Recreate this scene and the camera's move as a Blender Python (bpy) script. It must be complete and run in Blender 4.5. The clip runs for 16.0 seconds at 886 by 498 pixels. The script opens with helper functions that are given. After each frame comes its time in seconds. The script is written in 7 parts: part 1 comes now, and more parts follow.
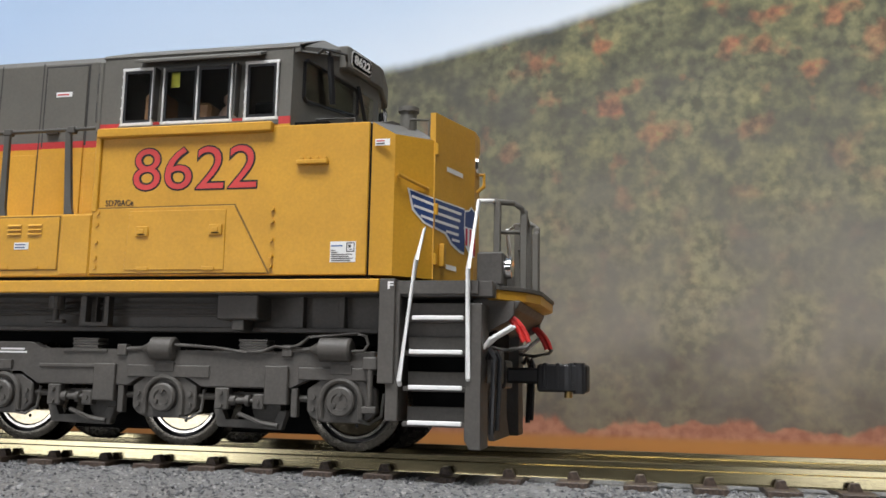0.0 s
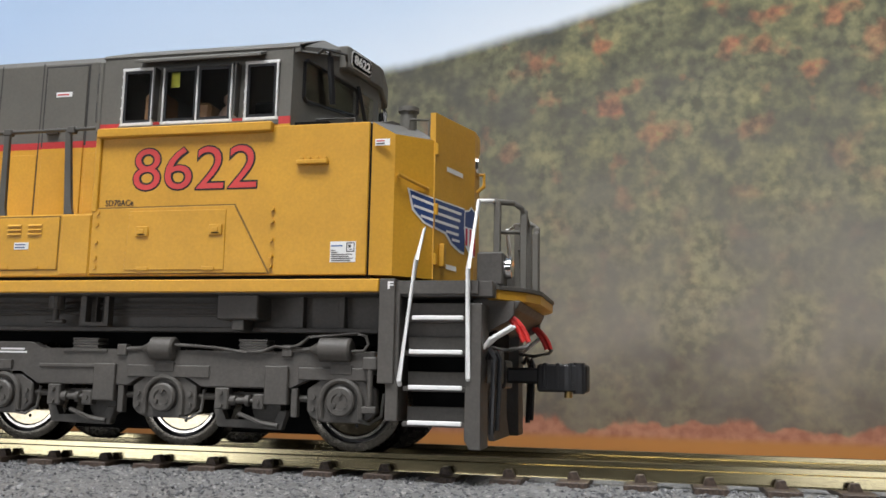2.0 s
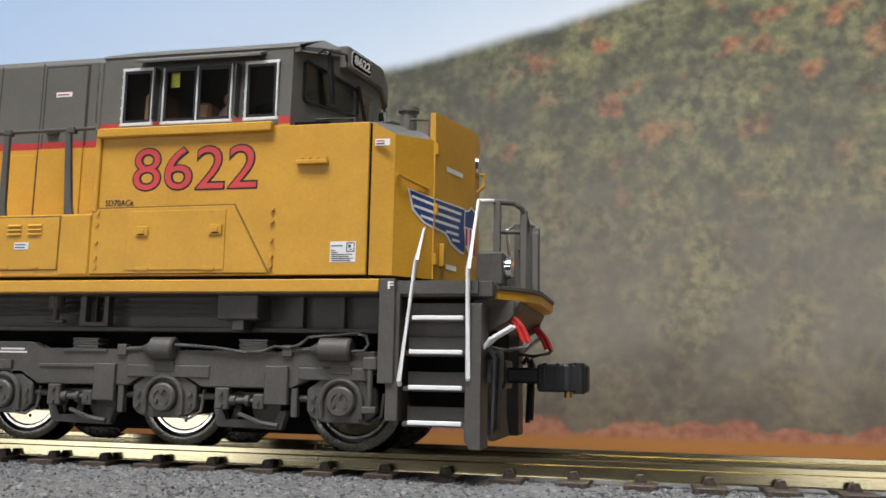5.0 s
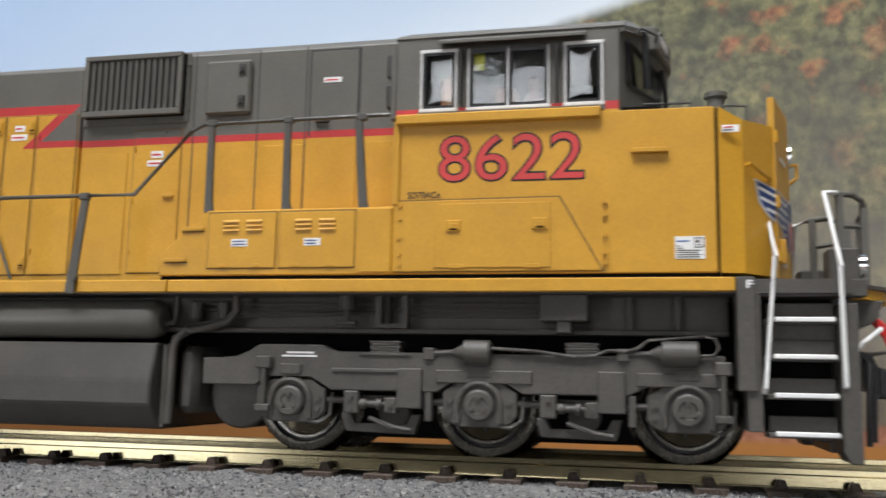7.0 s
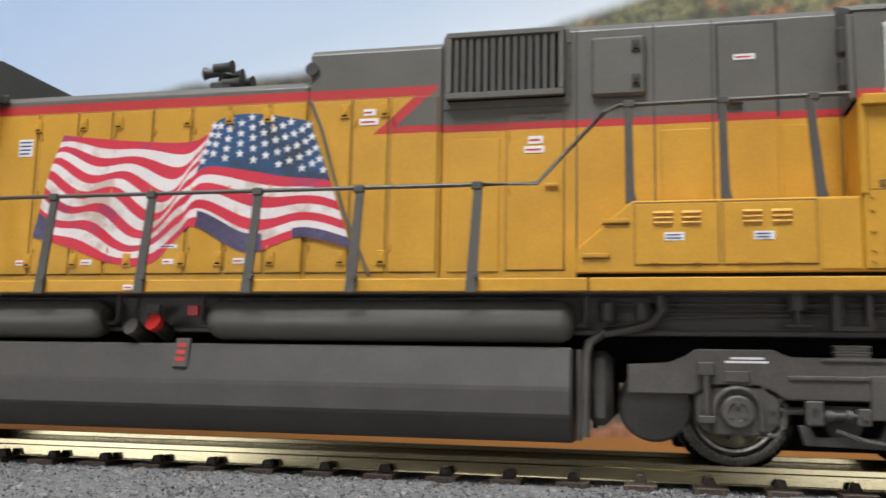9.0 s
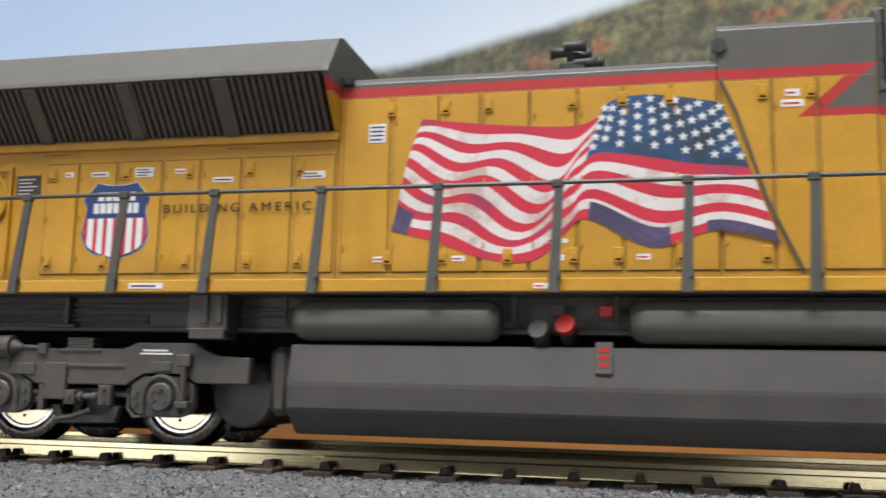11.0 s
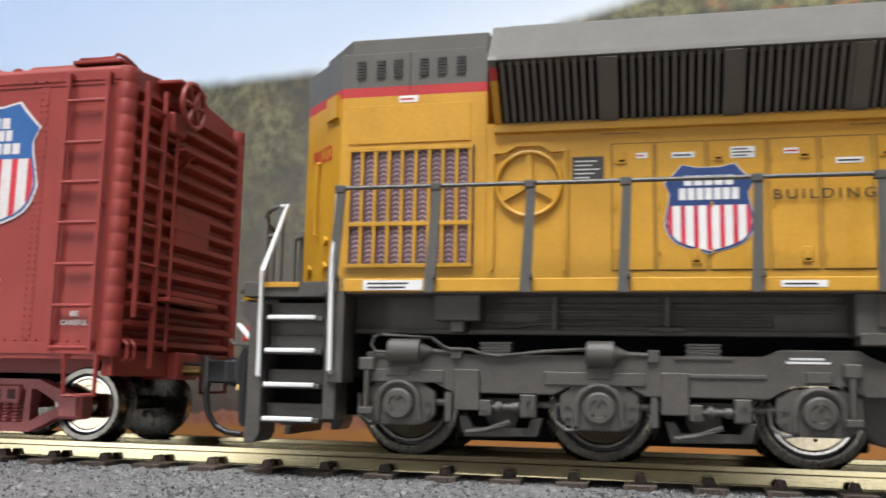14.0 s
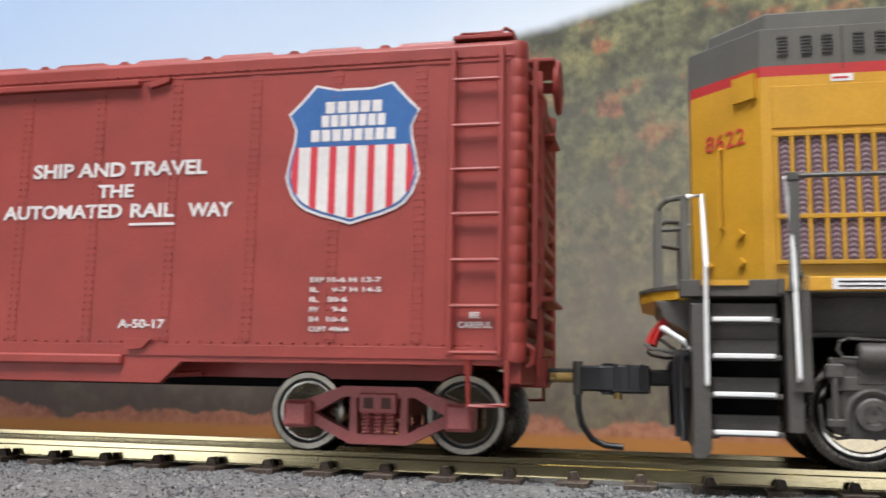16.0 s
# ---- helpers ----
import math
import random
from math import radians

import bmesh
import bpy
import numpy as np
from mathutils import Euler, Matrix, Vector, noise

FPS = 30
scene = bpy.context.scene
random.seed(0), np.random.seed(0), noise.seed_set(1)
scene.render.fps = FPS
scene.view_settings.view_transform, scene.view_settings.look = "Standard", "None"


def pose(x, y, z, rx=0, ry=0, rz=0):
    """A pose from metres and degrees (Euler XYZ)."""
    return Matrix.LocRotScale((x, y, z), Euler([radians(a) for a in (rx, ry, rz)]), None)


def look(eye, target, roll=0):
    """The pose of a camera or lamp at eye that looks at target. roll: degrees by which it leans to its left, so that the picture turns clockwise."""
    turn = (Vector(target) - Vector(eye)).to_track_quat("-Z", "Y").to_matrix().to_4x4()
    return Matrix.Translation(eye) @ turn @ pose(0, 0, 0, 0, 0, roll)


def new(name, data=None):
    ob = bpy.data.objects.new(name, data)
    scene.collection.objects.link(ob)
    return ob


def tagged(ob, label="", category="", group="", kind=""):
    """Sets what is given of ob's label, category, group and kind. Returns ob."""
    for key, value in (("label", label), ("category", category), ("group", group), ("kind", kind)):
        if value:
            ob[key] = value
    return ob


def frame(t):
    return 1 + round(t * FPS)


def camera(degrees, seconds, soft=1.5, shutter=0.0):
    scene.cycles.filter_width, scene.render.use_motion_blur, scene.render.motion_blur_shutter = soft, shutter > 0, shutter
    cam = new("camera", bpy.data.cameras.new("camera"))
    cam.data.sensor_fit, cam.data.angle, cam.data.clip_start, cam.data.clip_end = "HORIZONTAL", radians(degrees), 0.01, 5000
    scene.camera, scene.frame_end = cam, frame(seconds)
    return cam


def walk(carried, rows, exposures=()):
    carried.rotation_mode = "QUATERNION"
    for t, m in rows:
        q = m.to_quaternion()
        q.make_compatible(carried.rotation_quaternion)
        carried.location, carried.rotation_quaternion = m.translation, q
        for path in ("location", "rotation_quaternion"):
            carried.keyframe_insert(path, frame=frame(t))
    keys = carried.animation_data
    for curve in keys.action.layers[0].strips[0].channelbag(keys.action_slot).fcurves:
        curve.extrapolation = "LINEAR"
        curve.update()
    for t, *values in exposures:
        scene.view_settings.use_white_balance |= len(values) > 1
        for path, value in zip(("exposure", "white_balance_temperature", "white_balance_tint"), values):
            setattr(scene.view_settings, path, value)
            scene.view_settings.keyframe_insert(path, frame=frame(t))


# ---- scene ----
# All lengths below are in millimetres of the model railway and become metres in mk() and place().
MM = 0.001
cam = camera(51.73, 16.0, soft=1.6, shutter=0.5)
EYE = Vector((0.0, -118.73, 8.97)) * MM
YAW, PITCH, LEAN = radians(12.875), radians(8.136), 1.131
AIM = EYE + Vector((-math.sin(YAW) * math.cos(PITCH), math.cos(YAW) * math.cos(PITCH), math.sin(PITCH)))
walk(cam, [(0.0, look(EYE, AIM, LEAN)), (16.0, look(EYE, AIM, LEAN))], [(0.0, 0.08), (3.2, 0.08), (6.5, 0.03), (7.5, 0.08), (9.0, 0.02), (12.5, 0.1), (13.5, 0.18), (14.5, 0.29), (16.0, 0.22)])

# ---- light: unseen daylight windows added behind the camera for reflections, ceiling panel over the layout ----
world = bpy.data.worlds.new("world")
scene.world = world
world.use_nodes = True
sky = world.node_tree.nodes.new("ShaderNodeTexSky")
sky.sky_type, sky.sun_disc, sky.sun_elevation, sky.sun_rotation = "NISHITA", False, radians(35), radians(200)
world.node_tree.links.new(sky.outputs[0], world.node_tree.nodes["Background"].inputs[0])
world.node_tree.nodes["Background"].inputs[1].default_value = 0.1
ROOM_X, ROOM_Y0, ROOM_Y1, ROOM_Z0, ROOM_Z1 = 2000.0, -1900.0, 1300.0, -905.0, 1500.0
WINDOWS = [(-1600.0, -890.0, -430.0, 330.0, 5.6), (250.0, 720.0, -430.0, 330.0, 1.4)]
# Added high window, sized for the pale reflection in the cab panes.
HIGH_WINDOW = (-560.0, -60.0, 470.0, 702.0, 1.4)
CEILING_WATTS = 39.0


def area(name, x, y, z, sx, sy, watts, rot, colour):
    d = bpy.data.lights.new(name, "AREA")
    d.shape, d.size, d.size_y, d.energy, d.color = "RECTANGLE", sx * MM, sy * MM, watts, colour
    o = new(name, d)
    o.matrix_world = pose(x * MM, y * MM, z * MM, *rot)
    return o


for wx0, wx1, wz0, wz1, watts in WINDOWS:
    area("window_daylight", (wx0 + wx1) / 2, ROOM_Y0 + 30, (wz0 + wz1) / 2, wx1 - wx0, wz1 - wz0, watts, (90, 0, 0), (0.96, 0.99, 1.06))
wx0, wx1, wz0, wz1, watts = HIGH_WINDOW
area("window_daylight", (wx0 + wx1) / 2, ROOM_Y0 + 30, (wz0 + wz1) / 2, wx1 - wx0, wz1 - wz0, watts, (90, 0, 0), (0.96, 0.99, 1.06))
area("ceiling_panel_light", -150, -700, ROOM_Z1 - 50, 1200, 600, CEILING_WATTS, (0, 0, 0), (0.98, 0.99, 1.02))


# ---- materials ----
def material(name):
    m = bpy.data.materials.new(name)
    m.use_nodes = True
    nt = m.node_tree
    return m, nt, nt.nodes["Principled BSDF"]


def nd(nt, kind, **values):
    n = nt.nodes.new(kind)
    for k, v in values.items():
        n.inputs[k].default_value = v
    return n


def coords(nt, scale=1000.0):
    """Object coordinates in millimetres."""
    tc = nt.nodes.new("ShaderNodeTexCoord")
    mp = nt.nodes.new("ShaderNodeMapping")
    mp.inputs["Scale"].default_value = (scale, scale, scale)
    nt.links.new(tc.outputs["Object"], mp.inputs["Vector"])
    return mp.outputs["Vector"]


def noise_of(nt, vec, scale, detail=3.0, rough=0.55):
    n = nd(nt, "ShaderNodeTexNoise", Scale=scale, Detail=detail, Roughness=rough)
    nt.links.new(vec, n.inputs["Vector"])
    return n.outputs["Fac"]


def ramp(nt, fac, stops, interp="LINEAR"):
    r = nt.nodes.new("ShaderNodeValToRGB")
    r.color_ramp.interpolation = interp
    e = r.color_ramp.elements
    while len(e) < len(stops):
        e.new(0.5)
    for el, (p, c) in zip(e, stops):
        el.position = p
        el.color = (*c, 1) if len(c) == 3 else c
    nt.links.new(fac, r.inputs["Fac"])
    return r.outputs["Color"]


def mix(nt, fac, a, b, blend="MIX"):
    n = nt.nodes.new("ShaderNodeMix")
    n.data_type, n.blend_type = "RGBA", blend
    for sock, v in ((n.inputs[0], fac), (n.inputs[6], a), (n.inputs[7], b)):
        if isinstance(v, (int, float)):
            sock.default_value = v
        elif isinstance(v, tuple):
            sock.default_value = (*v, 1)
        else:
            nt.links.new(v, sock)
    return n.outputs[2]


def calc(nt, op, a, b=0.0):
    n = nt.nodes.new("ShaderNodeMath")
    n.operation = op
    for sock, v in zip(n.inputs, (a, b)):
        if isinstance(v, (int, float)):
            sock.default_value = v
        else:
            nt.links.new(v, sock)
    return n.outputs[0]


def bump(nt, bsdf, height, strength, dist):
    b = nd(nt, "ShaderNodeBump", Strength=strength, Distance=dist * MM)
    nt.links.new(height, b.inputs["Height"])
    nt.links.new(b.outputs["Normal"], bsdf.inputs["Normal"])


def finish(nt, bsdf, colour, vec, rough, grain=0.12, dirt=0.16, relief=0.02, metal=0.0):
    """Wear on a paint: broad fading, fine speckle, uneven gloss and a slight relief."""
    broad = ramp(nt, noise_of(nt, vec, 0.16, 4), [(0.3, (1 - dirt,) * 3), (0.7, (1.0,) * 3)])
    fine = ramp(nt, noise_of(nt, vec, 2.6, 3), [(0.3, (1 - grain,) * 3), (0.7, (1.0,) * 3)])
    c = mix(nt, 1.0, mix(nt, 1.0, colour, broad, "MULTIPLY"), fine, "MULTIPLY")
    nt.links.new(c, bsdf.inputs["Base Color"])
    r = calc(nt, "MULTIPLY_ADD", noise_of(nt, vec, 0.9, 3), 0.22)
    r.node.inputs[2].default_value = rough - 0.11
    nt.links.new(r, bsdf.inputs["Roughness"])
    bsdf.inputs["Metallic"].default_value = metal
    bump(nt, bsdf, noise_of(nt, vec, 5.0, 3), 0.35, relief)


def paint(name, colour, rough=0.5, **kw):
    m, nt, b = material(name)
    finish(nt, b, colour, coords(nt), rough, **kw)
    return m


def metal(name, colour, rough=0.25, **kw):
    return paint(name, colour, rough, metal=1.0, **kw)


YELLOW_C, GREY_C, RED_C = (0.62, 0.322, 0.025), (0.125, 0.118, 0.1), (0.52, 0.035, 0.035)
M_YELLOW = paint("yellow_paint", YELLOW_C, 0.42)
M_GREY = paint("grey_paint", GREY_C, 0.62)
M_UNDER = paint("underframe_grey", (0.09, 0.082, 0.071), 0.55, relief=0.09, grain=0.25, dirt=0.3)
M_FUEL = paint("fuel_tank_grey", (0.072, 0.066, 0.059), 0.5, relief=0.03, grain=0.15, dirt=0.25)
M_TANK = paint("tank_grey", (0.125, 0.122, 0.105), 0.38)
# Near-black, low gloss: shade in voids put into colour; also truly black parts.
M_DARK = paint("black_and_shade", (0.008, 0.008, 0.008), 0.85)
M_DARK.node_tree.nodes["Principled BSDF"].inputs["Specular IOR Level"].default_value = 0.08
M_BLACK = paint("black_plastic", (0.014, 0.014, 0.015), 0.35)
M_SLAT = paint("grille_grey", (0.05, 0.048, 0.043), 0.5)
M_POST = paint("handrail_grey", (0.085, 0.081, 0.07), 0.45)
M_WHITE = paint("white_paint", (0.8, 0.8, 0.78), 0.45, dirt=0.08, grain=0.05)
M_RED = paint("red_paint", (0.62, 0.03, 0.025), 0.4)
M_LETTER = paint("red_lettering", (0.62, 0.055, 0.05), 0.4)
M_INK = paint("black_ink", (0.02, 0.018, 0.016), 0.5)
M_BLUE = paint("blue_ink", (0.022, 0.06, 0.2), 0.45)
M_SKYBLUE = paint("shield_blue", (0.03, 0.13, 0.36), 0.45)



def blotched(name, colour, stain, scale, lo, hi, amount):
    """A printed colour with irregular weathered blotches of a second ink."""
    m, nt, b = material(name)
    vec = coords(nt)
    spots = ramp(nt, noise_of(nt, vec, scale, 5, 0.65), [(lo, (0, 0, 0)), (hi, (amount,) * 3)])
    finish(nt, b, mix(nt, spots, colour, stain), vec, 0.45, grain=0.1, dirt=0.12)
    return m


M_FLAGRED = blotched("flag_red", (0.66, 0.03, 0.06), (0.3, 0.05, 0.14), 0.14, 0.52, 0.64, 0.65)
M_FLAGWHITE = blotched("flag_white", (0.8, 0.75, 0.72), (0.5, 0.36, 0.26), 0.13, 0.5, 0.6, 0.75)
M_FLAGBLUE = blotched("flag_blue", (0.028, 0.095, 0.23), (0.03, 0.04, 0.045), 0.12, 0.42, 0.6, 0.9)
M_STAR = paint("star_white", (0.8, 0.8, 0.79), 0.45, dirt=0.1, grain=0.05)
M_CAR = paint("boxcar_red", (0.325, 0.046, 0.035), 0.5, dirt=0.2)
M_CARWHITE = paint("boxcar_white", (0.78, 0.74, 0.72), 0.5)
M_CARRED = paint("shield_red", (0.66, 0.04, 0.06), 0.5)
M_MESH = paint("purple_mesh", (0.5, 0.36, 0.4), 0.45, grain=0.5)
M_TAN = paint("tan_plastic", (0.24, 0.12, 0.045), 0.6)
M_SKIN = paint("figure_paint", (0.2, 0.12, 0.08), 0.6)
M_LIME = paint("figure_vest", (0.62, 0.62, 0.05), 0.6)
M_CHROME = paint("bright_frame", (0.78, 0.78, 0.76), 0.25, relief=0.015)
M_NICKEL = metal("wheel_nickel", (0.6, 0.57, 0.5), 0.16, dirt=0.3, grain=0.25)
M_WHEELDARK = paint("wheel_blackened", (0.012, 0.011, 0.01), 0.5)
M_BRASS = metal("brass", (0.6, 0.42, 0.16), 0.3)
M_LENS = metal("lamp_reflector", (0.85, 0.85, 0.85), 0.12)


def glass():
    m, nt, b = material("window_glass")
    b.inputs["Base Color"].default_value = (0.95, 0.97, 0.96, 1)
    b.inputs["Transmission Weight"].default_value = 1.0
    b.inputs["Roughness"].default_value = 0.03
    bump(nt, b, noise_of(nt, coords(nt), 0.35, 2), 0.12, 0.2)
    return m


M_GLASS = glass()


def livery():
    """Grey over a red stripe over yellow; the stripe steps down in a zigzag at the middle of the hood."""
    m, nt, b = material("hood_livery")
    vec = coords(nt)
    sep = nt.nodes.new("ShaderNodeSeparateXYZ")
    nt.links.new(vec, sep.inputs[0])
    x, z = calc(nt, "ADD", sep.outputs[0], -140.0), sep.outputs[2]
    slant = calc(nt, "SUBTRACT", x, calc(nt, "MULTIPLY", z, 1.12))
    front = calc(nt, "GREATER_THAN", slant, -166.8)
    inner = calc(nt, "GREATER_THAN", slant, -168.66)
    yel = calc(nt, "MAXIMUM", calc(nt, "LESS_THAN", z, 39.55), calc(nt, "MULTIPLY", calc(nt, "LESS_THAN", z, 44.4), calc(nt, "SUBTRACT", 1.0, inner)))
    gry = calc(nt, "MAXIMUM", calc(nt, "GREATER_THAN", z, 45.65), calc(nt, "MULTIPLY", calc(nt, "GREATER_THAN", z, 40.5), front))
    c = mix(nt, gry, mix(nt, yel, RED_C, YELLOW_C), GREY_C)
    finish(nt, b, c, vec, 0.45)
    return m


M_LIVERY = livery()


def rail_metal():
    m, nt, b = material("rail_nickel_silver")
    vec = coords(nt)
    st = nt.nodes.new("ShaderNodeMapping")
    st.inputs["Scale"].default_value = (0.08, 1.5, 3.0)
    nt.links.new(vec, st.inputs["Vector"])
    streak = noise_of(nt, st.outputs[0], 2.0, 5)
    c = ramp(nt, streak, [(0.3, (0.34, 0.29, 0.17)), (0.7, (0.43, 0.37, 0.225))])
    pit = noise_of(nt, vec, 3.5, 4, 0.7)
    c = mix(nt, ramp(nt, pit, [(0.58, (0, 0, 0)), (0.82, (0.3,) * 3)]), c, (0.2, 0.165, 0.1))
    nt.links.new(c, b.inputs["Base Color"])
    b.inputs["Metallic"].default_value = 1.0
    nt.links.new(ramp(nt, pit, [(0.3, (0.13,) * 3), (0.8, (0.24,) * 3)]), b.inputs["Roughness"])
    bump(nt, b, streak, 0.04, 0.02)
    return m


def ballast_material():
    m, nt, b = material("grey_ballast")
    vec = coords(nt)
    base = ramp(nt, noise_of(nt, vec, 0.7, 4, 0.65), [(0.3, (0.11, 0.11, 0.107)), (0.7, (0.21, 0.207, 0.2))])
    v = nd(nt, "ShaderNodeTexVoronoi", Scale=2.4)
    nt.links.new(vec, v.inputs["Vector"])
    sp = nt.nodes.new("ShaderNodeSeparateColor")
    nt.links.new(v.outputs["Color"], sp.inputs[0])
    c = mix(nt, calc(nt, "GREATER_THAN", sp.outputs[0], 0.9), base, (0.03, 0.03, 0.034))
    c = mix(nt, calc(nt, "GREATER_THAN", sp.outputs[1], 0.95), c, (0.3, 0.29, 0.27))
    nt.links.new(c, b.inputs["Base Color"])
    b.inputs["Roughness"].default_value = 0.5
    h = mix(nt, 0.2, noise_of(nt, vec, 1.3, 4, 0.7), v.outputs["Distance"])
    bump(nt, b, h, 0.8, 0.45)
    return m


def tie_material():
    m, nt, b = material("brown_tie")
    vec = coords(nt)
    st = nt.nodes.new("ShaderNodeMapping")
    st.inputs["Scale"].default_value = (3.0, 0.35, 3.0)
    nt.links.new(vec, st.inputs["Vector"])
    g = noise_of(nt, st.outputs[0], 1.2, 4)
    nt.links.new(ramp(nt, g, [(0.35, (0.03, 0.02, 0.015)), (0.7, (0.1, 0.068, 0.047))]), b.inputs["Base Color"])
    b.inputs["Roughness"].default_value = 0.5
    bump(nt, b, g, 0.6, 0.2)
    return m


def wood_table():
    m, nt, b = material("orange_wood")
    vec = coords(nt)
    st = nt.nodes.new("ShaderNodeMapping")
    st.inputs["Scale"].default_value = (0.02, 0.3, 0.3)
    nt.links.new(vec, st.inputs["Vector"])
    g = noise_of(nt, st.outputs[0], 1.0, 5)
    nt.links.new(ramp(nt, g, [(0.3, (0.36, 0.15, 0.04)), (0.7, (0.52, 0.25, 0.08))]), b.inputs["Base Color"])
    b.inputs["Roughness"].default_value = 0.45
    return m


def backdrop_print():
    """A soft photographic print: pale sky over a wooded autumn hillside with mist below."""
    m, nt, b = material("printed_hillside")
    vec = coords(nt)
    sep = nt.nodes.new("ShaderNodeSeparateXYZ")
    nt.links.new(vec, sep.inputs[0])
    x, z = sep.outputs[0], sep.outputs[2]
    u = calc(nt, "DIVIDE", calc(nt, "ADD", x, 300.0), 500.0)
    ridge = [(-300, 40), (-165, 73.6), (-153, 76.7), (-117, 83.4), (-86, 84.7), (-60.6, 84.9), (-52, 86.6), (-32.5, 90.7), (-19, 93.8), (-3, 98.2), (50, 114), (200, 150)]
    line = ramp(nt, u, [((a + 300) / 500, (h / 160,) * 3) for a, h in ridge])
    wob = calc(nt, "MULTIPLY", calc(nt, "SUBTRACT", noise_of(nt, vec, 0.12, 2), 0.5), 2.2)
    depth = calc(nt, "ADD", calc(nt, "SUBTRACT", calc(nt, "MULTIPLY", line, 160.0), z), wob)
    hill = ramp(nt, calc(nt, "ADD", calc(nt, "MULTIPLY", depth, 0.25), 0.5), [(0.0, (0, 0, 0)), (1.0, (1, 1, 1))], "EASE")
    # sky: blue to the upper left, whiter near the ridge
    su = calc(nt, "ADD", calc(nt, "MULTIPLY", x, 0.003), calc(nt, "MULTIPLY", depth, 0.014))
    skyc = ramp(nt, calc(nt, "ADD", su, 0.95), [(0.0, (0.4, 0.53, 0.71)), (0.55, (0.5, 0.61, 0.74)), (1.0, (0.72, 0.78, 0.82))])
    # trees
    big, mid, small = noise_of(nt, vec, 0.045, 3), noise_of(nt, vec, 0.17, 3, 0.6), noise_of(nt, vec, 0.42, 2, 0.5)
    tone = calc(nt, "ADD", calc(nt, "MULTIPLY", mid, 0.68), calc(nt, "MULTIPLY", small, 0.32))
    tree = ramp(nt, tone, [(0.34, (0.035, 0.04, 0.028)), (0.47, (0.085, 0.09, 0.048)), (0.58, (0.17, 0.17, 0.08)), (0.7, (0.3, 0.28, 0.13))])
    tree = mix(nt, 1.0, tree, ramp(nt, big, [(0.35, (0.55, 0.58, 0.6)), (0.65, (1.25, 1.22, 1.1))]), "MULTIPLY")
    upper = ramp(nt, calc(nt, "MULTIPLY", depth, 0.01), [(0.0, (0.8,) * 3), (0.22, (1.0,) * 3), (0.5, (0.35,) * 3), (0.9, (0.12,) * 3)])
    red_n = nd(nt, "ShaderNodeTexNoise", Scale=0.13, Detail=2.5)
    sh = nt.nodes.new("ShaderNodeMapping")
    sh.inputs["Location"].default_value = (40, 0, 17)
    nt.links.new(vec, sh.inputs["Vector"])
    nt.links.new(sh.outputs[0], red_n.inputs["Vector"])
    redmask = mix(nt, 1.0, ramp(nt, red_n.outputs["Fac"], [(0.56, (0, 0, 0)), (0.68, (0.8,) * 3)]), upper, "MULTIPLY")
    redmask = mix(nt, 1.0, redmask, ramp(nt, u, [(0.42, (0.1,) * 3), (0.54, (1.0,) * 3)]), "MULTIPLY")
    tree = mix(nt, redmask, tree, ramp(nt, small, [(0.35, (0.2, 0.06, 0.03)), (0.6, (0.48, 0.14, 0.06)), (0.75, (0.42, 0.28, 0.07))]))
    glow = ramp(nt, noise_of(nt, sh.outputs[0], 0.07, 3), [(0.46, (0, 0, 0)), (0.72, (0.42,) * 3)])
    # mist over the lower slope, then a dark foot and a strip of fallen leaves
    mistm = ramp(nt, calc(nt, "ADD", calc(nt, "MULTIPLY", z, 0.01), calc(nt, "MULTIPLY", calc(nt, "SUBTRACT", big, 0.5), 0.55)), [(0.0, (0.5,) * 3), (0.2, (0.74,) * 3), (0.5, (0.55,) * 3), (0.9, (0.2,) * 3)])
    tree = mix(nt, mistm, tree, (0.245, 0.235, 0.21))
    tree = mix(nt, glow, tree, ramp(nt, small, [(0.36, (0.12, 0.125, 0.075)), (0.62, (0.36, 0.35, 0.19))]))
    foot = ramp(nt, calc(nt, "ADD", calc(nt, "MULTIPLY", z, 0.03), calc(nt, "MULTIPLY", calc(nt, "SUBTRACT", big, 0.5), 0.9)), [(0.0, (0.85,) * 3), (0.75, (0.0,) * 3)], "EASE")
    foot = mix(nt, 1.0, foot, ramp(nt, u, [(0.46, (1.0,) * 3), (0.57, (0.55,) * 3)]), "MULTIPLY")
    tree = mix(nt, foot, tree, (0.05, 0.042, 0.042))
    leaf = ramp(nt, calc(nt, "ADD", calc(nt, "MULTIPLY", z, 0.1), calc(nt, "MULTIPLY", calc(nt, "SUBTRACT", calc(nt, "ADD", calc(nt, "MULTIPLY", big, 0.8), calc(nt, "MULTIPLY", mid, 0.2)), 0.47), 2.2)), [(0.0, (0.75,) * 3), (0.14, (0.0,) * 3)], "EASE")
    strip = ramp(nt, calc(nt, "MULTIPLY", calc(nt, "ADD", z, 8.0), 0.1), [(0.42, (1.0,) * 3), (0.62, (0.0,) * 3)], "EASE")
    tree = mix(nt, leaf, tree, ramp(nt, small, [(0.35, (0.26, 0.11, 0.07)), (0.65, (0.36, 0.17, 0.11))]))
    tree = mix(nt, strip, tree, (0.3, 0.15, 0.045))
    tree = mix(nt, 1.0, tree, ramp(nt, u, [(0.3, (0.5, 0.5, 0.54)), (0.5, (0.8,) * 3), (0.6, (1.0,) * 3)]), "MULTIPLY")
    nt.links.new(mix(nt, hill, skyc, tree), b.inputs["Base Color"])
    b.inputs["Roughness"].default_value = 0.7
    b.inputs["Specular IOR Level"].default_value = 0.2
    return m


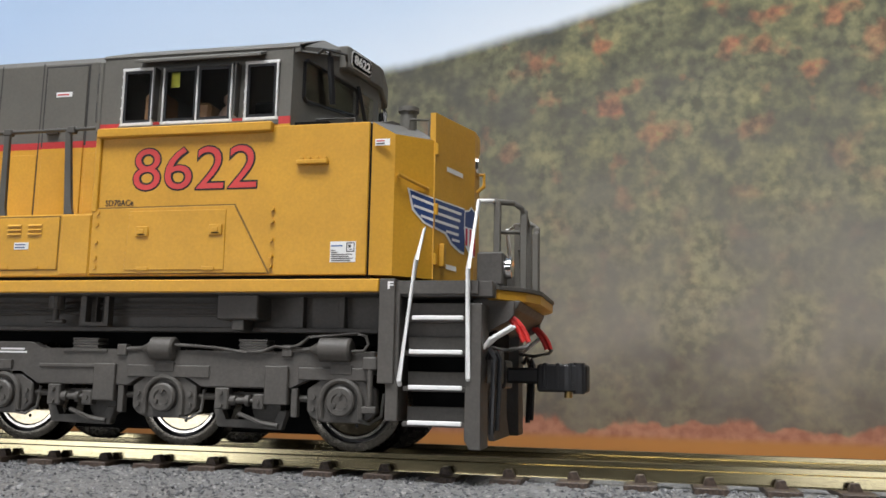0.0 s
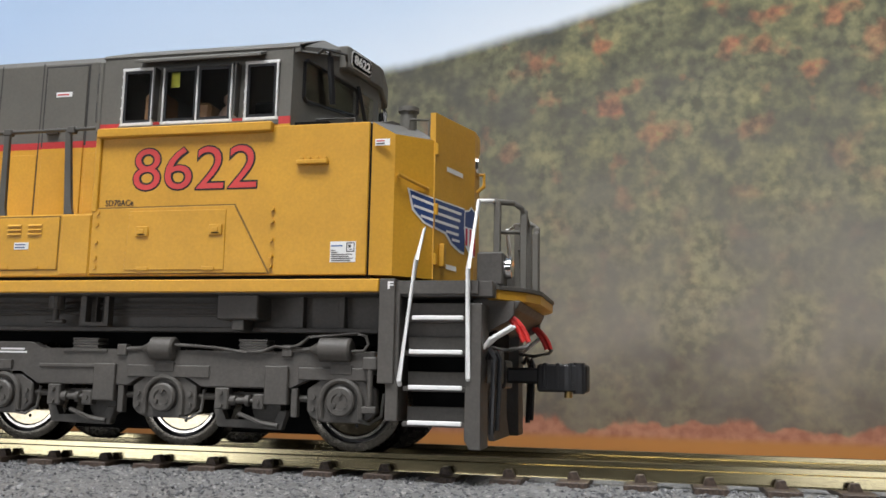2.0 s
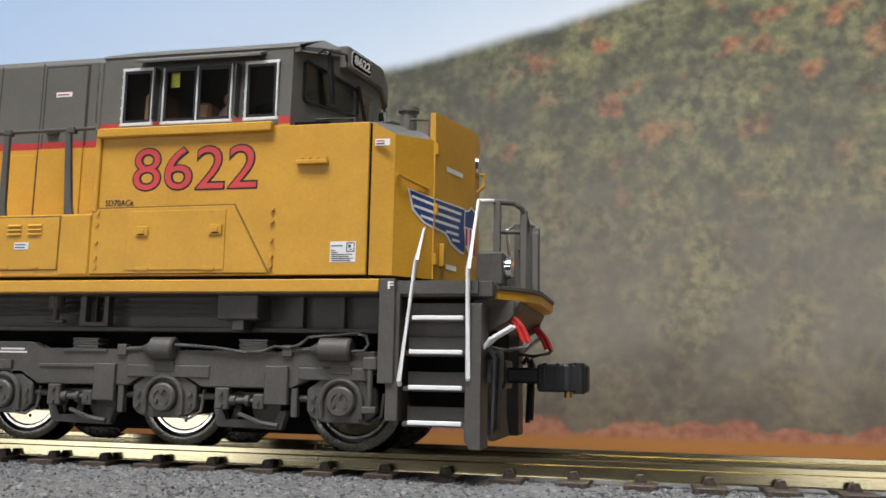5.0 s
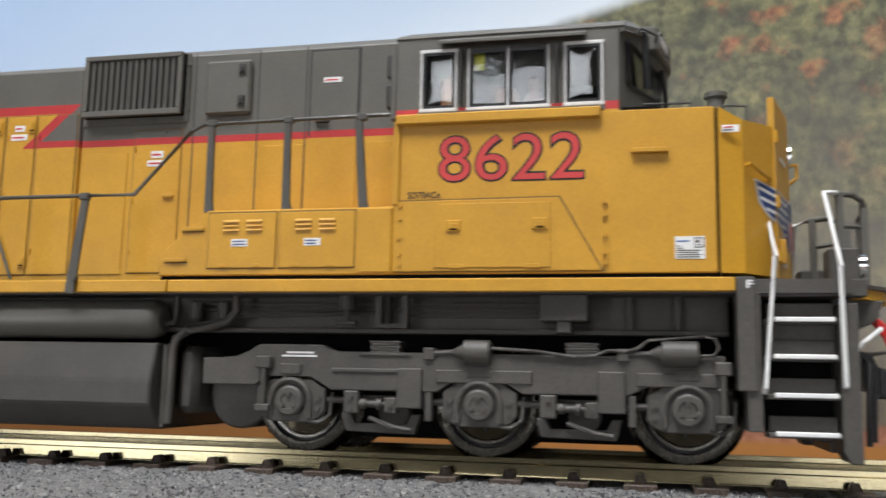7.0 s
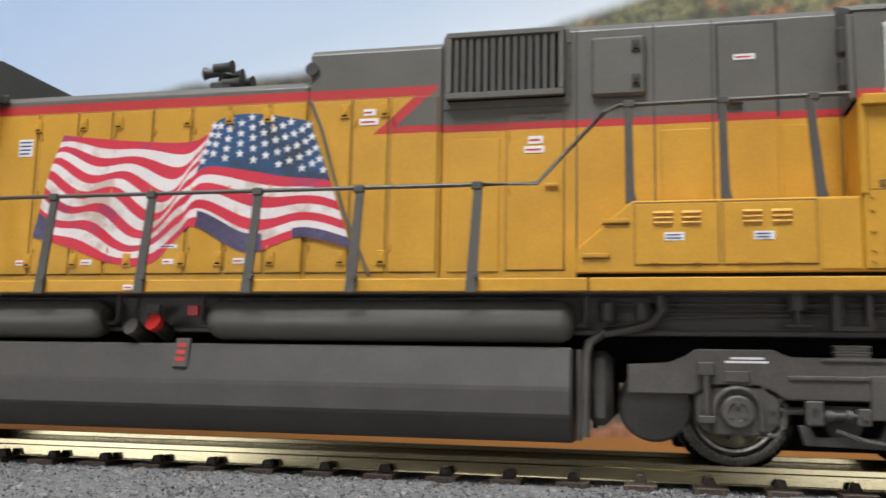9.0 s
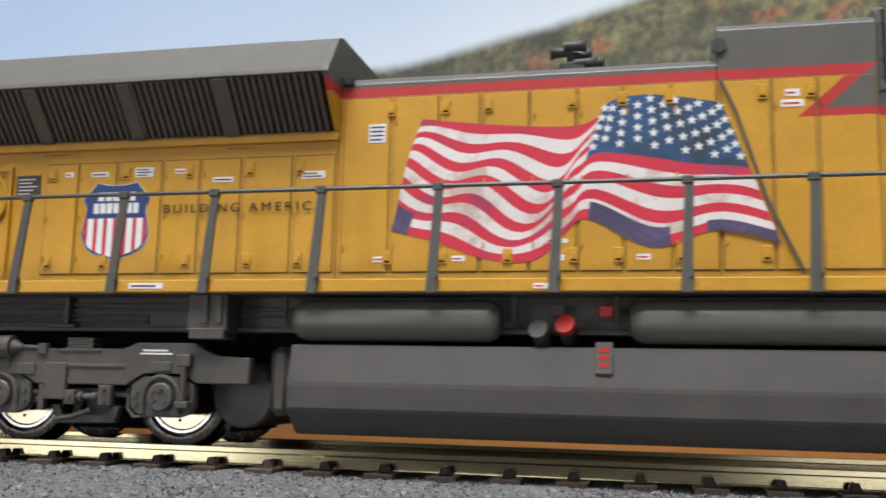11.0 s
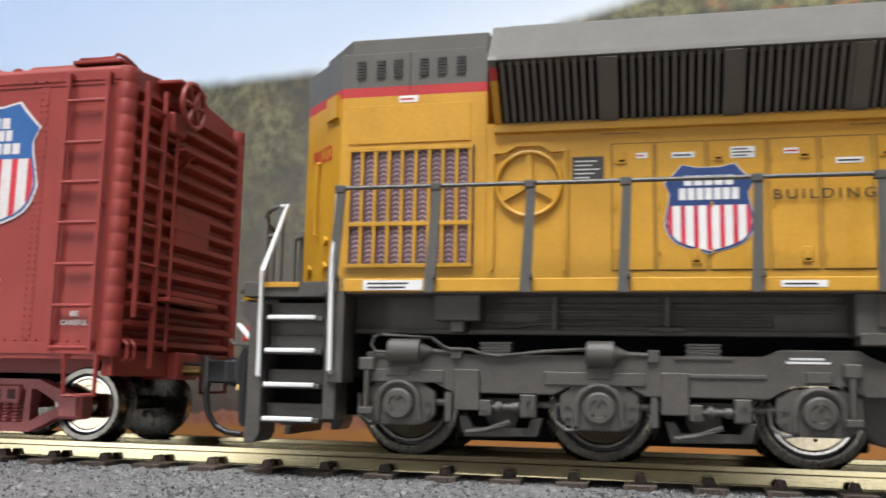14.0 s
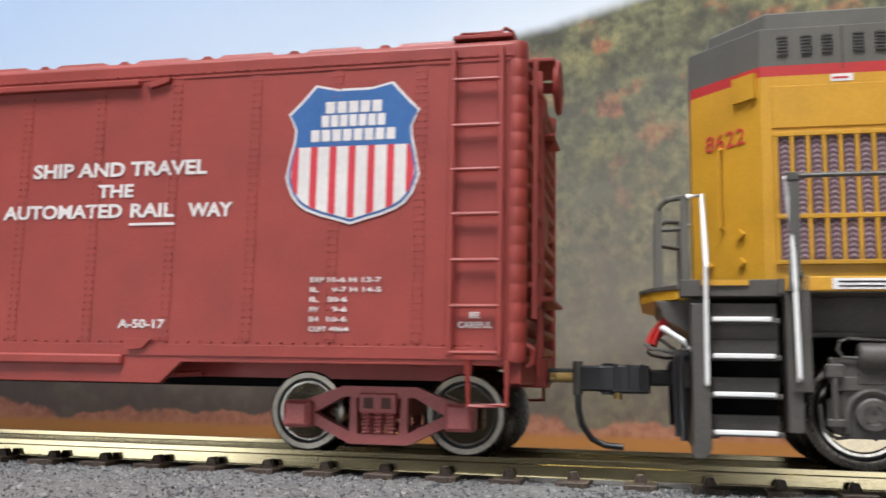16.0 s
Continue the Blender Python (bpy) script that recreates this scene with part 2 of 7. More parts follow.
def plaster(name, colour):
    m, nt, b = material(name)
    finish(nt, b, colour, coords(nt, 20.0), 0.8, relief=0.5)
    return m


M_RAIL, M_BALLAST, M_TIE, M_TABLE, M_PRINT = rail_metal(), ballast_material(), tie_material(), wood_table(), backdrop_print()
# Unseen walls and floor are kept very dark to cut fill and reflections.
M_WALL, M_CEIL, M_FLOOR = plaster("wall_paint", (0.05, 0.047, 0.043)), plaster("ceiling_paint", (0.8, 0.79, 0.76)), plaster("floor_carpet", (0.06, 0.05, 0.045))


def emitter(name, colour, strength):
    m, nt, b = material(name)
    b.inputs["Emission Color"].default_value = (*colour, 1)
    b.inputs["Emission Strength"].default_value = strength
    b.inputs["Base Color"].default_value = (0.8, 0.8, 0.8, 1)
    return m


M_DAY = emitter("bright_daylight_pane", (0.96, 0.99, 1.06), 0.8)
M_TUBE = emitter("lit_diffuser", (0.98, 0.99, 1.02), 5.0)


# ---- mesh helpers: coordinates in millimetres ----
OX = [0.0]  # the x of the current thing's origin


def thing(name, label, category, x=0.0, group=""):
    o = new(name)
    o.empty_display_size = 0.01
    o.location = (x * MM, 0, 0)
    OX[0] = x
    return tagged(o, label, category, group)


def mk(name, bm, mats, parent=None, label="", smooth=False):
    """Links a bmesh as one mesh object under its thing or part."""
    bmesh.ops.recalc_face_normals(bm, faces=bm.faces)
    off = OX[0] if parent else 0.0
    for v in bm.verts:
        v.co = (v.co - Vector((off, 0, 0))) * MM
    me = bpy.data.meshes.new(name)
    for f in bm.faces:
        f.smooth = smooth
    bm.to_mesh(me)
    bm.free()
    for m in mats if isinstance(mats, (list, tuple)) else [mats]:
        me.materials.append(m)
    if smooth:
        me.set_sharp_from_angle(angle=radians(38))
    o = new(name, me)
    if parent:
        o.parent = parent
    return tagged(o, label)


def box(x0, x1, y0, y1, z0, z1, bev=0.0, bm=None, mat=0):
    bm = bm or bmesh.new()
    r = bmesh.ops.create_cube(bm, size=1.0)
    for v in r["verts"]:
        v.co = Vector(((x0 + x1) / 2 + v.co.x * (x1 - x0), (y0 + y1) / 2 + v.co.y * (y1 - y0), (z0 + z1) / 2 + v.co.z * (z1 - z0)))
    fs = {f for v in r["verts"] for f in v.link_faces}
    for f in fs:
        f.material_index = mat
    if bev:
        es = list({e for v in r["verts"] for e in v.link_edges})
        bmesh.ops.bevel(bm, geom=es, offset=bev, segments=1, affect="EDGES", profile=0.5)
    return bm


def prism(poly, a0, a1, axis="y", bev=0.0, bm=None, mat=0):
    """A polygon drawn out along an axis. axis y: points are (x, z); axis x: (y, z); axis z: (x, y)."""
    bm = bm or bmesh.new()

    def at(p, a):
        return (p[0], a, p[1]) if axis == "y" else (a, p[0], p[1]) if axis == "x" else (p[0], p[1], a)

    lo, hi = [bm.verts.new(at(p, a0)) for p in poly], [bm.verts.new(at(p, a1)) for p in poly]
    n = len(poly)
    fs = [bm.faces.new(lo), bm.faces.new(hi[::-1])]
    for i in range(n):
        fs.append(bm.faces.new((lo[i], hi[i], hi[(i + 1) % n], lo[(i + 1) % n])))
    for f in fs:
        f.material_index = mat
    if bev:
        es = [e for e in {e for v in lo + hi for e in v.link_edges} if len(e.link_faces) == 2]
        bmesh.ops.bevel(bm, geom=es, offset=bev, segments=1, affect="EDGES", profile=0.5)
    return bm


def pierced(outer, holes, y0, y1, bev=0.1):
    """A plate standing along x with holes through it, as one connected piece."""
    bm = bmesh.new()
    es = []
    for loop in [outer] + holes:
        vs = [bm.verts.new((x, y0, z)) for x, z in loop]
        es += [bm.edges.new((vs[i], vs[(i + 1) % len(vs)])) for i in range(len(vs))]
    bmesh.ops.triangle_fill(bm, use_beauty=True, edges=es)
    r = bmesh.ops.extrude_face_region(bm, geom=list(bm.faces))
    bmesh.ops.translate(bm, vec=(0, y1 - y0, 0), verts=[v for v in r["geom"] if isinstance(v, bmesh.types.BMVert)])
    return bm


def rod(p0, p1, r, seg=8, bm=None, r1=None, mat=0):
    bm = bm or bmesh.new()
    p0, p1 = Vector(p0), Vector(p1)
    r1 = r if r1 is None else r1
    q = (p1 - p0).to_track_quat("Z", "Y")
    rings = []
    for p, rr in ((p0, r), (p1, r1)):
        rings.append([bm.verts.new(p + q @ Vector((rr * math.cos(2 * math.pi * k / seg), rr * math.sin(2 * math.pi * k / seg), 0))) for k in range(seg)])
    fs = [bm.faces.new(rings[0][::-1]), bm.faces.new(rings[1])]
    for k in range(seg):
        fs.append(bm.faces.new((rings[0][k], rings[0][(k + 1) % seg], rings[1][(k + 1) % seg], rings[1][k])))
    for f in fs:
        f.material_index = mat
    return bm


def tube(pts, r, seg=8, bm=None, mat=0):
    """A round bar through points, with mitred bends."""
    bm = bm or bmesh.new()
    pts = [Vector(p) for p in pts]
    rings = []
    for i, p in enumerate(pts):
        d = ((pts[i] - pts[i - 1]).normalized() if i else Vector()) + ((pts[i + 1] - pts[i]).normalized() if i < len(pts) - 1 else Vector())
        q = d.to_track_quat("Z", "Y")
        rings.append([bm.verts.new(p + q @ Vector((r * math.cos(2 * math.pi * k / seg), r * math.sin(2 * math.pi * k / seg), 0))) for k in range(seg)])
    for a, b in zip(rings, rings[1:]):
        s = min(range(seg), key=lambda s: (a[0].co - b[s].co).length)
        for k in range(seg):
            f = bm.faces.new((a[k], a[(k + 1) % seg], b[(k + 1 + s) % seg], b[(k + s) % seg]))
            f.material_index = mat
    bm.faces.new(rings[0][::-1]).material_index = mat
    bm.faces.new(rings[-1]).material_index = mat
    return bm


def lathe(profile, origin, axis="y", seg=40, bm=None, mats=()):
    """Turns (along, radius) points round an axis through origin; mats: a slot for each span."""
    bm = bm or bmesh.new()
    o = Vector(origin)
    rings = []
    for a, r in profile:
        ring = []
        for k in range(seg):
            c, s = r * math.cos(2 * math.pi * k / seg), r * math.sin(2 * math.pi * k / seg)
            v = Vector((c, a, s)) if axis == "y" else Vector((a, c, s)) if axis == "x" else Vector((c, s, a))
            ring.append(bm.verts.new(o + v))
        rings.append(ring)
    for i, (a, b) in enumerate(zip(rings, rings[1:])):
        for k in range(seg):
            f = bm.faces.new((a[k], a[(k + 1) % seg], b[(k + 1) % seg], b[k]))
            f.material_index = mats[i] if mats else 0
    bm.faces.new(rings[0]).material_index = mats[0] if mats else 0
    bm.faces.new(rings[-1][::-1]).material_index = mats[-1] if mats else 0
    return bm


def lettering(body, x0, x1, z0, z1, y, mat, parent, name="lettering", bold=0.0, label="", slim=0.05, space=1.0):
    """Writing on a side that faces the camera, fitted to a rectangle."""
    cu = bpy.data.curves.new(name, "FONT")
    cu.body, cu.align_x, cu.offset, cu.extrude, cu.resolution_u = body, "LEFT", bold, 0.02, 4
    cu.space_character = space
    tmp = bpy.data.objects.new("tmp", cu)
    scene.collection.objects.link(tmp)
    bpy.context.view_layer.update()
    me = bpy.data.meshes.new_from_object(tmp.evaluated_get(bpy.context.evaluated_depsgraph_get()))
    bpy.data.objects.remove(tmp)
    co = np.array([v.co for v in me.vertices])
    lo, hi = co.min(0), co.max(0)
    off = OX[0]
    for v in me.vertices:
        fx, fz = (v.co.x - lo[0]) / (hi[0] - lo[0]), (v.co.y - lo[1]) / (hi[1] - lo[1])
        fy = (v.co.z - lo[2]) / (hi[2] - lo[2])
        v.co = Vector((x0 + fx * (x1 - x0) - off, y - slim * fy, z0 + fz * (z1 - z0))) * MM
    me.materials.clear()
    me.materials.append(mat)
    o = new(name, me)
    o.parent = parent
    return tagged(o, label)


def decal(poly, y, mat, parent, name, label="", thick=0.05, bm=None):
    return mk(name, prism(poly, y, y - thick, "y", bm=bm), mat, parent, label)


def placard(x0, x1, z0, z1, y, parent, rows=2, back=None, ink=None, name="placard", label="small white notice with dark print", red=False):
    """A small printed sign with bars for writing too small to read."""
    o = mk(name, box(x0, x1, y - 0.06, y, z0, z1), back or M_WHITE, parent, label)
    h = (z1 - z0) / (rows * 2 + 1)
    rnd = random.Random(int(abs(x0 * 31 + z0 * 7)))
    bm = bmesh.new()
    for k in range(rows):
        zb = z1 - h * (2 * k + 2)
        w = (x1 - x0) * rnd.uniform(0.55, 0.85)
        s = x0 + (x1 - x0) * 0.08
        box(s, s + w, y - 0.09, y - 0.061, zb, zb + h * 0.8, bm=bm, mat=1 if (red and k == 0) else 0)
    tagged(mk("fine_print", bm, [ink or M_INK, M_RED], o), kind="stuff")
    return o


# ---- the setting ----
def structure(name, bm, mat, label="", kind="structure"):
    return tagged(mk(name, bm, mat), label, "", "", kind)


X, Y0, Y1, Z0, Z1 = ROOM_X, ROOM_Y0, ROOM_Y1, ROOM_Z0, ROOM_Z1
structure("floor", box(-X - 100, X + 100, Y0 - 100, Y1 + 100, Z0 - 60, Z0), M_FLOOR, "brown carpet floor of the layout room")
structure("ceiling", box(-X - 100, X + 100, Y0 - 100, Y1 + 100, Z1, Z1 + 80), M_CEIL, "white plaster ceiling")
structure("wall_east", box(X, X + 100, Y0, Y1, Z0, Z1), M_WALL, "unseen near-black wall closing the room")
structure("wall_west", box(-X - 100, -X, Y0, Y1, Z0, Z1), M_WALL, "unseen near-black wall closing the room")
structure("wall_north", box(-X - 100, X + 100, Y1, Y1 + 100, Z0, Z1), M_WALL, "unseen near-black wall closing the room")
bm = bmesh.new()
edges = [-X - 100, WINDOWS[0][0], WINDOWS[0][1], HIGH_WINDOW[0], HIGH_WINDOW[1], WINDOWS[1][0], WINDOWS[1][1], X + 100]
for a, b in zip(edges[::2], edges[1::2]):
    box(a, b, Y0 - 100, Y0, Z0, Z1, bm=bm)
for w in WINDOWS + [HIGH_WINDOW]:
    box(w[0], w[1], Y0 - 100, Y0, Z0, w[2], bm=bm)
    box(w[0], w[1], Y0 - 100, Y0, w[3], Z1, bm=bm)
structure("wall_south", bm, M_WALL, "unseen near-black wall with three added windows")
for i, w in enumerate(WINDOWS + [HIGH_WINDOW]):
    win = tagged(new("window_%d" % (i + 1)), "unseen bright window in a white frame, added for its reflections", "window", "", "structure")
    bm = bmesh.new()
    for a, b, c, d in ((w[0], w[1], w[2], w[2] + 30), (w[0], w[1], w[3] - 30, w[3]), (w[0], w[0] + 30, w[2] + 30, w[3] - 30), (w[1] - 30, w[1], w[2] + 30, w[3] - 30)):
        box(a, b, Y0 - 80, Y0 - 20, c, d, 2, bm)
    mk("window_frame", bm, M_WHITE).parent = win
    mk("pane", box(w[0] + 30, w[1] - 30, Y0 - 55, Y0 - 50, w[2] + 30, w[3] - 30), M_DAY).parent = win
lamp = tagged(new("ceiling_light"), "flat white ceiling light panel, switched on", "ceiling light")
bm = bmesh.new()
for a, b, c, d in ((-765, 465, -1015, -1000), (-765, 465, -400, -385), (-765, -750, -1000, -400), (450, 465, -1000, -400)):
    box(a, b, c, d, Z1 - 45, Z1, bm=bm)
mk("frame", bm, M_WHITE).parent = lamp
mk("diffuser", box(-750, 450, -1000, -400, Z1 - 40, Z1 - 34), M_TUBE).parent = lamp

TABLE_Z = -8.0
bm = box(-1200, 1200, -80, 420, TABLE_Z - 30, TABLE_Z, 2)
structure("layout_table", bm, M_TABLE, "orange-brown wooden layout table top")
BD_Y = 90.0
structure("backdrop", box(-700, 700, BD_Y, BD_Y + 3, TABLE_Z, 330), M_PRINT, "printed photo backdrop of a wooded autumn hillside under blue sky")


def roadbed():
    """A moulded ballast bed with sloping shoulders and a rough, stony top."""
    bm = bmesh.new()
    xs = np.concatenate([np.arange(-600, -130, 8.0), np.arange(-130, 75, 0.6), np.arange(75, 600, 8.0)])
    ys = np.concatenate([[-64, -58, -54], np.arange(-50, -8, 0.55), np.arange(-8, 8, 2.0), np.arange(8, 15, 1.5), [20, 26, 32, 36]])

    def top(x, y):
        a = abs(y)
        base = -2.75 if a < 46 else -2.75 - (a - 46) * 0.28
        if y > 20:
            base = -2.75 - (y - 20) * 0.33
        n = noise.noise(Vector((x * 0.9, y * 0.9, 0))) * 0.32 + noise.noise(Vector((x * 2.0, y * 2.0, 4))) * 0.3 + noise.noise(Vector((x * 0.12, y * 0.12, 9))) * 0.18
        return max(base + n * (1 if a > 9.5 else 0.6), TABLE_Z + 0.01)

    g = [[bm.verts.new((x, y, top(x, y))) for y in ys] for x in xs]
    for i in range(len(xs) - 1):
        for j in range(len(ys) - 1):
            bm.faces.new((g[i][j], g[i + 1][j], g[i + 1][j + 1], g[i][j + 1]))
    o = mk("roadbed", bm, M_BALLAST, smooth=True)
    return tagged(o, "grey speckled moulded ballast roadbed under the track", "", "", "structure")


def rail_profile(y):
    """Head, web and foot of a bullhead-free flat-bottomed rail, top at height 0."""
    half = [(0.0, 0.0), (0.38, -0.01), (0.43, -0.05), (0.47, -0.6), (0.24, -0.78), (0.3, -1.95), (0.76, -2.0), (0.78, -2.12), (0.0, -2.12)]
    return [(y + a, b) for a, b in half[:-1]] + [(y - a, b) for a, b in half[::-1][1:-1]]


roadbed()
TRACK_Y = 8.7
track = tagged(new("track"), "model railway track with shiny nickel rails on brown ties", "track", "", "structure")
for y in (-TRACK_Y, TRACK_Y):
    mk("rail", prism(rail_profile(y), -600, 600, "x"), M_RAIL).parent = track
tie_bm = box(-1.85, 1.85, -13.4, 13.4, -3.7, -2.12, 0.1)
tie_me = mk("tie", tie_bm, M_TIE)
chair_me = mk("tie_plate", prism([(-0.75, -2.3), (-0.68, -1.72), (-0.45, -1.25), (0.35, -1.18), (0.55, -1.7), (0.85, -2.3)], -10.9, -9.75, "y", 0.06), M_TIE)
chair_back = mk("tie_plate", prism([(-0.75, -2.3), (-0.6, -1.5), (-0.35, -1.3), (0.35, -1.3), (0.6, -1.5), (0.75, -2.3)], 9.75, 10.9, "y", 0.06), M_TIE)
for k in range(-16, 14):
    x = (-38.9 + 7.52 * (k + 5)) * MM
    for src, nm in ((tie_me, "tie"), (chair_me, "tie_plate"), (chair_back, "tie_plate")):
        o = new(nm, src.data)
        o.location, o.parent = (x, 0, 0), track
for src in (tie_me, chair_me, chair_back):
    bpy.data.objects.remove(src)
bm = bmesh.new()
for k in list(range(-60, -16)) + list(range(14, 60)):
    x = -38.9 + 7.52 * (k + 5)
    box(x - 1.55, x + 1.55, -14.2, 14.2, -3.6, -2.3, bm=bm)
far_ties = mk("tie_rows", bm, M_TIE)
far_ties.parent = track
tagged(far_ties, "", "", "", "stuff")

# loose grains on the roadbed
rnd = random.Random(5)
verts, faces = [], []
for _ in range(8200):
    x, y = rnd.uniform(-115, 62), -9.9 - 38 * rnd.random() ** 1.4
    if abs(((x + 38.9) / 7.52 + 0.5) % 1 - 0.5) * 7.52 < 1.7 and y > -14.4:
        continue
    r, a = rnd.uniform(0.1, 0.3), rnd.uniform(0, 6.28)
    z = -2.73 + r * 0.1
    n0 = len(verts)
    for k in range(4):
        verts.append(((x + r * math.cos(a + k * 1.57) * rnd.uniform(0.6, 1.2)) * MM, (y + r * math.sin(a + k * 1.57) * rnd.uniform(0.6, 1.2)) * MM, z * MM))
    verts.append(((x + rnd.uniform(-0.1, 0.1)) * MM, y * MM, (z + r * rnd.uniform(0.5, 0.95)) * MM))
    verts.append((x * MM, y * MM, (z - r) * MM))
    for k in range(4):
        faces.append((n0 + k, n0 + (k + 1) % 4, n0 + 4))
        faces.append((n0 + (k + 1) % 4, n0 + k, n0 + 5))
me = bpy.data.meshes.new("ballast_grains")
me.from_pydata(verts, [], faces)
gm, gnt, gb = material("loose_grain")
oi = gnt.nodes.new("ShaderNodeNewGeometry")
gnt.links.new(ramp(gnt, oi.outputs["Random Per Island"], [(0.0, (0.02, 0.02, 0.023)), (0.2, (0.08, 0.08, 0.083)), (0.85, (0.165, 0.165, 0.168)), (1.0, (0.3, 0.29, 0.28))]), gb.inputs["Base Color"])
gb.inputs["Roughness"].default_value = 0.65
me.materials.append(gm)
tagged(new("ballast_grains", me), "loose grey ballast grains scattered beside the rails", "ballast", "", "stuff")


# ---- the locomotive ----
loco = thing("locomotive", "yellow and grey six-axle model diesel locomotive with red stripe", "locomotive", -140.0)
SILL_Y, CAB_Y = 17.9, 17.6


def hood_y(x):
    return 10.3 if x > -115.5 else 11.0


# frame, deck and sill
mk("deck", box(-255, -19, -17.4, 17.4, 18.7, 20.2), M_UNDER, loco, "dark grey deck plate")
for s in (-1, 1):
    for a, b in ((-254.3, -97.05), (-96.9, -30.6)):
        mk("sill", box(a, b, min(s * 17.2, s * 17.9), max(s * 17.2, s * 17.9), 18.86, 20.4, 0.12), M_YELLOW, loco, "yellow side sill")
# Coloured near black for the shade behind the trucks.
mk("centre_sill", box(-256, -19, -6, 6, 9, 18.7), M_DARK, loco, "frame beam coloured near black for the shade behind the trucks")
for s in (-1, 1):
    bm = box(-254, -31, s * 11.6 - 0.6, s * 11.6 + 0.6, 14.9, 18.8)
    box(-254, -31, min(s * 10.8, s * 13.2), max(s * 10.8, s * 13.2), 14.3, 14.9, 0.08, bm)
    mk("frame_side", bm, M_UNDER, loco, "dark grey flanged frame beam")
    for x in (-36.5, -41.8, -70.2, -215.4, -228.0):
        mk("rib", box(x - 0.35, x + 0.35, min(s * 12.2, s * 13.4), max(s * 12.2, s * 13.4), 14.9, 18.8, 0.05), M_UNDER, loco)
    for z, a, b in ((17.9, -96, -52), (17.2, -96, -52), (16.5, -68, -52), (17.8, -236, -196), (17.1, -236, -198), (16.3, -230, -204), (15.6, -236, -204), (17.2, -192, -184), (16.4, -192, -184)):
        mk("pipe", rod((a, s * 12.5, z), (b, s * 12.5, z), 0.22), M_UNDER, loco)
    mk("conduit", tube([(-95, s * 13, 15.4), (-88, s * 13, 16.4), (-80, s * 13, 16.6), (-72, s * 13, 16.7)], 0.2), M_UNDER, loco)
    mk("conduit", tube([(-236, s * 13, 15.5), (-233, s * 13, 15.2), (-230, s * 13, 15.6), (-222, s * 13, 15.7)], 0.2), M_UNDER, loco)
    # boxes and brackets under the sill
    for x0, x1 in ((-51.6, -46.2), (-241.6, -236.2)):
        b = mk("junction_box", box(x0, x1, min(s * 12, s * 16.2), max(s * 12, s * 16.2), 15.7, 18.75, 0.15), M_UNDER, loco, "dark grey equipment box")
        mk("stem", box((x0 + x1) / 2 - 0.8, (x0 + x1) / 2 + 0.8, min(s * 13, s * 15.9), max(s * 13, s * 15.9), 14.4, 15.7, 0.1), M_UNDER, b)
    eb = mk("equipment_box", box(-196.4, -191.2, min(s * 12, s * 16.6), max(s * 12, s * 16.6), 14.2, 18.8, 0.15), M_UNDER, loco, "grey ribbed equipment box")
    for x in (-193.9, -192.1):
        mk("rib", box(x - 0.35, x + 0.35, min(s * 16.6, s * 17), max(s * 16.6, s * 17), 15.2, 18.6, 0.05), M_UNDER, eb)
    mk("base", box(-196.0, -191.4, min(s * 13, s * 16.8), max(s * 13, s * 16.8), 13.3, 14.6, 0.1), M_UNDER, eb)
    v = mk("drain_valve", rod((-74.9, s * 14.6, 17.0), (-74.9, s * 14.6, 18.8), 1.0, 14), M_UNDER, loco, "grey round drain valve")
    mk("stem", rod((-74.9, s * 14.6, 15.2), (-74.9, s * 14.6, 17.0), 0.4, 10), M_UNDER, v)
    mk("cross_bar", box(-76.2, -73.6, s * 14.6 - 0.4, s * 14.6 + 0.4, 15.2, 15.7, 0.1), M_UNDER, v)
    mk("bracket", prism([(-71.4, 18.8), (-71.4, 14.9), (-67.4, 14.9), (-67.4, 18.8), (-68, 18.8), (-68, 15.4), (-70.6, 15.4), (-70.6, 18.8)], s * 13.4, s * 14.6), M_UNDER, loco)
    mk("bracket", box(-217.3, -213.5, min(s * 12.9, s * 14.2), max(s * 12.9, s * 14.2), 14.7, 15.2, 0.08), M_UNDER, loco)
    for x in (-95.0, -91.2):
        mk("filter_can", lathe([(17.9, 0.85), (16.0, 0.85), (15.6, 0.5)], (x, s * 13.6, 0), "z", 14), M_UNDER, loco)
    mk("pipe", tube([(-89.2, s * 14.6, 18.8), (-89.2, s * 14.6, 16.9), (-90.2, s * 14.6, 15.6), (-92, s * 14.6, 14.9), (-95.4, s * 14.6, 14.5), (-97.1, s * 14.6, 13.4), (-97.4, s * 14.6, 12), (-97.6, s * 14.6, 3.0)], 0.55, 10), M_UNDER, loco, "bent grey pipe", True)
    mk("pipe", rod((-98.2, s * 14.9, 2.6), (-98.2, s * 14.9, 12.6), 0.35), M_UNDER, loco)

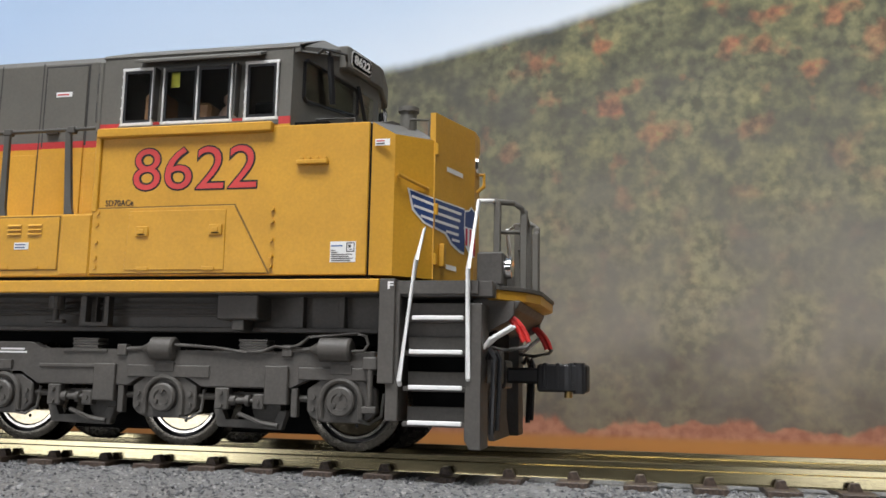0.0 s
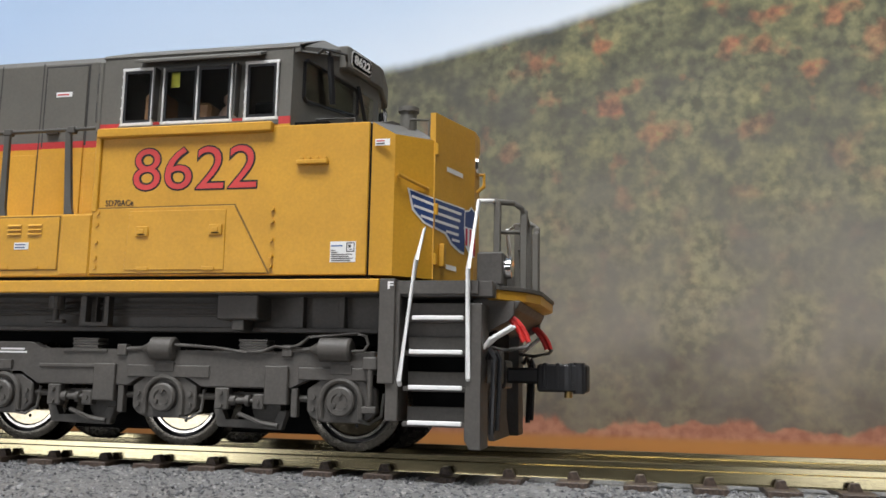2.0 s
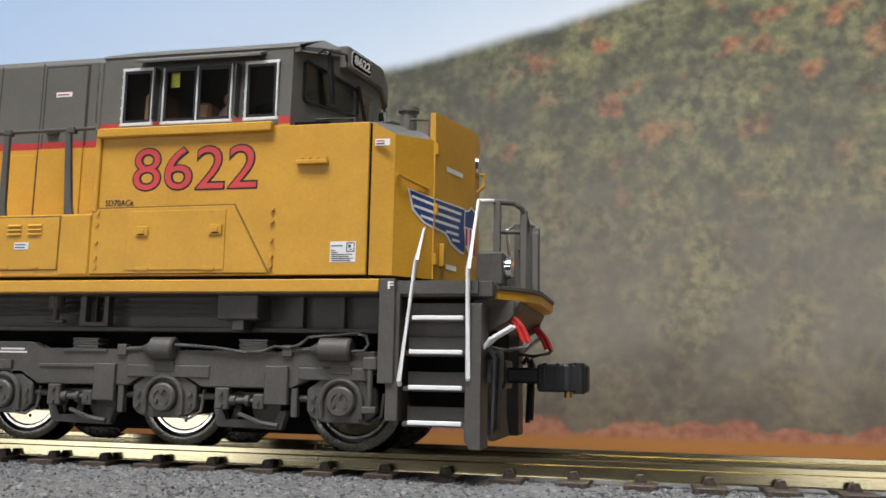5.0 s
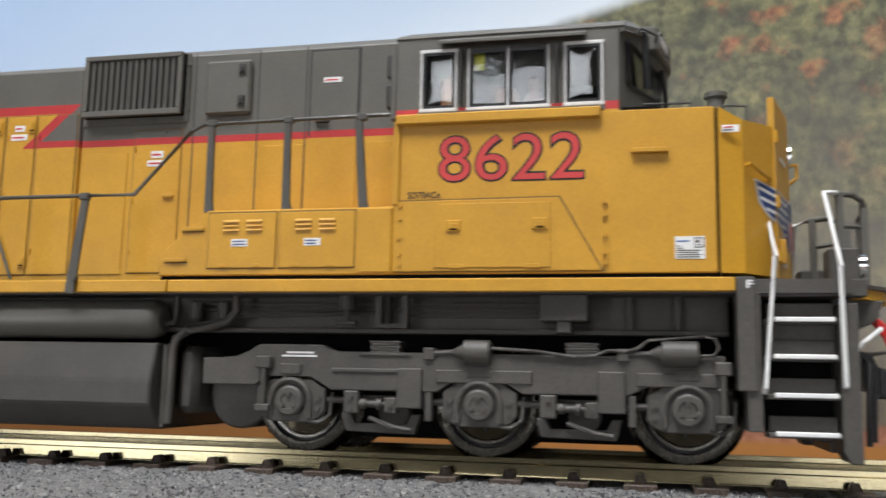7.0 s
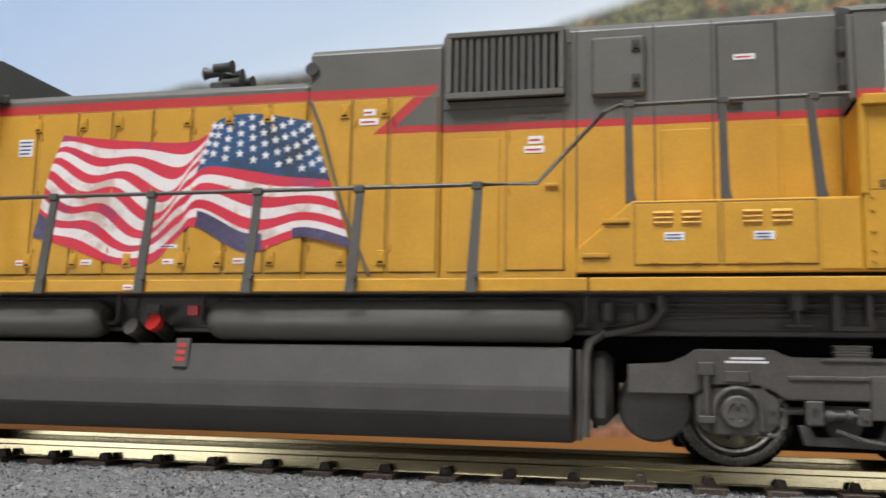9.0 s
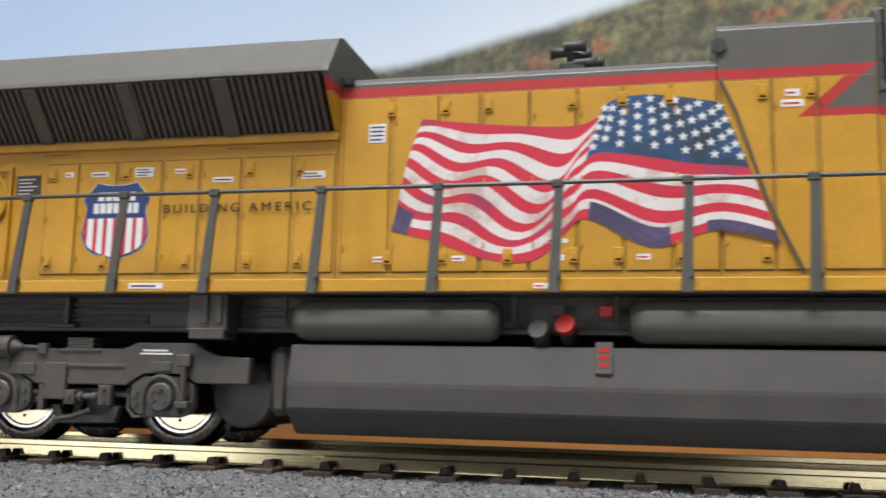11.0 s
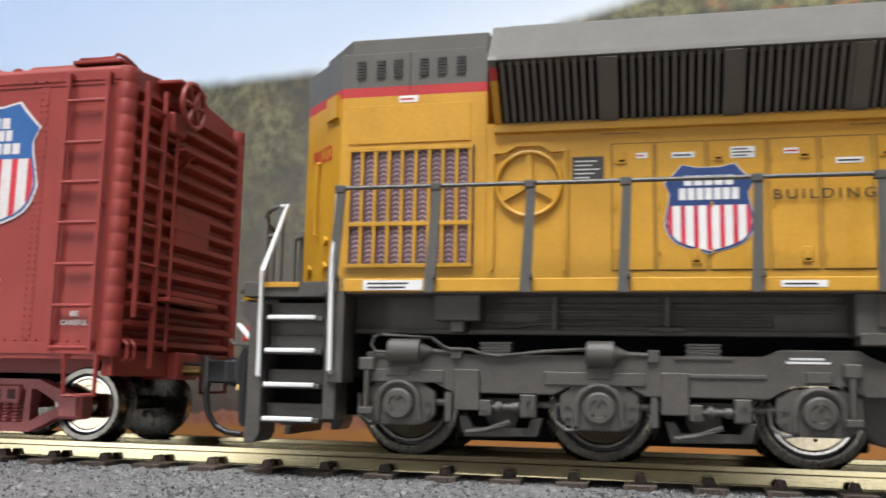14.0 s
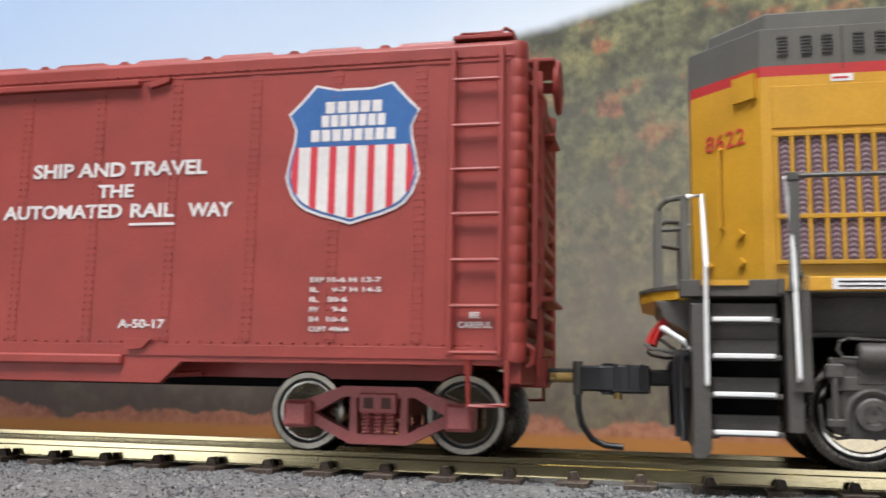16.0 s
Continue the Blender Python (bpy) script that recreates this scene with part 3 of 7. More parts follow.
# fuel tank and air reservoirs
prof = [(-15.9, 12.8), (-17.1, 8.2), (-17.0, 5.2), (-13.6, 2.2), (13.6, 2.2), (17.0, 5.2), (17.1, 8.2), (15.9, 12.8)]
tank = mk("fuel_tank", prism(prof, -183.0, -98.9, "x", 0.25), M_FUEL, loco, "long faceted dark grey fuel tank")
for s in (-1, 1):
    for a, b in ((-143.3, -98.9), (-183.0, -157.9)):
        res = [(a, 0.3), (a, 1.5), (a + 0.5, 2.1), (a + 1.4, 2.45), (b - 1.4, 2.45), (b - 0.5, 2.1), (b, 1.5), (b, 0.3)]
        r = mk("air_reservoir", lathe(res, (0, s * 14.4, 15.75), "x", 28), M_TANK, loco, "long round olive-grey air reservoir", True)
        for x, d in ((a - 0.1, -1), (b + 0.1, 1)):
            mk("hanger", tube([(x, s * 14.4, 15.3), (x + d * 1.1, s * 14.4, 15.4), (x + d * 1.4, s * 14.4, 15.9), (x + d * 1.4, s * 14.4, 18.8)], 0.32), M_UNDER, r)
    g = mk("fuel_gauge", prism([(s * 15.7, 13.4), (s * 16.6, 9.9), (s * 17.0, 9.9), (s * 16.1, 13.4)], -147.1, -145.2, "x", 0.06), M_UNDER, loco, "sloping fuel gauge with red marks")
    for k in range(3):
        f = 0.25 + 0.24 * k
        cy, cz = s * (16.1 + 0.9 * f) + s * 0.02, 13.4 - 3.5 * f
        mk("mark", box(-146.7, -145.6, cy - 0.1, cy + 0.1, cz - 0.25, cz + 0.25), M_RED, g)
    for x, z, m, r in ((-150.3, 15.2, M_RED, 1.1), (-153.3, 14.6, M_UNDER, 1.1)):
        c = mk("filler_neck", rod((x, s * 12.5, z - 1.2), (x, s * 15.5, z), r * 0.9, 18), M_UNDER, loco, "fuel filler neck")
        mk("cap", rod((x, s * 15.4, z - 0.05), (x - 0.2, s * 16.2, z + 0.25), r, 20), m, c, "red filler cap" if m is M_RED else "grey filler cap")
    mk("shutoff", box(-146.8, -145.2, s * 14.2 - 0.4, s * 14.2 + 0.4, 16.2, 17.6, 0.15), M_RED, loco, "red emergency cut-off box")
    mk("bracket", box(-152.4, -150.6, s * 14.2 - 0.3, s * 14.2 + 0.3, 16.4, 17.7, 0.1), M_UNDER, loco)
for x in (-185.4, -96.0):
    mk("tank_bracket", box(x - 1.4, x + 1.4, -13.4, 13.4, 4.2, 12.6, 0.9), M_UNDER, loco, "rounded dark grey bracket beside the tank", True)


# ---- trucks ----
def sideframe(fx, s):
    """One cast side of a six-wheel truck; fx mirrors it for the other end, s picks the side."""
    y0, y1 = s * 13.6, s * 15.3
    poly = [(-92.9, 11.1), (-88.4, 11.2), (-86.8, 12.0), (-85.6, 12.8), (-77.6, 12.8), (-75.9, 11.9), (-46, 11.9), (-31.6, 12.1), (-31.6, 9.3), (-38.2, 9.3), (-40.2, 8.6), (-42.0, 7.5), (-53.6, 7.5), (-56.2, 9.2), (-61.2, 9.2), (-63.6, 7.5),
            (-76.4, 7.5), (-78.8, 9.2), (-84.2, 9.2), (-86.0, 7.9), (-92.9, 7.9)]
    f = mk("sideframe", prism([(fx(a), b) for a, b in poly], y0, y1, "y", 0.14), M_UNDER, loco, "cast grey truck sideframe")

    def sub(name, bm, mat=M_UNDER, label="", smooth=False):
        return mk(name, bm, mat, f, label, smooth)

    def bx(name, xa, xb, ya, yb, za, zb, bev=0.1):
        xa, xb = sorted((fx(xa), fx(xb)))
        return sub(name, box(xa, xb, min(s * ya, s * yb), max(s * ya, s * yb), za, zb, bev))

    # raised upper bands
    for a, b in ((-76.2, -66.5), (-63.6, -52.5), (-41.0, -32.0)):
        bx("web_band", a, b, 15.2, 15.5, 8.6 if a > -70 else 9.6, 10.1)
    for ax in (-35.6, -58.55, -81.4):
        pts = [(-4.3, 7.6), (-4.3, 5.0), (-3.6, 4.2), (-2.3, 3.7), (2.3, 3.7), (3.6, 4.2), (4.3, 5.0), (4.3, 7.6), (2.6, 8.7), (-2.6, 8.7)]
        j = sub("journal_box", prism([(fx(ax + a), b) for a, b in pts], s * 13.8, s * 15.1, "y", 0.14), M_UNDER, "cast axle box")
        bm = lathe([(s * 14.8, 1.78), (s * 15.65, 1.78), (s * 15.85, 1.55), (s * 15.85, 1.0), (s * 15.7, 0.9), (s * 15.7, 0.1)], (fx(ax), 0, 6.15), "y", 26)
        for k in range(3):
            a = radians(90 + 120 * k)
            rod((fx(ax) + 0.85 * math.cos(a), s * 15.6, 6.15 + 0.85 * math.sin(a)), (fx(ax) + 0.85 * math.cos(a), s * 15.98, 6.15 + 0.85 * math.sin(a)), 0.28, 8, bm)
        sub("cap_gap", lathe([(s * 15.05, 0.3), (s * 15.13, 1.93), (s * 15.16, 1.93), (s * 15.18, 0.3)], (fx(ax), 0, 6.15), "y", 26), M_SLAT)
        sub("axle_cap", bm, M_UNDER, "round bolted axle cap", True)
        arch = [(-2.5, 4.2)] + [(2.45 * math.cos(radians(t)), 6.2 + 2.45 * math.sin(radians(t))) for t in range(180, -1, -20)] + [(2.5, 4.2)]
        sub("arch_strap", tube([(fx(ax + a), s * 15.3, b) for a, b in arch], 0.36, 8), M_UNDER, "", True)
        for dx in (-3.5, 3.5):
            for z in (6.6, 5.3):
                sub("bolt", rod((fx(ax + dx), s * 14.8, z), (fx(ax + dx), s * 15.4, z), 0.32, 8))
        bx("top_pad", ax - 1.3, ax + 1.3, 15.2, 15.6, 9.3, 10.5, 0.08)
    for a, b in ((-45.2, -42.2), (-68.2, -65.2)):
        bx("pedestal_leg", a, b, 14.6, 15.7, 5.6, 10.2, 0.12)
        bx("pedestal_leg", a + 3.3, a + 4.1, 14.2, 15.2, 4.2, 7.6, 0.08)
        m = (a + b) / 2
        # brake rigging between the wheels
        tb = [(-5.2, 0.25), (-4.5, 0.25), (-4.4, 0.6), (-3.7, 0.6), (-3.6, 0.38), (-2.5, 0.38), (-2.4, 0.68), (-1.9, 0.68), (-1.8, 0.3), (0.0, 0.3)]
        sub("brake_rod", lathe([(fx(a + p) - fx(0), q) for p, q in tb], (fx(0), s * 15.2, 6.0), "x", 12), M_UNDER, "", True)
        for px, pz in ((-5.5, 6.9), (-5.5, 5.4), (-0.7, 5.9)):
            sub("pin", rod((fx(a + px), s * 15.4, pz), (fx(a + px), s * 15.95, pz), 0.28, 8))
        sub("diagonal_link", tube([(fx(a - 3.4), s * 14.9, 4.4), (fx(a - 0.4), s * 15.0, 3.4), (fx(a + 1.6), s * 14.8, 3.1)], 0.3, 8))
        bx("brake_clevis", a - 6.4, a - 4.6, 14.4, 15.6, 4.9, 7.5, 0.15)
        bx("brake_clevis", a - 1.4, a, 14.4, 15.7, 5.0, 6.8, 0.12)
        bx("brake_beam", a - 6.5, a + 3.5, 13.6, 14.2, 6.2, 7.0, 0.08)
        h = [(a - 7.0, 4.9), (a - 5.8, 4.9), (a - 5.4, 3.6), (a + 1.0, 3.6), (a + 1.5, 4.9), (a + 2.6, 4.9), (a + 1.9, 2.6), (a - 6.4, 2.8)]
        sub("hanger_frame", prism([(fx(p), q) for p, q in h], s * 13.2, s * 14.4, "y", 0.1))
        sub("tie_bar", rod((fx(a - 9.5), s * 14.2, 6.4), (fx(a + 8), s * 14.2, 6.4), 0.42, 8))
    # leaf-spring packs
    for a in (-71.6, -48.8):
        for k in range(5):
            bx("spring_leaf", a + 0.12 * (k % 2), a + 3.7 - 0.12 * (k % 2), 13.2, 15.4, 11.9 + 0.3 * k, 12.13 + 0.3 * k, 0.03)
        bx("spring_seat", a - 1.2, a + 5.0, 13.6, 15.5, 11.6, 11.92, 0.05)
    # brake cylinders with cone, rod and air line
    for a, b, z in ((-61.6, -57.4, 12.1), (-39.6, -34.6, 12.2)):
        c = sub("brake_cylinder", lathe([(fx(a) - fx(0) + 0, 0.35), (fx(a + 1.3) - fx(0), 1.0), (fx(a + 1.4) - fx(0), 1.45), (fx(b) - fx(0), 1.45), (fx(b + 0.25) - fx(0), 1.2), (fx(b + 0.25) - fx(0), 0.2)], (fx(0), s * 15.4, z), "x", 22), M_UNDER, "round brake cylinder", True)
        sub("push_rod", rod((fx(a - 2.6), s * 15.3, z - 0.1), (fx(a + 0.2), s * 15.3, z), 0.32, 8))
        bx("rod_end", a - 3.5, a - 2.2, 14.6, 15.7, z - 0.9, z + 0.5)
    air = [(-57.2, 12.6), (-52, 12.3), (-47.6, 11.75), (-45.6, 11.9), (-44.0, 12.5), (-42.0, 12.4), (-40.8, 12.8), (-39.6, 13.7), (-33.6, 14.1), (-32.6, 13.8), (-32.3, 12.9), (-32.8, 12.1), (-35, 12.0)]
    sub("air_line", tube([(fx(a), s * 15.7, z) for a, z in air], 0.19, 8), M_UNDER, "thin bent air line", True)
    # damper links
    for x in (-31.9, -84.6):
        sub("link_rod", rod((fx(x), s * 15.9, 5.4), (fx(x), s * 15.9, 10.6), 0.36, 10))
        bx("link_top", x - 0.9, x + 0.9, 15.2, 16.3, 9.9, 11.4, 0.15)
        bx("link_foot", x - 0.9, x + 0.9, 15.2, 16.3, 4.9, 5.7, 0.1)
    if s < 0:
        bm = bmesh.new()
        for z, a, b in ((11.75, -82.0, -78.6), (11.35, -82.6, -78.2)):
            xa, xb = sorted((fx(a), fx(b)))
            box(xa, xb, -15.36, -15.3, z, z + 0.22, bm=bm)
        sub("stencil", bm, M_WHITE, "two lines of tiny white stencil")
    # sanding pipe and cable at the axle
    for ax in (-35.6, -58.55, -81.4):
        sub("cable", tube([(fx(ax + 2.2), s * 15.2, 3.9), (fx(ax + 3.6), s * 15.2, 3.7), (fx(ax + 4.8), s * 14.6, 4.6), (fx(ax + 5.0), s * 14.4, 7.2)], 0.22, 6))
    return f


WHEELS = []


def wheelset(x, r, parent, face=10.1, dark=False):
    """Two turned metal wheels on an axle; bright tread and plate, blackened groove."""
    k = r / 6.15
    one = [(-face, 0.1), (-face, 1.2 * k), (-face + 0.35, 1.7 * k), (-face + 0.42, 1.75 * k), (-face + 0.42, 1.9 * k), (-face + 0.42, 3.95 * k), (-face + 0.42, 4.1 * k), (-face + 0.25, 4.3 * k), (-face + 0.25, 4.6 * k), (-face + 0.9, 4.7 * k), (-face + 0.9, 5.0 * k), (-face + 0.03, 5.1 * k), (-face, 5.9 * k), (-face + 0.15, r), (-face + 2.2, r + 0.03),
           (-face + 2.5, r + 0.35), (-face + 2.75, r + 0.75), (-face + 3.0, r + 0.7), (-face + 3.1, r), (-face + 3.1, 1.2 * k), (-face + 3.1, 1.0)]
    mats = [3, 3, 3, 3, 3, 3, 0, 0, 1, 1, 1, 2 if not dark else 4, 2, 2, 2, 2, 2, 2, 2, 2]
    bm = lathe(one, (0, 0, 0), "y", 56, mats=mats)
    lathe([(-a, b) for a, b in one], (0, 0, 0), "y", 56, bm=bm, mats=mats)
    rod((0, -7.2, 0), (0, 7.2, 0), 1.0, 12, bm, mat=1)
    # brushed marks and dirt differ round the plate, so that the turning shows
    for t in range(3):
        a = radians(20 + 120 * t + 15 * (t == 2))
        rod((3.0 * k * math.cos(a), -face + 0.44, 3.0 * k * math.sin(a)), (3.0 * k * math.cos(a), -face + 0.36, 3.0 * k * math.sin(a)), 0.22 * k, 8, bm, mat=1)
    for v in bm.verts:
        v.co.x += OX[0]
    o = mk("wheelset", bm, [M_NICKEL, M_WHEELDARK, M_WHEELSIDE, M_PLATE, M_RIM], parent, "polished turned metal wheels with a dark rim", True)
    WHEELS.append((o, x - OX[0], r))
    return o


M_RIM = metal("worn_wheel_rim", (0.42, 0.39, 0.33), 0.38, dirt=0.3, grain=0.3)
M_WHEELSIDE = metal("wheel_tread", (0.17, 0.155, 0.13), 0.26, dirt=0.45, grain=0.4)
M_PLATE = metal("wheel_plate", (0.36, 0.305, 0.21), 0.09, dirt=0.15, grain=0.15, relief=0.003)


def truck(fx):
    xa, xb = sorted((fx(-88), fx(-33)))
    bm = box(xa, xb, -6.3, 6.3, 1.7, 12.6, 0.3)
    # Near black and drawn low, standing for the shade between sideframes and wheels.
    t = mk("truck_beam", bm, M_DARK, loco, "truck centre frame coloured near black for the shade between the sideframes")
    for ax in (-35.6, -58.55, -81.4):
        wheelset(fx(ax), 6.15, t)
    for s in (-1, 1):
        sideframe(fx, s)
        for ax in (-47.0, -69.9):
            mk("brake_shoe", lathe([(-0.8, 0.3), (-0.8, 1.9), (0.8, 1.9), (0.8, 0.3)], (fx(ax), s * 9.6, 5.0), "y", 20), M_UNDER, t)
    mk("gear_case", lathe([(-10.4, 0.5), (-10.4, 3.9), (-10.0, 4.2), (10.0, 4.2), (10.4, 3.9), (10.4, 0.5)], (fx(-90.0), 0, 6.6), "y", 32), M_UNDER, t)


truck(lambda x: x)
truck(lambda x: -281.4 - x)

# ---- hood ----
ROOF_F = 52.75


def hood_block(name, x0, x1, hy, z1, ch, mat=None, label=""):
    pr = [(-hy, 20.2), (-hy, z1 - ch), (-hy + ch, z1), (hy - ch, z1), (hy, z1 - ch), (hy, 20.2)]
    return mk(name, prism(pr, x0, x1, "x", 0.1), mat or M_LIVERY, loco, label)


hood_f = hood_block("hood", -115.6, -68.6, 10.3, ROOF_F, 1.0, label="tall forward hood, grey over yellow")
hood_m = hood_block("hood", -133.2, -115.6, 10.8, 51.35, 0.8, label="middle hood step, grey over yellow")
hood_e = hood_block("hood", -179.6, -133.2, 11.0, 47.15, 0.9, label="engine hood in yellow with a red stripe")
# radiator end: lower body, flared grilles, rear end with sloped corners
hood_r = mk("radiator_body", box(-236.5, -179.6, -11.2, 11.2, 20.2, 40.2), M_LIVERY, loco, "yellow radiator compartment body")
rear = [(-236.5, -11.2), (-255.4, -11.2), (-262.9, -3.4), (-262.9, 3.4), (-255.4, 11.2), (-236.5, 11.2)]
hood_b = mk("rear_body", prism(rear, 20.2, 50.2, "z", 0.1), M_LIVERY, loco, "rear hood end with angled corners")
cap = [(-236.5, -10.2), (-254.6, -10.2), (-260.5, -3.2), (-260.5, 3.2), (-254.6, 10.2), (-236.5, 10.2)]
mk("rear_roof", prism(cap, 50.2, 52.5, "z", 0.2), M_GREY, loco, "grey rear roof cap")
flare = [(-11.2, 40.0), (-16.6, 46.4), (-16.4, 47.0), (-12.8, 51.9), (-11.5, 52.4), (11.5, 52.4), (12.8, 51.9), (16.4, 47.0), (16.6, 46.4), (11.2, 40.0)]
back = [(-10.0, 40.0), (-14.8, 46.3), (14.8, 46.3), (10.0, 40.0)]
mk("radiator_core", prism(back, -235, -180, "x"), M_DARK, loco, "dark radiator core")
roofp = [(-16.6, 46.3), (-16.4, 47.0), (-12.8, 51.9), (-11.5, 52.4), (11.5, 52.4), (12.8, 51.9), (16.4, 47.0), (16.6, 46.3)]
mk("radiator_roof", prism(roofp, -235.4, -179.65, "x", 0.12), M_GREY, loco, "grey sloping radiator roof")
for a, b in ((-235.6, -234.7), (-180.2, -179.4)):
    mk("end_plate", prism(flare, a, b, "x"), M_LIVERY, loco)
for s in (-1, 1):
    mk("grille_ledge", box(-235.6, -179.4, min(s * 10.9, s * 12.0), max(s * 10.9, s * 12.0), 38.8, 39.75, 0.1), M_YELLOW, loco, "yellow ledge under the grille")
    a0, a1 = Vector((0, s * 11.2, 40.1)), Vector((0, s * 16.3, 46.2))
    n = Vector((0, s * 0.74, -0.67)) * 0.3

    def slat(w, d):
        bm = bmesh.new()
        q = [Vector((dx, 0, 0)) + p + n * k for dx in (-w / 2, w / 2) for p in (a0, a1) for k in (-d, 0.35 if w < 1 else 0.9)]
        vs = [bm.verts.new(v + Vector((OX[0], 0, 0))) for v in q]
        for f in ((0, 1, 3, 2), (4, 6, 7, 5), (0, 4, 5, 1), (2, 3, 7, 6), (0, 2, 6, 4), (1, 5, 7, 3)):
            bm.faces.new([vs[i] for i in f])
        return bm

    thin, wide = mk("slat", slat(0.46, 2.2), M_GREY, loco), mk("grille_post", slat(1.9, 1.2), M_GREY, loco)
    for i in range(5):
        x = -235.4 + 13.8 * i
        if 0 < i < 4:
            o = new("grille_post", wide.data)
            o.parent, o.location.x = loco, (x - OX[0]) * MM
    for i in range(57):
        x = -234.0 + 0.945 * i
        o = new("slat", thin.data)
        o.parent, o.location.x = loco, (x - OX[0]) * MM
    bpy.data.objects.remove(thin), bpy.data.objects.remove(wide)
for x in (-226, -208, -190):
    mk("roof_fan", lathe([(52.3, 8.0), (53.6, 7.8), (54.1, 6.5), (54.1, 0.2)], (x, 0, 0), "z", 36), M_GREY, loco, "low round grey roof fan", True)
mk("roof_plate", box(-234, -187, -11.0, 11.0, 52.3, 52.75, 0.15), M_GREY, loco)
mk("roof_lip", box(-131, -119, -8.5, 8.5, 51.3, 51.9, 0.15), M_GREY, loco)


# ---- doors, latches and notices along the hood ----
def latch(x, z, y, parent, mat=M_YELLOW, w=1.15, h=1.8):
    o = mk("latch", box(x - w / 2, x + w / 2, y - 0.22, y, z - h / 2, z + h / 2, 0.08), mat, parent, "recessed door latch")
    mk("catch", box(x - w * 0.22, x + w * 0.22, y - 0.34, y - 0.2, z - h * 0.25, z + h * 0.2, 0.05), M_INK if mat is M_SLAT else mat, o)
    mk("slot", box(x - w * 0.3, x + w * 0.3, y - 0.235, y - 0.2, z - h * 0.38, z - h * 0.27), M_DARK, o)
    return o


def door(x0, x1, z0, z1, y, mat=M_LIVERY, gap=0.14):
    """A thin raised door leaf with a dark joint round it."""
    mk("joint", box(x0 - gap, x1 + gap, y - 0.03, y, z0 - gap, z1 + gap), M_JOINT, loco)
    d = mk("hood_door", box(x0, x1, y - 0.16, y, z0, z1, 0.06), mat, loco, "raised hood door leaf")
    for k in range(3):
        z = z0 + (z1 - z0) * (0.14 + 0.36 * k)
        mk("hinge", rod((x0 + 0.25, y - 0.26, z - 0.35), (x0 + 0.25, y - 0.26, z + 0.35), 0.13, 6), mat, d)
    return d


M_JOINT = paint("panel_joint", (0.2, 0.11, 0.02), 0.6)
M_JOINTG = paint("grey_joint", (0.035, 0.033, 0.03), 0.6)
HY = -11.0
for a, b in ((-178.9, -172.9), (-172.3, -166.7), (-166.2, -161.5), (-161.0, -155.4), (-155.0, -149.7), (-149.2, -144.3), (-143.8, -138.7), (-138.2, -133.4)):
    door(a, b, 22.0, 44.2, HY)
for a, b in ((-132.8, -127.4), (-127.0, -122.5), (-122.0, -116.0)):
    door(a, b, 22.0, 44.2, -10.8)
for x in (-173.2, -166.2, -160.8, -150.6, -144.6, -139.2):
    latch(x + 0.5, 42.6, HY - 0.16, loco)
for x in (-128.2, -122.9):
    latch(x, 42.7, -10.96, loco)
for x in (-173.2, -166.2, -158.2, -150.3, -145.1, -137.9):
    latch(x + 0.4, 23.8, HY - 0.16, loco)
for x in (-128.2, -122.9):
    latch(x, 23.8, -10.96, loco)
RY = -11.2
for a, b in ((-221.4, -216.7), (-216.3, -210.9), (-210.4, -204.2), (-203.7, -198.7), (-198.2, -192.9), (-192.3, -185.8), (-185.2, -180.0)):
    door(a, b, 22.0, 37.0, RY)
for x in (-220.3, -209.3, -200.0, -191.4, -184.5):
    latch(x, 35.5, RY - 0.16, loco)
    if x != -209.3:
        latch(x, 23.6, RY - 0.16, loco)
latch(-212.0, 23.5, RY - 0.16, loco)
# forward hood: tall louvre, hatch, doors
fy = -10.3
lv = mk("intake_frame", box(-114.9, -100.2, fy - 0.9, fy, 43.4, 52.0, 0.1), M_DARK, loco, "dark louvred air intake in a grey frame")
for a, b, c, d in ((-114.9, -100.2, 43.4, 44.2), (-114.9, -100.2, 51.3, 52.0), (-114.9, -114.2, 44.2, 51.3), (-100.9, -100.2, 44.2, 51.3)):
    mk("frame_bar", box(a, b, fy - 1.5, fy - 0.9, c, d, 0.08), M_GREY, lv)
for i in range(14):
    x = -113.6 + 0.92 * i
    mk("slat", box(x - 0.3, x + 0.3, fy - 1.3, fy - 0.9, 44.2, 51.3, 0.05), M_POST, lv)
mk("intake_flange", box(-115.4, -99.6, fy - 0.2, fy, 42.4, 52.1, 0.05), M_GREY, loco)
for i in range(7):
    mk("bolt", box(-114.6 + 2.4 * i, -114.1 + 2.4 * i, fy - 0.34, fy - 0.2, 42.6, 42.9), M_GREY, lv)
for x in (-115.3, -99.9):
    for i in range(4):
        mk("bolt", box(x, x + 0.4, fy - 0.34, fy - 0.2, 44 + 2.1 * i, 44.5 + 2.1 * i), M_GREY, lv)
h = mk("hatch", box(-97.0, -90.55, fy - 0.8, fy, 43.1, 50.6, 0.35), M_GREY, loco, "grey box hatch with two latches")
for z in (44.9, 49.2):
    latch(-91.7, z, fy - 0.8, h, M_SLAT, 1.0, 1.5)
mk("joint", box(-82.5, -75.5, fy - 0.03, fy, 39.9, 51.5), M_JOINTG, loco)
dd = mk("hood_door", box(-82.2, -75.8, fy - 0.18, fy, 22, 51.2, 0.06), M_LIVERY, loco, "tall narrow hood door")
mk("door_handle", box(-81.4, -79.6, fy - 0.7, fy - 0.18, 41.5, 42.1, 0.1), M_SLAT, dd)
placard(-80.5, -78.05, 46.9, 47.6, fy - 0.18, loco, 1, red=True)
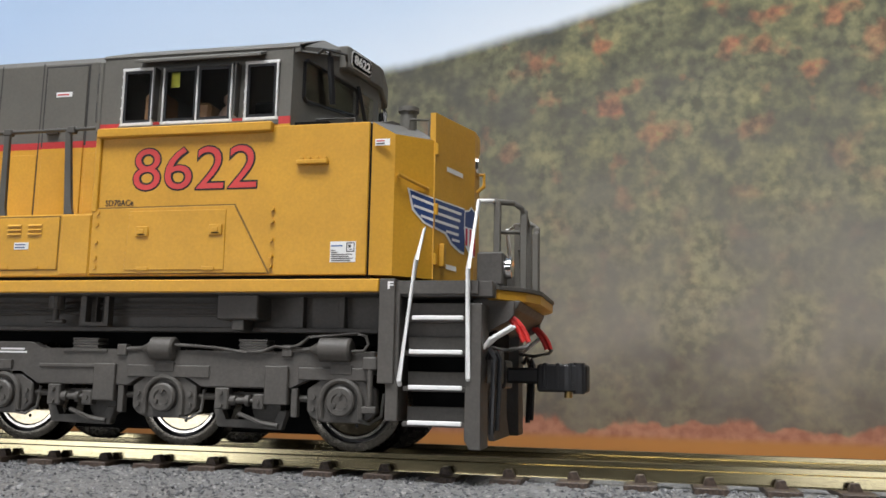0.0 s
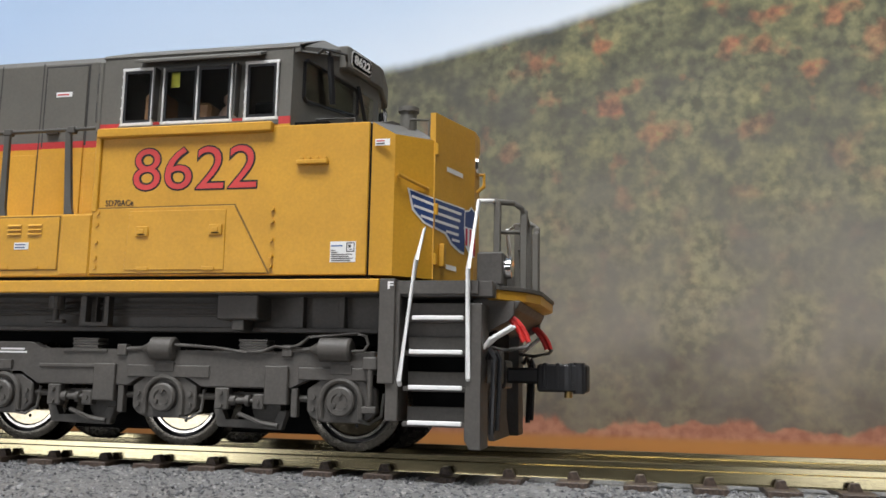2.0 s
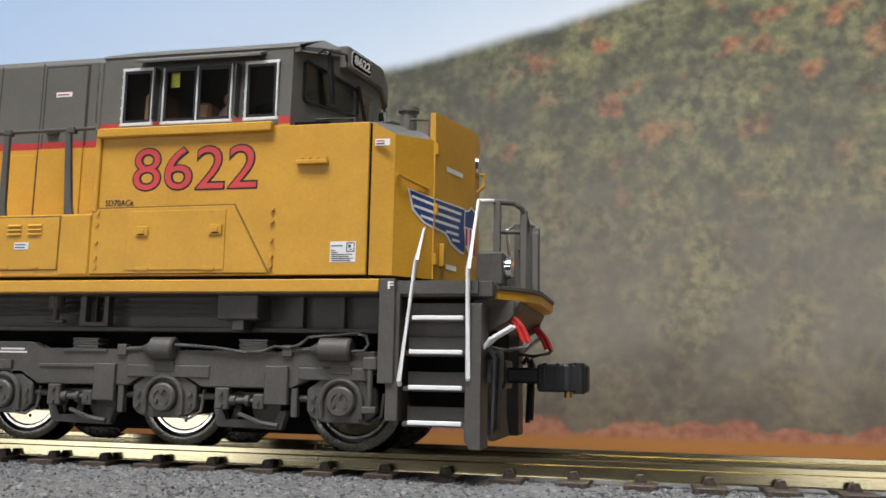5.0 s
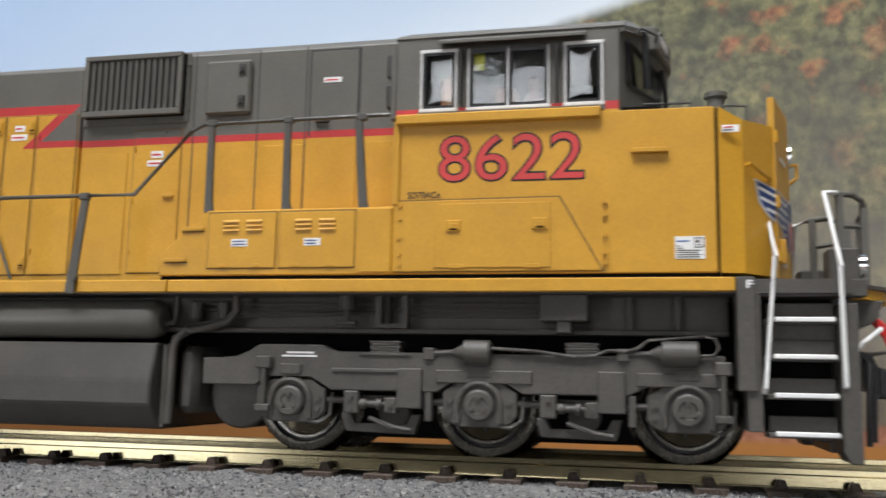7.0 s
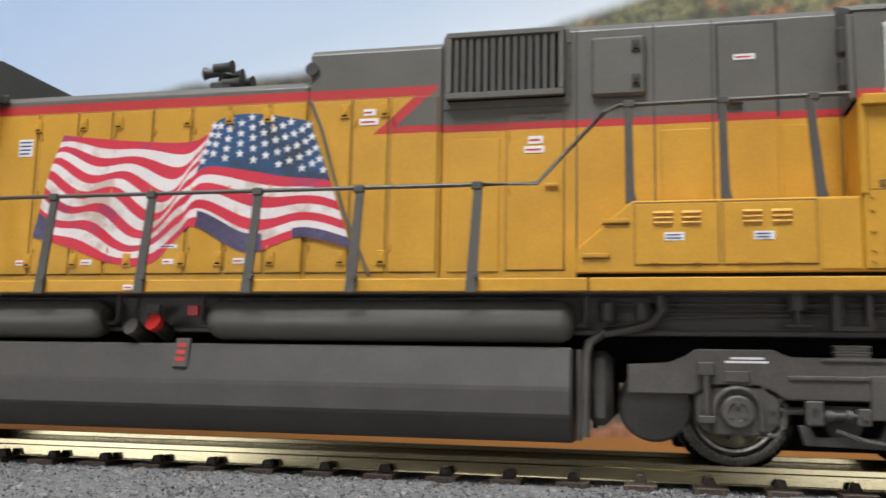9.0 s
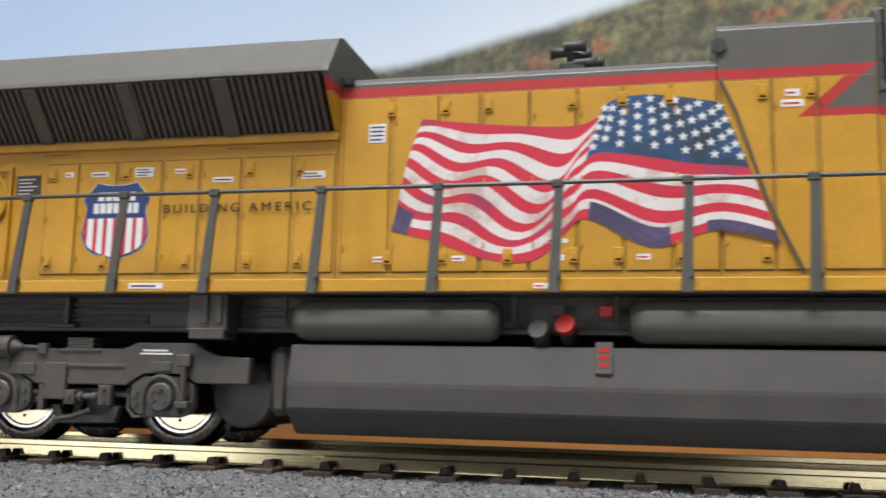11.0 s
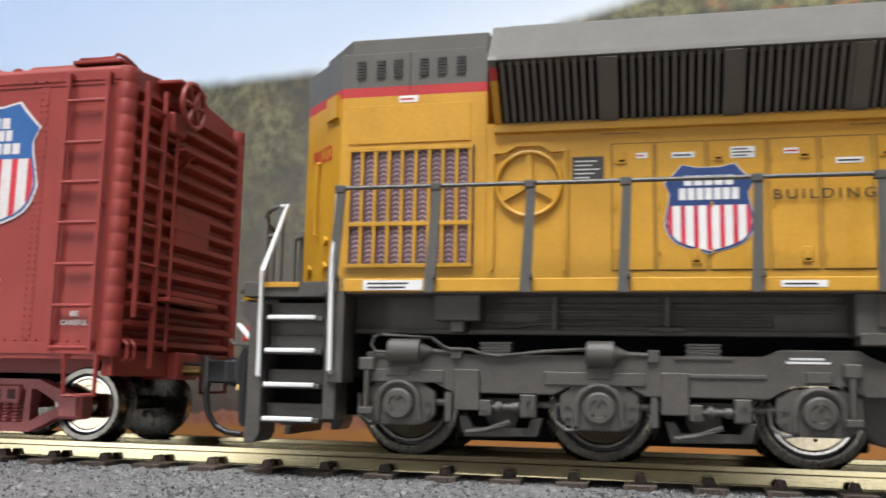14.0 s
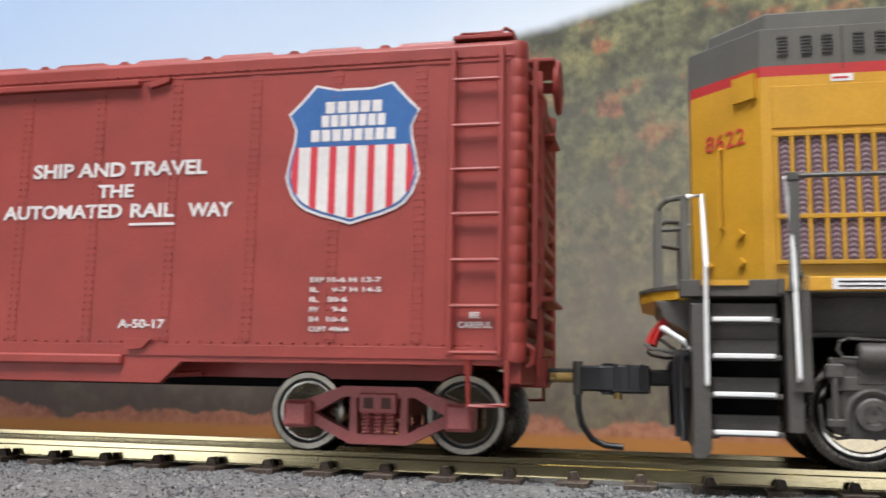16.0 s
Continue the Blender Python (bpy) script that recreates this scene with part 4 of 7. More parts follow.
mk("hood_door", box(-88.9, -83.0, fy - 0.14, fy, 22, 38.8, 0.06), M_LIVERY, loco, "yellow hood door")
mk("hood_door", box(-75.3, -69.4, fy - 0.14, fy, 22, 38.8, 0.06), M_LIVERY, loco, "yellow hood door")
door(-107.3, -100.4, 22.2, 41.6, fy)
mk("hood_door", box(-114.6, -108.2, fy - 0.14, fy, 22, 38.6, 0.06), M_LIVERY, loco, "yellow hood door")
mk("door_handle", box(-102.6, -101.0, fy - 0.5, fy - 0.16, 32.2, 32.7, 0.1), M_YELLOW, loco)
mk("door_bar", box(-104.6, -102.6, fy - 0.3, fy - 0.16, 41.0, 41.3), M_GREY, loco)
for x in (-98.9, -89.7, -83, -69.0):
    mk("seam", box(x, x + 0.16, fy - 0.03, fy, 21, 52), M_JOINTG, loco)
placard(-104.7, -102.9, 37.7, 38.65, fy - 0.16, loco, 1, red=True)
placard(-105.2, -102.7, 36.55, 37.4, fy - 0.16, loco, 1, red=True)
placard(-125.7, -124.1, 42.05, 42.9, -10.96, loco, 1, red=True)
placard(-126.2, -123.7, 40.8, 41.65, -10.96, loco, 1, red=True)
placard(-175.6, -173.4, 38.4, 40.8, HY - 0.16, loco, 4, ink=M_BLUE)
for x in (-174.6, -164.6, -152.6, -142.6):
    placard(x, x + 1.6, 23.2, 23.9, HY - 0.16, loco, 1, red=True)
placard(-153.2, -150.6, 25.3, 25.8, HY - 0.16, loco, 1)
placard(-153.8, -152.0, 19.2, 19.8, -17.9, loco, 1, ink=M_RED)
for a, z, w, r in ((-218.6, 35.2, 1.3, 1), (-214.6, 35.1, 2.6, 1), (-208.0, 34.9, 2.7, 3), (-202.2, 35.2, 1.7, 1), (-196.7, 33.9, 2.9, 1), (-184.4, 34.0, 3.2, 2)):
    placard(a, a + w, z, z + 0.35 + 0.32 * r, RY - 0.16, loco, r, red=r == 1 and w < 2)
for a, b, z in ((-223.0, -217.5, 38.2), (-195.5, -190.0, 38.2)):
    placard(a, b, z, z + 0.3, RY, loco, 1, back=M_YELLOW)
placard(-249.7, -242.6, 19.05, 20.2, -17.9, loco, 2)
placard(-203.8, -199.2, 19.3, 20.0, -17.9, loco, 1)
mk("notice_board", box(-226.1, -222.4, RY - 0.12, RY, 32.5, 35.6), M_SLAT, loco, "dark notice board with pale lines")
bm = bmesh.new()
for k in range(5):
    box(-225.8, -225.8 + 2.9 * (0.6 + 0.4 * ((k * 7) % 5) / 4), RY - 0.16, RY - 0.12, 33.0 + 0.5 * k, 33.15 + 0.5 * k, bm=bm)
tagged(mk("fine_print", bm, M_CARWHITE, loco), kind="stuff")
mk("notice_head", box(-226.1, -222.4, RY - 0.12, RY, 35.65, 36.2), M_YELLOW, loco)

# hand-brake wheel in its recess, behind a raised surround
sur = [(-235.9, 22.0), (-235.9, 36.9), (-234.2, 36.9), (-233.0, 37.6), (-229.6, 37.6), (-228.4, 36.9), (-226.7, 36.9), (-226.7, 22.0), (-227.1, 22.0), (-227.1, 36.3), (-228.7, 36.3), (-229.8, 37.1), (-232.8, 37.1), (-234.0, 36.3), (-235.5, 36.3), (-235.5, 22.0)]
mk("brake_recess", prism(sur, RY - 0.5, RY, "y"), M_YELLOW, loco, "raised yellow surround of the hand brake")
hb = mk("handbrake_wheel", tube([(-231.3 + 3.9 * math.cos(a), RY - 0.3, 32.5 + 3.9 * math.sin(a)) for a in [2 * math.pi * k / 36 for k in range(37)]], 0.3, 8), M_YELLOW, loco, "yellow spoked hand-brake wheel", True)
for k in range(3):
    a = 2 * math.pi * k / 3 + math.pi / 2
    ca, sa = math.cos(a), math.sin(a)
    bar = [(-231.3 + d * ca - w * sa, 32.5 + d * sa + w * ca) for d, w in ((0.5, -0.45), (3.8, -0.3), (3.8, 0.3), (0.5, 0.45))]
    mk("spoke", prism(bar, RY - 0.1, RY - 0.42, "y"), M_YELLOW, hb)
mk("hub", rod((-231.3, RY, 32.5), (-231.3, RY - 0.7, 32.5), 0.8, 14), M_YELLOW, hb)

# Darker purple for the backing sheet: the shade behind the mesh is coloured in.
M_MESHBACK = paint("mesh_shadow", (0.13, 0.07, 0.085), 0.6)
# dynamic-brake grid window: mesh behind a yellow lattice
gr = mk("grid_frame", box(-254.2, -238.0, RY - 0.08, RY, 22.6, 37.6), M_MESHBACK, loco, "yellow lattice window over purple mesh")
bm = bmesh.new()
for i in range(9):
    for k in range(24):
        x, z = -253.3 + 1.7 * i, 23.2 + 0.6 * k
        prism([(x - 0.1, z), (x + 0.35, z + 0.28), (x + 0.8, z), (x + 0.8, z + 0.2), (x + 0.35, z + 0.48), (x - 0.1, z + 0.2)], RY - 0.14, RY - 0.09, "y", bm=bm)
tagged(mk("mesh", bm, M_MESH, gr), "zigzag purple mesh", kind="stuff")
for i in range(10):
    x = -254.0 + 1.73 * i
    mk("lattice_bar", box(x - 0.22, x + 0.22, RY - 0.5, RY - 0.15, 22.8, 37.3, 0.05), M_YELLOW, gr)
for z in (22.7, 27.9, 37.4):
    mk("lattice_bar", box(-254.3, -238.1, RY - 0.52, RY - 0.15, z - 0.25, z + 0.25, 0.05), M_YELLOW, gr)
mk("rear_panel", box(-254.3, -238.5, RY - 0.14, RY, 38.2, 43.2, 0.08), M_YELLOW, loco, "plain raised yellow panel")
for x in (-253.5, -250.9, -248.65, -245.3, -242.95, -240.5):
    v = mk("louvre_vent", box(x, x + 1.25, RY - 0.06, RY, 46.8, 49.4), M_GREY, loco, "small louvred vent")
    for k in range(6):
        mk("louvre", box(x + 0.06, x + 1.19, RY - 0.24, RY - 0.06, 46.92 + 0.4 * k, 47.12 + 0.4 * k), M_SLAT, v)
mk("seam", box(-246.5, -246.36, RY - 0.05, RY, 45, 50), M_JOINTG, loco)
placard(-247.8, -245.4, 43.5, 44.35, RY, loco, 1, red=True)


def on_rear(u, y_off, z):
    """A place on the angled rear corner: u from 0 at the side to 1 at the back."""
    return Vector((-255.4 - 7.5 * u, -11.2 + 7.8 * u, z)) + Vector((-0.72, -0.69, 0)) * y_off


mk("corner_rail", tube([on_rear(0.55, 0.1, 37), on_rear(0.55, 0.7, 36.8), on_rear(0.55, 0.7, 27.4), on_rear(0.55, 0.1, 27.2)], 0.22), M_YELLOW, loco)
num = lettering("8622", -3.0, 3.0, 37.0, 39.0, 0, M_LETTER, loco, "rear_number", 0.0, "small red road number")
for v in num.data.vertices:
    u = 0.5 - (v.co.x / MM + OX[0]) / 10.8
    p = on_rear(u, 0.06 - v.co.y / MM, v.co.z / MM)
    v.co = (p - Vector((OX[0], 0, 0))) * MM
for u, z in ((0.3, 23.0), (0.75, 23.0), (0.3, 26.3)):
    p = on_rear(u, 0.1, z)
    mk("latch", rod(p, p + Vector((-0.3, -0.29, 0)), 0.6, 4), M_YELLOW, loco)
bm = bmesh.new()
pk = [on_rear(u, d, z) for u, d, z in ((0.05, 0.02, 42.0), (0.35, 0.02, 42.0), (0.35, 0.02, 45.0), (0.05, 0.02, 45.0))]
q2 = [p + Vector((-0.35, -0.33, 0)) for p in pk]
va, vb = [bm.verts.new(p) for p in pk], [bm.verts.new(p) for p in q2]
bm.faces.new(va), bm.faces.new(vb[::-1])
for i in range(4):
    bm.faces.new((va[i], va[(i + 1) % 4], vb[(i + 1) % 4], vb[i]))
mk("marker_bracket", bm, M_YELLOW, loco)

# horn on the roof
hx = -150.8
hn = mk("horn", rod((hx, 0, 46.8), (hx, 0, 52.6), 0.9, 12), M_SLAT, loco, "dark grey five-chime air horn")
for dx, dy, z, d in ((1.4, -0.9, 51.0, 1), (0.6, 0.9, 52.7, 1), (-1.2, -0.4, 52.8, -1), (0.0, -1.2, 53.3, 1), (2.2, 1.2, 51.6, 1)):
    mk("trumpet", lathe([(0, 0.6), (1.4 * d, 0.65), (2.4 * d, 0.72), (3.0 * d, 1.0), (3.0 * d, 0.2)], (hx + dx - 1.2 * d, dy, z), "x", 14), M_SLAT, hn, "", True)
mk("base", box(hx - 1.8, hx + 1.8, -1.4, 1.4, 46.8, 51.2, 0.3), M_SLAT, hn)
mk("lift_eye", rod((-132.9, -11.2, 48.6), (-132.9, -10.6, 48.6), 0.9, 14), M_SLAT, loco)
mk("lift_eye", box(-179.4, -177.8, -11.6, -10.8, 45.9, 47.4, 0.3), M_SLAT, loco)

# ---- flag, shield and slogan painted on the hood ----
FLAG_T = [(0, -168.7, 41.2), (0.14, -163.3, 40.5), (0.28, -156.4, 39.8), (0.4, -150.2, 39.5), (0.5, -147.3, 40.3), (0.6, -145.4, 42.4), (0.72, -141.4, 43), (0.86, -136.7, 42.4), (1, -132.8, 41.6)]
FLAG_B = [(0, -172.3, 27.1), (0.14, -166.7, 25.6), (0.28, -160.6, 23.5), (0.4, -154.6, 23.2), (0.5, -150.9, 26.4), (0.6, -148.2, 28.1), (0.72, -140.8, 24.6), (0.86, -133.6, 26.5), (1, -126.7, 25)]


def smooth_at(rows, u, k):
    """Catmull-Rom through rows of (u, ...)."""
    i = max(0, min(len(rows) - 2, sum(1 for r in rows[1:] if r[0] <= u)))
    p = [rows[max(0, min(len(rows) - 1, j))][k] for j in (i - 1, i, i + 1, i + 2)]
    t = (u - rows[i][0]) / (rows[i + 1][0] - rows[i][0])
    return 0.5 * (2 * p[1] + (p[2] - p[0]) * t + (2 * p[0] - 5 * p[1] + 4 * p[2] - p[3]) * t * t + (3 * p[1] - p[0] - 3 * p[2] + p[3]) * t ** 3)


def flag_at(u, v):
    u, w = max(0.0, min(1.0, u)), math.sin(v * math.pi)
    x = smooth_at(FLAG_T, u, 1) * (1 - v) + smooth_at(FLAG_B, u, 1) * v
    z = smooth_at(FLAG_T, u, 2) * (1 - v) + smooth_at(FLAG_B, u, 2) * v
    return x + 0.5 * w * math.sin(9 * u), z + w * ((1.15 if u < 0.42 else max(0.35, 1.15 - (u - 0.42) * 5)) * math.sin(26 * u + 3.5 * v) + 0.7 * math.sin(11 * u + 1.5 * v))


FY = -11.2
M_FOLD = paint("flag_fold", (0.12, 0.1, 0.2), 0.5, dirt=0.5, grain=0.4)


def flag_y(x):
    return FY


def flag_patch(u0, u1, v0, v1, mat, name, parent, lift=0.02, n=44):
    bm = bmesh.new()
    rows = []
    for i in range(n + 1):
        u = u0 + (u1 - u0) * i / n
        col = []
        for v in (v0, (v0 + v1) / 2, v1):
            x, z = flag_at(u, v)
            col.append(bm.verts.new((x, flag_y(x) - lift, z)))
        rows.append(col)
    for a, b in zip(rows, rows[1:]):
        for k in range(2):
            bm.faces.new((a[k], b[k], b[k + 1], a[k + 1]))
    return mk(name, bm, mat, parent)


flag = mk("flag_pole", tube([(-132.9, -11.35, 44.5), (-131.2, -11.3, 40.5), (-128.0, -11.3, 30.0), (-124.2, -11.3, 21.4)], 0.2, 6), M_GREY, loco, "painted waving flag on a grey staff")
for k in range(13):
    flag_patch(0.54 if k < 6 else 0.0, 1.0, k / 13, (k + 1) / 13, M_FLAGRED if k % 2 == 0 else M_FLAGWHITE, "stripe", flag) if k >= 6 else flag_patch(0.0, 0.56, k / 13, (k + 1) / 13, M_FLAGRED if k % 2 == 0 else M_FLAGWHITE, "stripe", flag)
flag_patch(0.55, 1.0, 0.0, 6 / 13, M_FLAGBLUE, "canton", flag, 0.03)
# shaded folds in the printed picture
flag_patch(0.6, 0.76, 0.87, 1.0, M_FOLD, "fold", flag, 0.05, 10)
flag_patch(0.84, 1.0, 0.91, 1.0, M_FOLD, "fold", flag, 0.05, 10)
flag_patch(0.0, 0.06, 0.8, 1.0, M_FOLD, "fold", flag, 0.05, 8)
for i in range(9):
    for j in range(6 if i % 2 == 0 else 5):
        u = 0.575 + 0.4 * (j + (0.0 if i % 2 == 0 else 0.5)) / 5.0
        x, z = flag_at(u, (i + 0.75) / 10.6 * 6 / 13)
        pts = [(x + (0.62 if m % 2 == 0 else 0.25) * math.sin(m * math.pi / 5), z + (0.62 if m % 2 == 0 else 0.25) * math.cos(m * math.pi / 5)) for m in range(10)]
        decal(pts, flag_y(x) - 0.04, M_STAR, flag, "star", thick=0.03)


def shield(cx, z0, z1, w, y, parent, blue, red, white, top=0.40, lines=(), label="", rim=0.965):
    """A heraldic railway shield: blue chief with bars for the name, red and white stripes below."""
    h = z1 - z0

    def half(u):
        """Half-width at height u from 0 (foot) to 1 (top)."""
        pts = [(0.0, 0.0), (0.035, 0.12), (0.075, 0.28), (0.13, 0.385), (0.22, 0.46), (0.34, 0.495), (0.48, 0.47), (0.6, 0.44), (0.68, 0.435), (0.76, 0.47), (0.795, 0.49), (0.86, 0.42), (0.985, 0.30), (1.0, 0.29)]
        return float(np.interp(u, [p[0] for p in pts], [p[1] for p in pts])) * w

    us = [0.0, 0.02, 0.035, 0.06, 0.1, 0.14, 0.2, 0.27, 0.34, 0.42, 0.5, 0.6, 0.68, 0.74, 0.795, 0.86, 0.93, 1.0]

    def outline(k, lo=0.0, hi=1.0, shift=0.0):
        uu = [lo] + [u for u in us if lo < u < hi] + [hi]
        right = [(cx + half(u) * k, z0 + h * (0.5 + (u - 0.5) * k) + shift) for u in uu]
        left = [(2 * cx - a, b) for a, b in right[::-1]]
        dip = [(cx + half(hi) * k * 0.45, z0 + h * (0.5 + (hi - 0.5) * k) - (0.035 * h if hi == 1.0 else 0)), (cx - half(hi) * k * 0.45, z0 + h * (0.5 + (hi - 0.5) * k) - (0.035 * h if hi == 1.0 else 0))]
        return right + (dip if hi == 1.0 else []) + left[: (-1 if lo == 0.0 else None)]

    s = decal(outline(1.0), y, white, parent, "shield_emblem", label)
    decal(outline(rim), y - 0.05, blue, s, "border", thick=0.03)
    decal(outline(0.93, 0.0, 1 - top), y - 0.08, white, s, "field", thick=0.02)
    # vertical red stripes, cut to the outline
    n = 13
    ww = w * 0.93 * 0.99
    for k in range(0, n, 2):
        xa, xb = cx - ww / 2 + ww * (k + 0.12) / n, cx - ww / 2 + ww * (k + 0.88) / n
        col = []
        for i in range(41):
            u = (1 - top) * i / 40
            hw = half(u) * 0.93
            a, b = max(xa, cx - hw), min(xb, cx + hw)
            if b > a:
                col.append((a, b, z0 + h * (0.5 + (u - 0.5) * 0.93)))
        if len(col) > 1:
            poly = [(a, z) for a, b, z in col] + [(b, z) for a, b, z in col[::-1]]
            decal(poly, y - 0.1, red, s, "stripe", thick=0.02)
    for mid, wide, tall, cells in lines:
        zc, bw = z0 + h * mid, w * wide
        for i in range(cells):
            xa = cx - bw / 2 + bw * i / cells
            mk("name_bar", box(xa + bw / cells * 0.1, xa + bw / cells * 0.9, y - 0.11, y - 0.08, zc - tall * h / 2, zc + tall * h / 2), white, s)
    return s


shield(-210.5, 23.7, 34.3, 10.2, RY - 0.17, loco, M_BLUE, M_FLAGRED, M_WHITE, 0.46, ((0.815, 0.56, 0.11, 5), (0.665, 0.67, 0.13, 7)), "red, white and blue shield emblem", 0.985)
lettering("BUILDING", -203.4, -192.7, 29.9, 31.05, RY - 0.34, M_INK, loco, bold=0.0, space=1.35, label="black slogan lettering")
lettering("AMERICA", -191.4, -181.1, 29.9, 31.05, RY - 0.34, M_INK, loco, bold=0.0, space=1.35, label="black slogan lettering")

# ---- walkway cabinets beside the hood ----
for s in (-1, 1):
    w = [(-98.4, 20.9), (-98.3, 23.6), (-92.2, 28.9), (-68.6, 28.9), (-68.6, 20.9)]
    y0, y1 = s * 10.4, s * 17.6
    cabn = mk("walkway_cabinet", prism(w, y0, y1, "y", 0.15), M_YELLOW, loco, "yellow walkway battery cabinet with louvres")
    yy = s * 17.6
    if s < 0:
        for x0, x1 in ((-91.9, -83.1), (-82.6, -73.2)):
            mk("joint", box(x0 - 0.12, x1 + 0.12, yy - 0.03, yy, 21.7, 28.7), M_JOINT, cabn)
            p = mk("cabinet_door", box(x0, x1, yy - 0.16, yy, 21.8, 28.5, 0.06), M_YELLOW, cabn)
            for cx in (x0 + 3.0, x0 + 6.0):
                for k in range(3):
                    mk("louvre", prism([(yy - 0.16, 26.3 + 0.54 * k), (yy - 0.4, 26.3 + 0.54 * k), (yy - 0.16, 26.6 + 0.54 * k)], cx - 1.0, cx + 1.0, "x"), M_YELLOW, p)
            placard(x0 + 3.1, x0 + 5.2, 24.4, 25.3, yy - 0.16, cabn, 2, ink=M_BLUE)
            for k in range(2):
                mk("hinge", box(x0 + 1.6 + 4.4 * k, x0 + 2.5 + 4.4 * k, yy - 0.3, yy - 0.16, 21.9, 22.3, 0.05), M_YELLOW, p)
        mk("panel", box(-72.8, -68.8, yy - 0.12, yy, 21.2, 28.7, 0.06), M_YELLOW, cabn)
        for z, x in ((26.4, -95.4), (22.6, -97.6)):
            mk("step_slot", box(x, x + 2.9, yy - 0.3, yy, z, z + 0.5, 0.08), M_YELLOW, cabn)
            # thin darker strip along the foot of the slot
            mk("dark_line", box(x - 0.1, x + 3.0, yy - 0.05, yy, z - 0.16, z), M_JOINT, cabn)
    # Near-black strip: the shade under the cabinets put in as a shape.
    mk("shade_strip", box(-98.2, -31.9, min(s * 17.0, s * 17.3), max(s * 17.0, s * 17.3), 20.3, 20.9), M_DARK, loco)

# ---- cab and nose ----
nose_plan = [(-68.6, -CAB_Y), (-32.3, -CAB_Y), (-32.3, CAB_Y), (-68.6, CAB_Y)]
mk("nose_side", box(-68.6, -32.3, -CAB_Y, CAB_Y, 20.9, 39.3, 0.12), M_YELLOW, loco, "yellow cab side and short nose")
front = [(-32.0, -17.5), (-29.4, -16.7), (-25.6, -12.3), (-22.9, -1.6), (-22.9, 1.6), (-25.6, 12.3), (-29.4, 16.7), (-32.0, 17.5)]
bm = bmesh.new()
zt = [39.3, 37.9, 38.1, 38.1, 38.1, 38.1, 37.9, 39.3]
lo = [bm.verts.new((x, y, 20.9)) for x, y in front]
hi = [bm.verts.new((x, y, z)) for (x, y), z in zip(front, zt)]
bm.faces.new(lo)
for i in range(7):
    bm.faces.new((lo[i], lo[i + 1], hi[i + 1], hi[i]))
bm.faces.new((lo[7], lo[0], hi[0], hi[7]))
mid = bm.verts.new((-31.6, 0, 43.4))
for i in range(7):
    bm.faces.new((hi[i], hi[i + 1], mid)).material_index = 1
bm.faces.new((hi[7], hi[0], mid)).material_index = 1
nf = mk("nose_front", bm, [M_YELLOW, M_GREY], loco, "angled yellow nose with a grey top")
mk("joint", box(-32.32, -31.98, -17.4, 17.4, 20.9, 39.1), M_DARK, loco)
# raised front panel in front of the grey top
fp = [(-26.2, -12.3), (-25.5, -12.4), (-22.6, -1.8), (-22.6, 1.8), (-25.5, 12.4), (-26.2, 12.3), (-23.6, 1.4), (-23.6, -1.4)]
bm = prism(fp, 20.9, 41.6, "z")
for v in bm.verts:
    if v.co.z > 30 and abs(v.co.y) < 3:
        v.co.z = 41.9
mk("nose_panel", bm, M_YELLOW, loco, "raised yellow front panel of the nose")


def on_nose(y, z, off=0.0):
    """A place on the raised, angled front panel, near side."""
    t = (y + 12.4) / 10.6
    return Vector((-25.5 + 2.9 * t, y, z)) + Vector((0.964, -0.264, 0)) * off


def nose_poly(pts, mat, parent, name, off, label=""):
    bm = bmesh.new()
    va = [bm.verts.new(on_nose(y, z, off)) for y, z in pts]
    vb = [bm.verts.new(on_nose(y, z, off - 0.04)) for y, z in pts]
    bm.faces.new(va), bm.faces.new(vb[::-1])
    for i in range(len(pts)):
        bm.faces.new((va[i], va[(i + 1) % len(pts)], vb[(i + 1) % len(pts)], vb[i]))
    return mk(name, bm, mat, parent, label)


# winged shield emblem, bent over the corner of the nose
def on_corner(p):
    """A place on the facet between the corner and the front panel."""
    t = (p[0] + 16.7) / 4.4
    return Vector((-29.4 + 3.8 * t, p[0], p[1])) + Vector((0.757, -0.653, 0)) * p[2]


def wing(off, mat, pts, parent, name, label=""):
    bm = bmesh.new()
    va = [bm.verts.new(on_corner((y, z, off)) if y < -12.35 else on_nose(y, z, off)) for y, z in pts]
    bm.faces.new(va)
    return mk(name, bm, mat, parent, label)


w = wing(0.08, M_WHITE, [(-12.35, 30.85), (-4.6, 30.95), (-4.6, 24.9), (-5.8, 25.0), (-8.2, 25.7), (-9.7, 26.8), (-12.35, 27.1)], loco, "wing_emblem", "blue and white winged shield emblem")
wing(0.12, M_BLUE, [(-12.35, 30.65), (-4.6, 30.75), (-4.6, 25.2), (-5.7, 25.3), (-8.0, 26.0), (-9.5, 27.05), (-12.35, 27.35)], w, "wing_field")
wing(0.08, M_WHITE, [(-15.3, 31.6), (-12.38, 30.9), (-12.38, 27.1), (-13.45, 27.6), (-14.75, 29.0)], w, "wing_tip")
wing(0.12, M_BLUE, [(-15.05, 31.35), (-12.38, 30.7), (-12.38, 27.35), (-13.35, 27.8), (-14.55, 29.15)], w, "wing_field")
for z, a, b in ((30.0, -12.35, -5.6), (29.05, -12.35, -5.9), (28.1, -12.35, -6.3), (27.2, -9.6, -6.3), (26.4, -8.1, -6.0)):
    wing(0.15, M_WHITE, [(a, z + 0.17), (b, z + 0.2), (b, z - 0.17), (a, z - 0.17)], w, "feather")
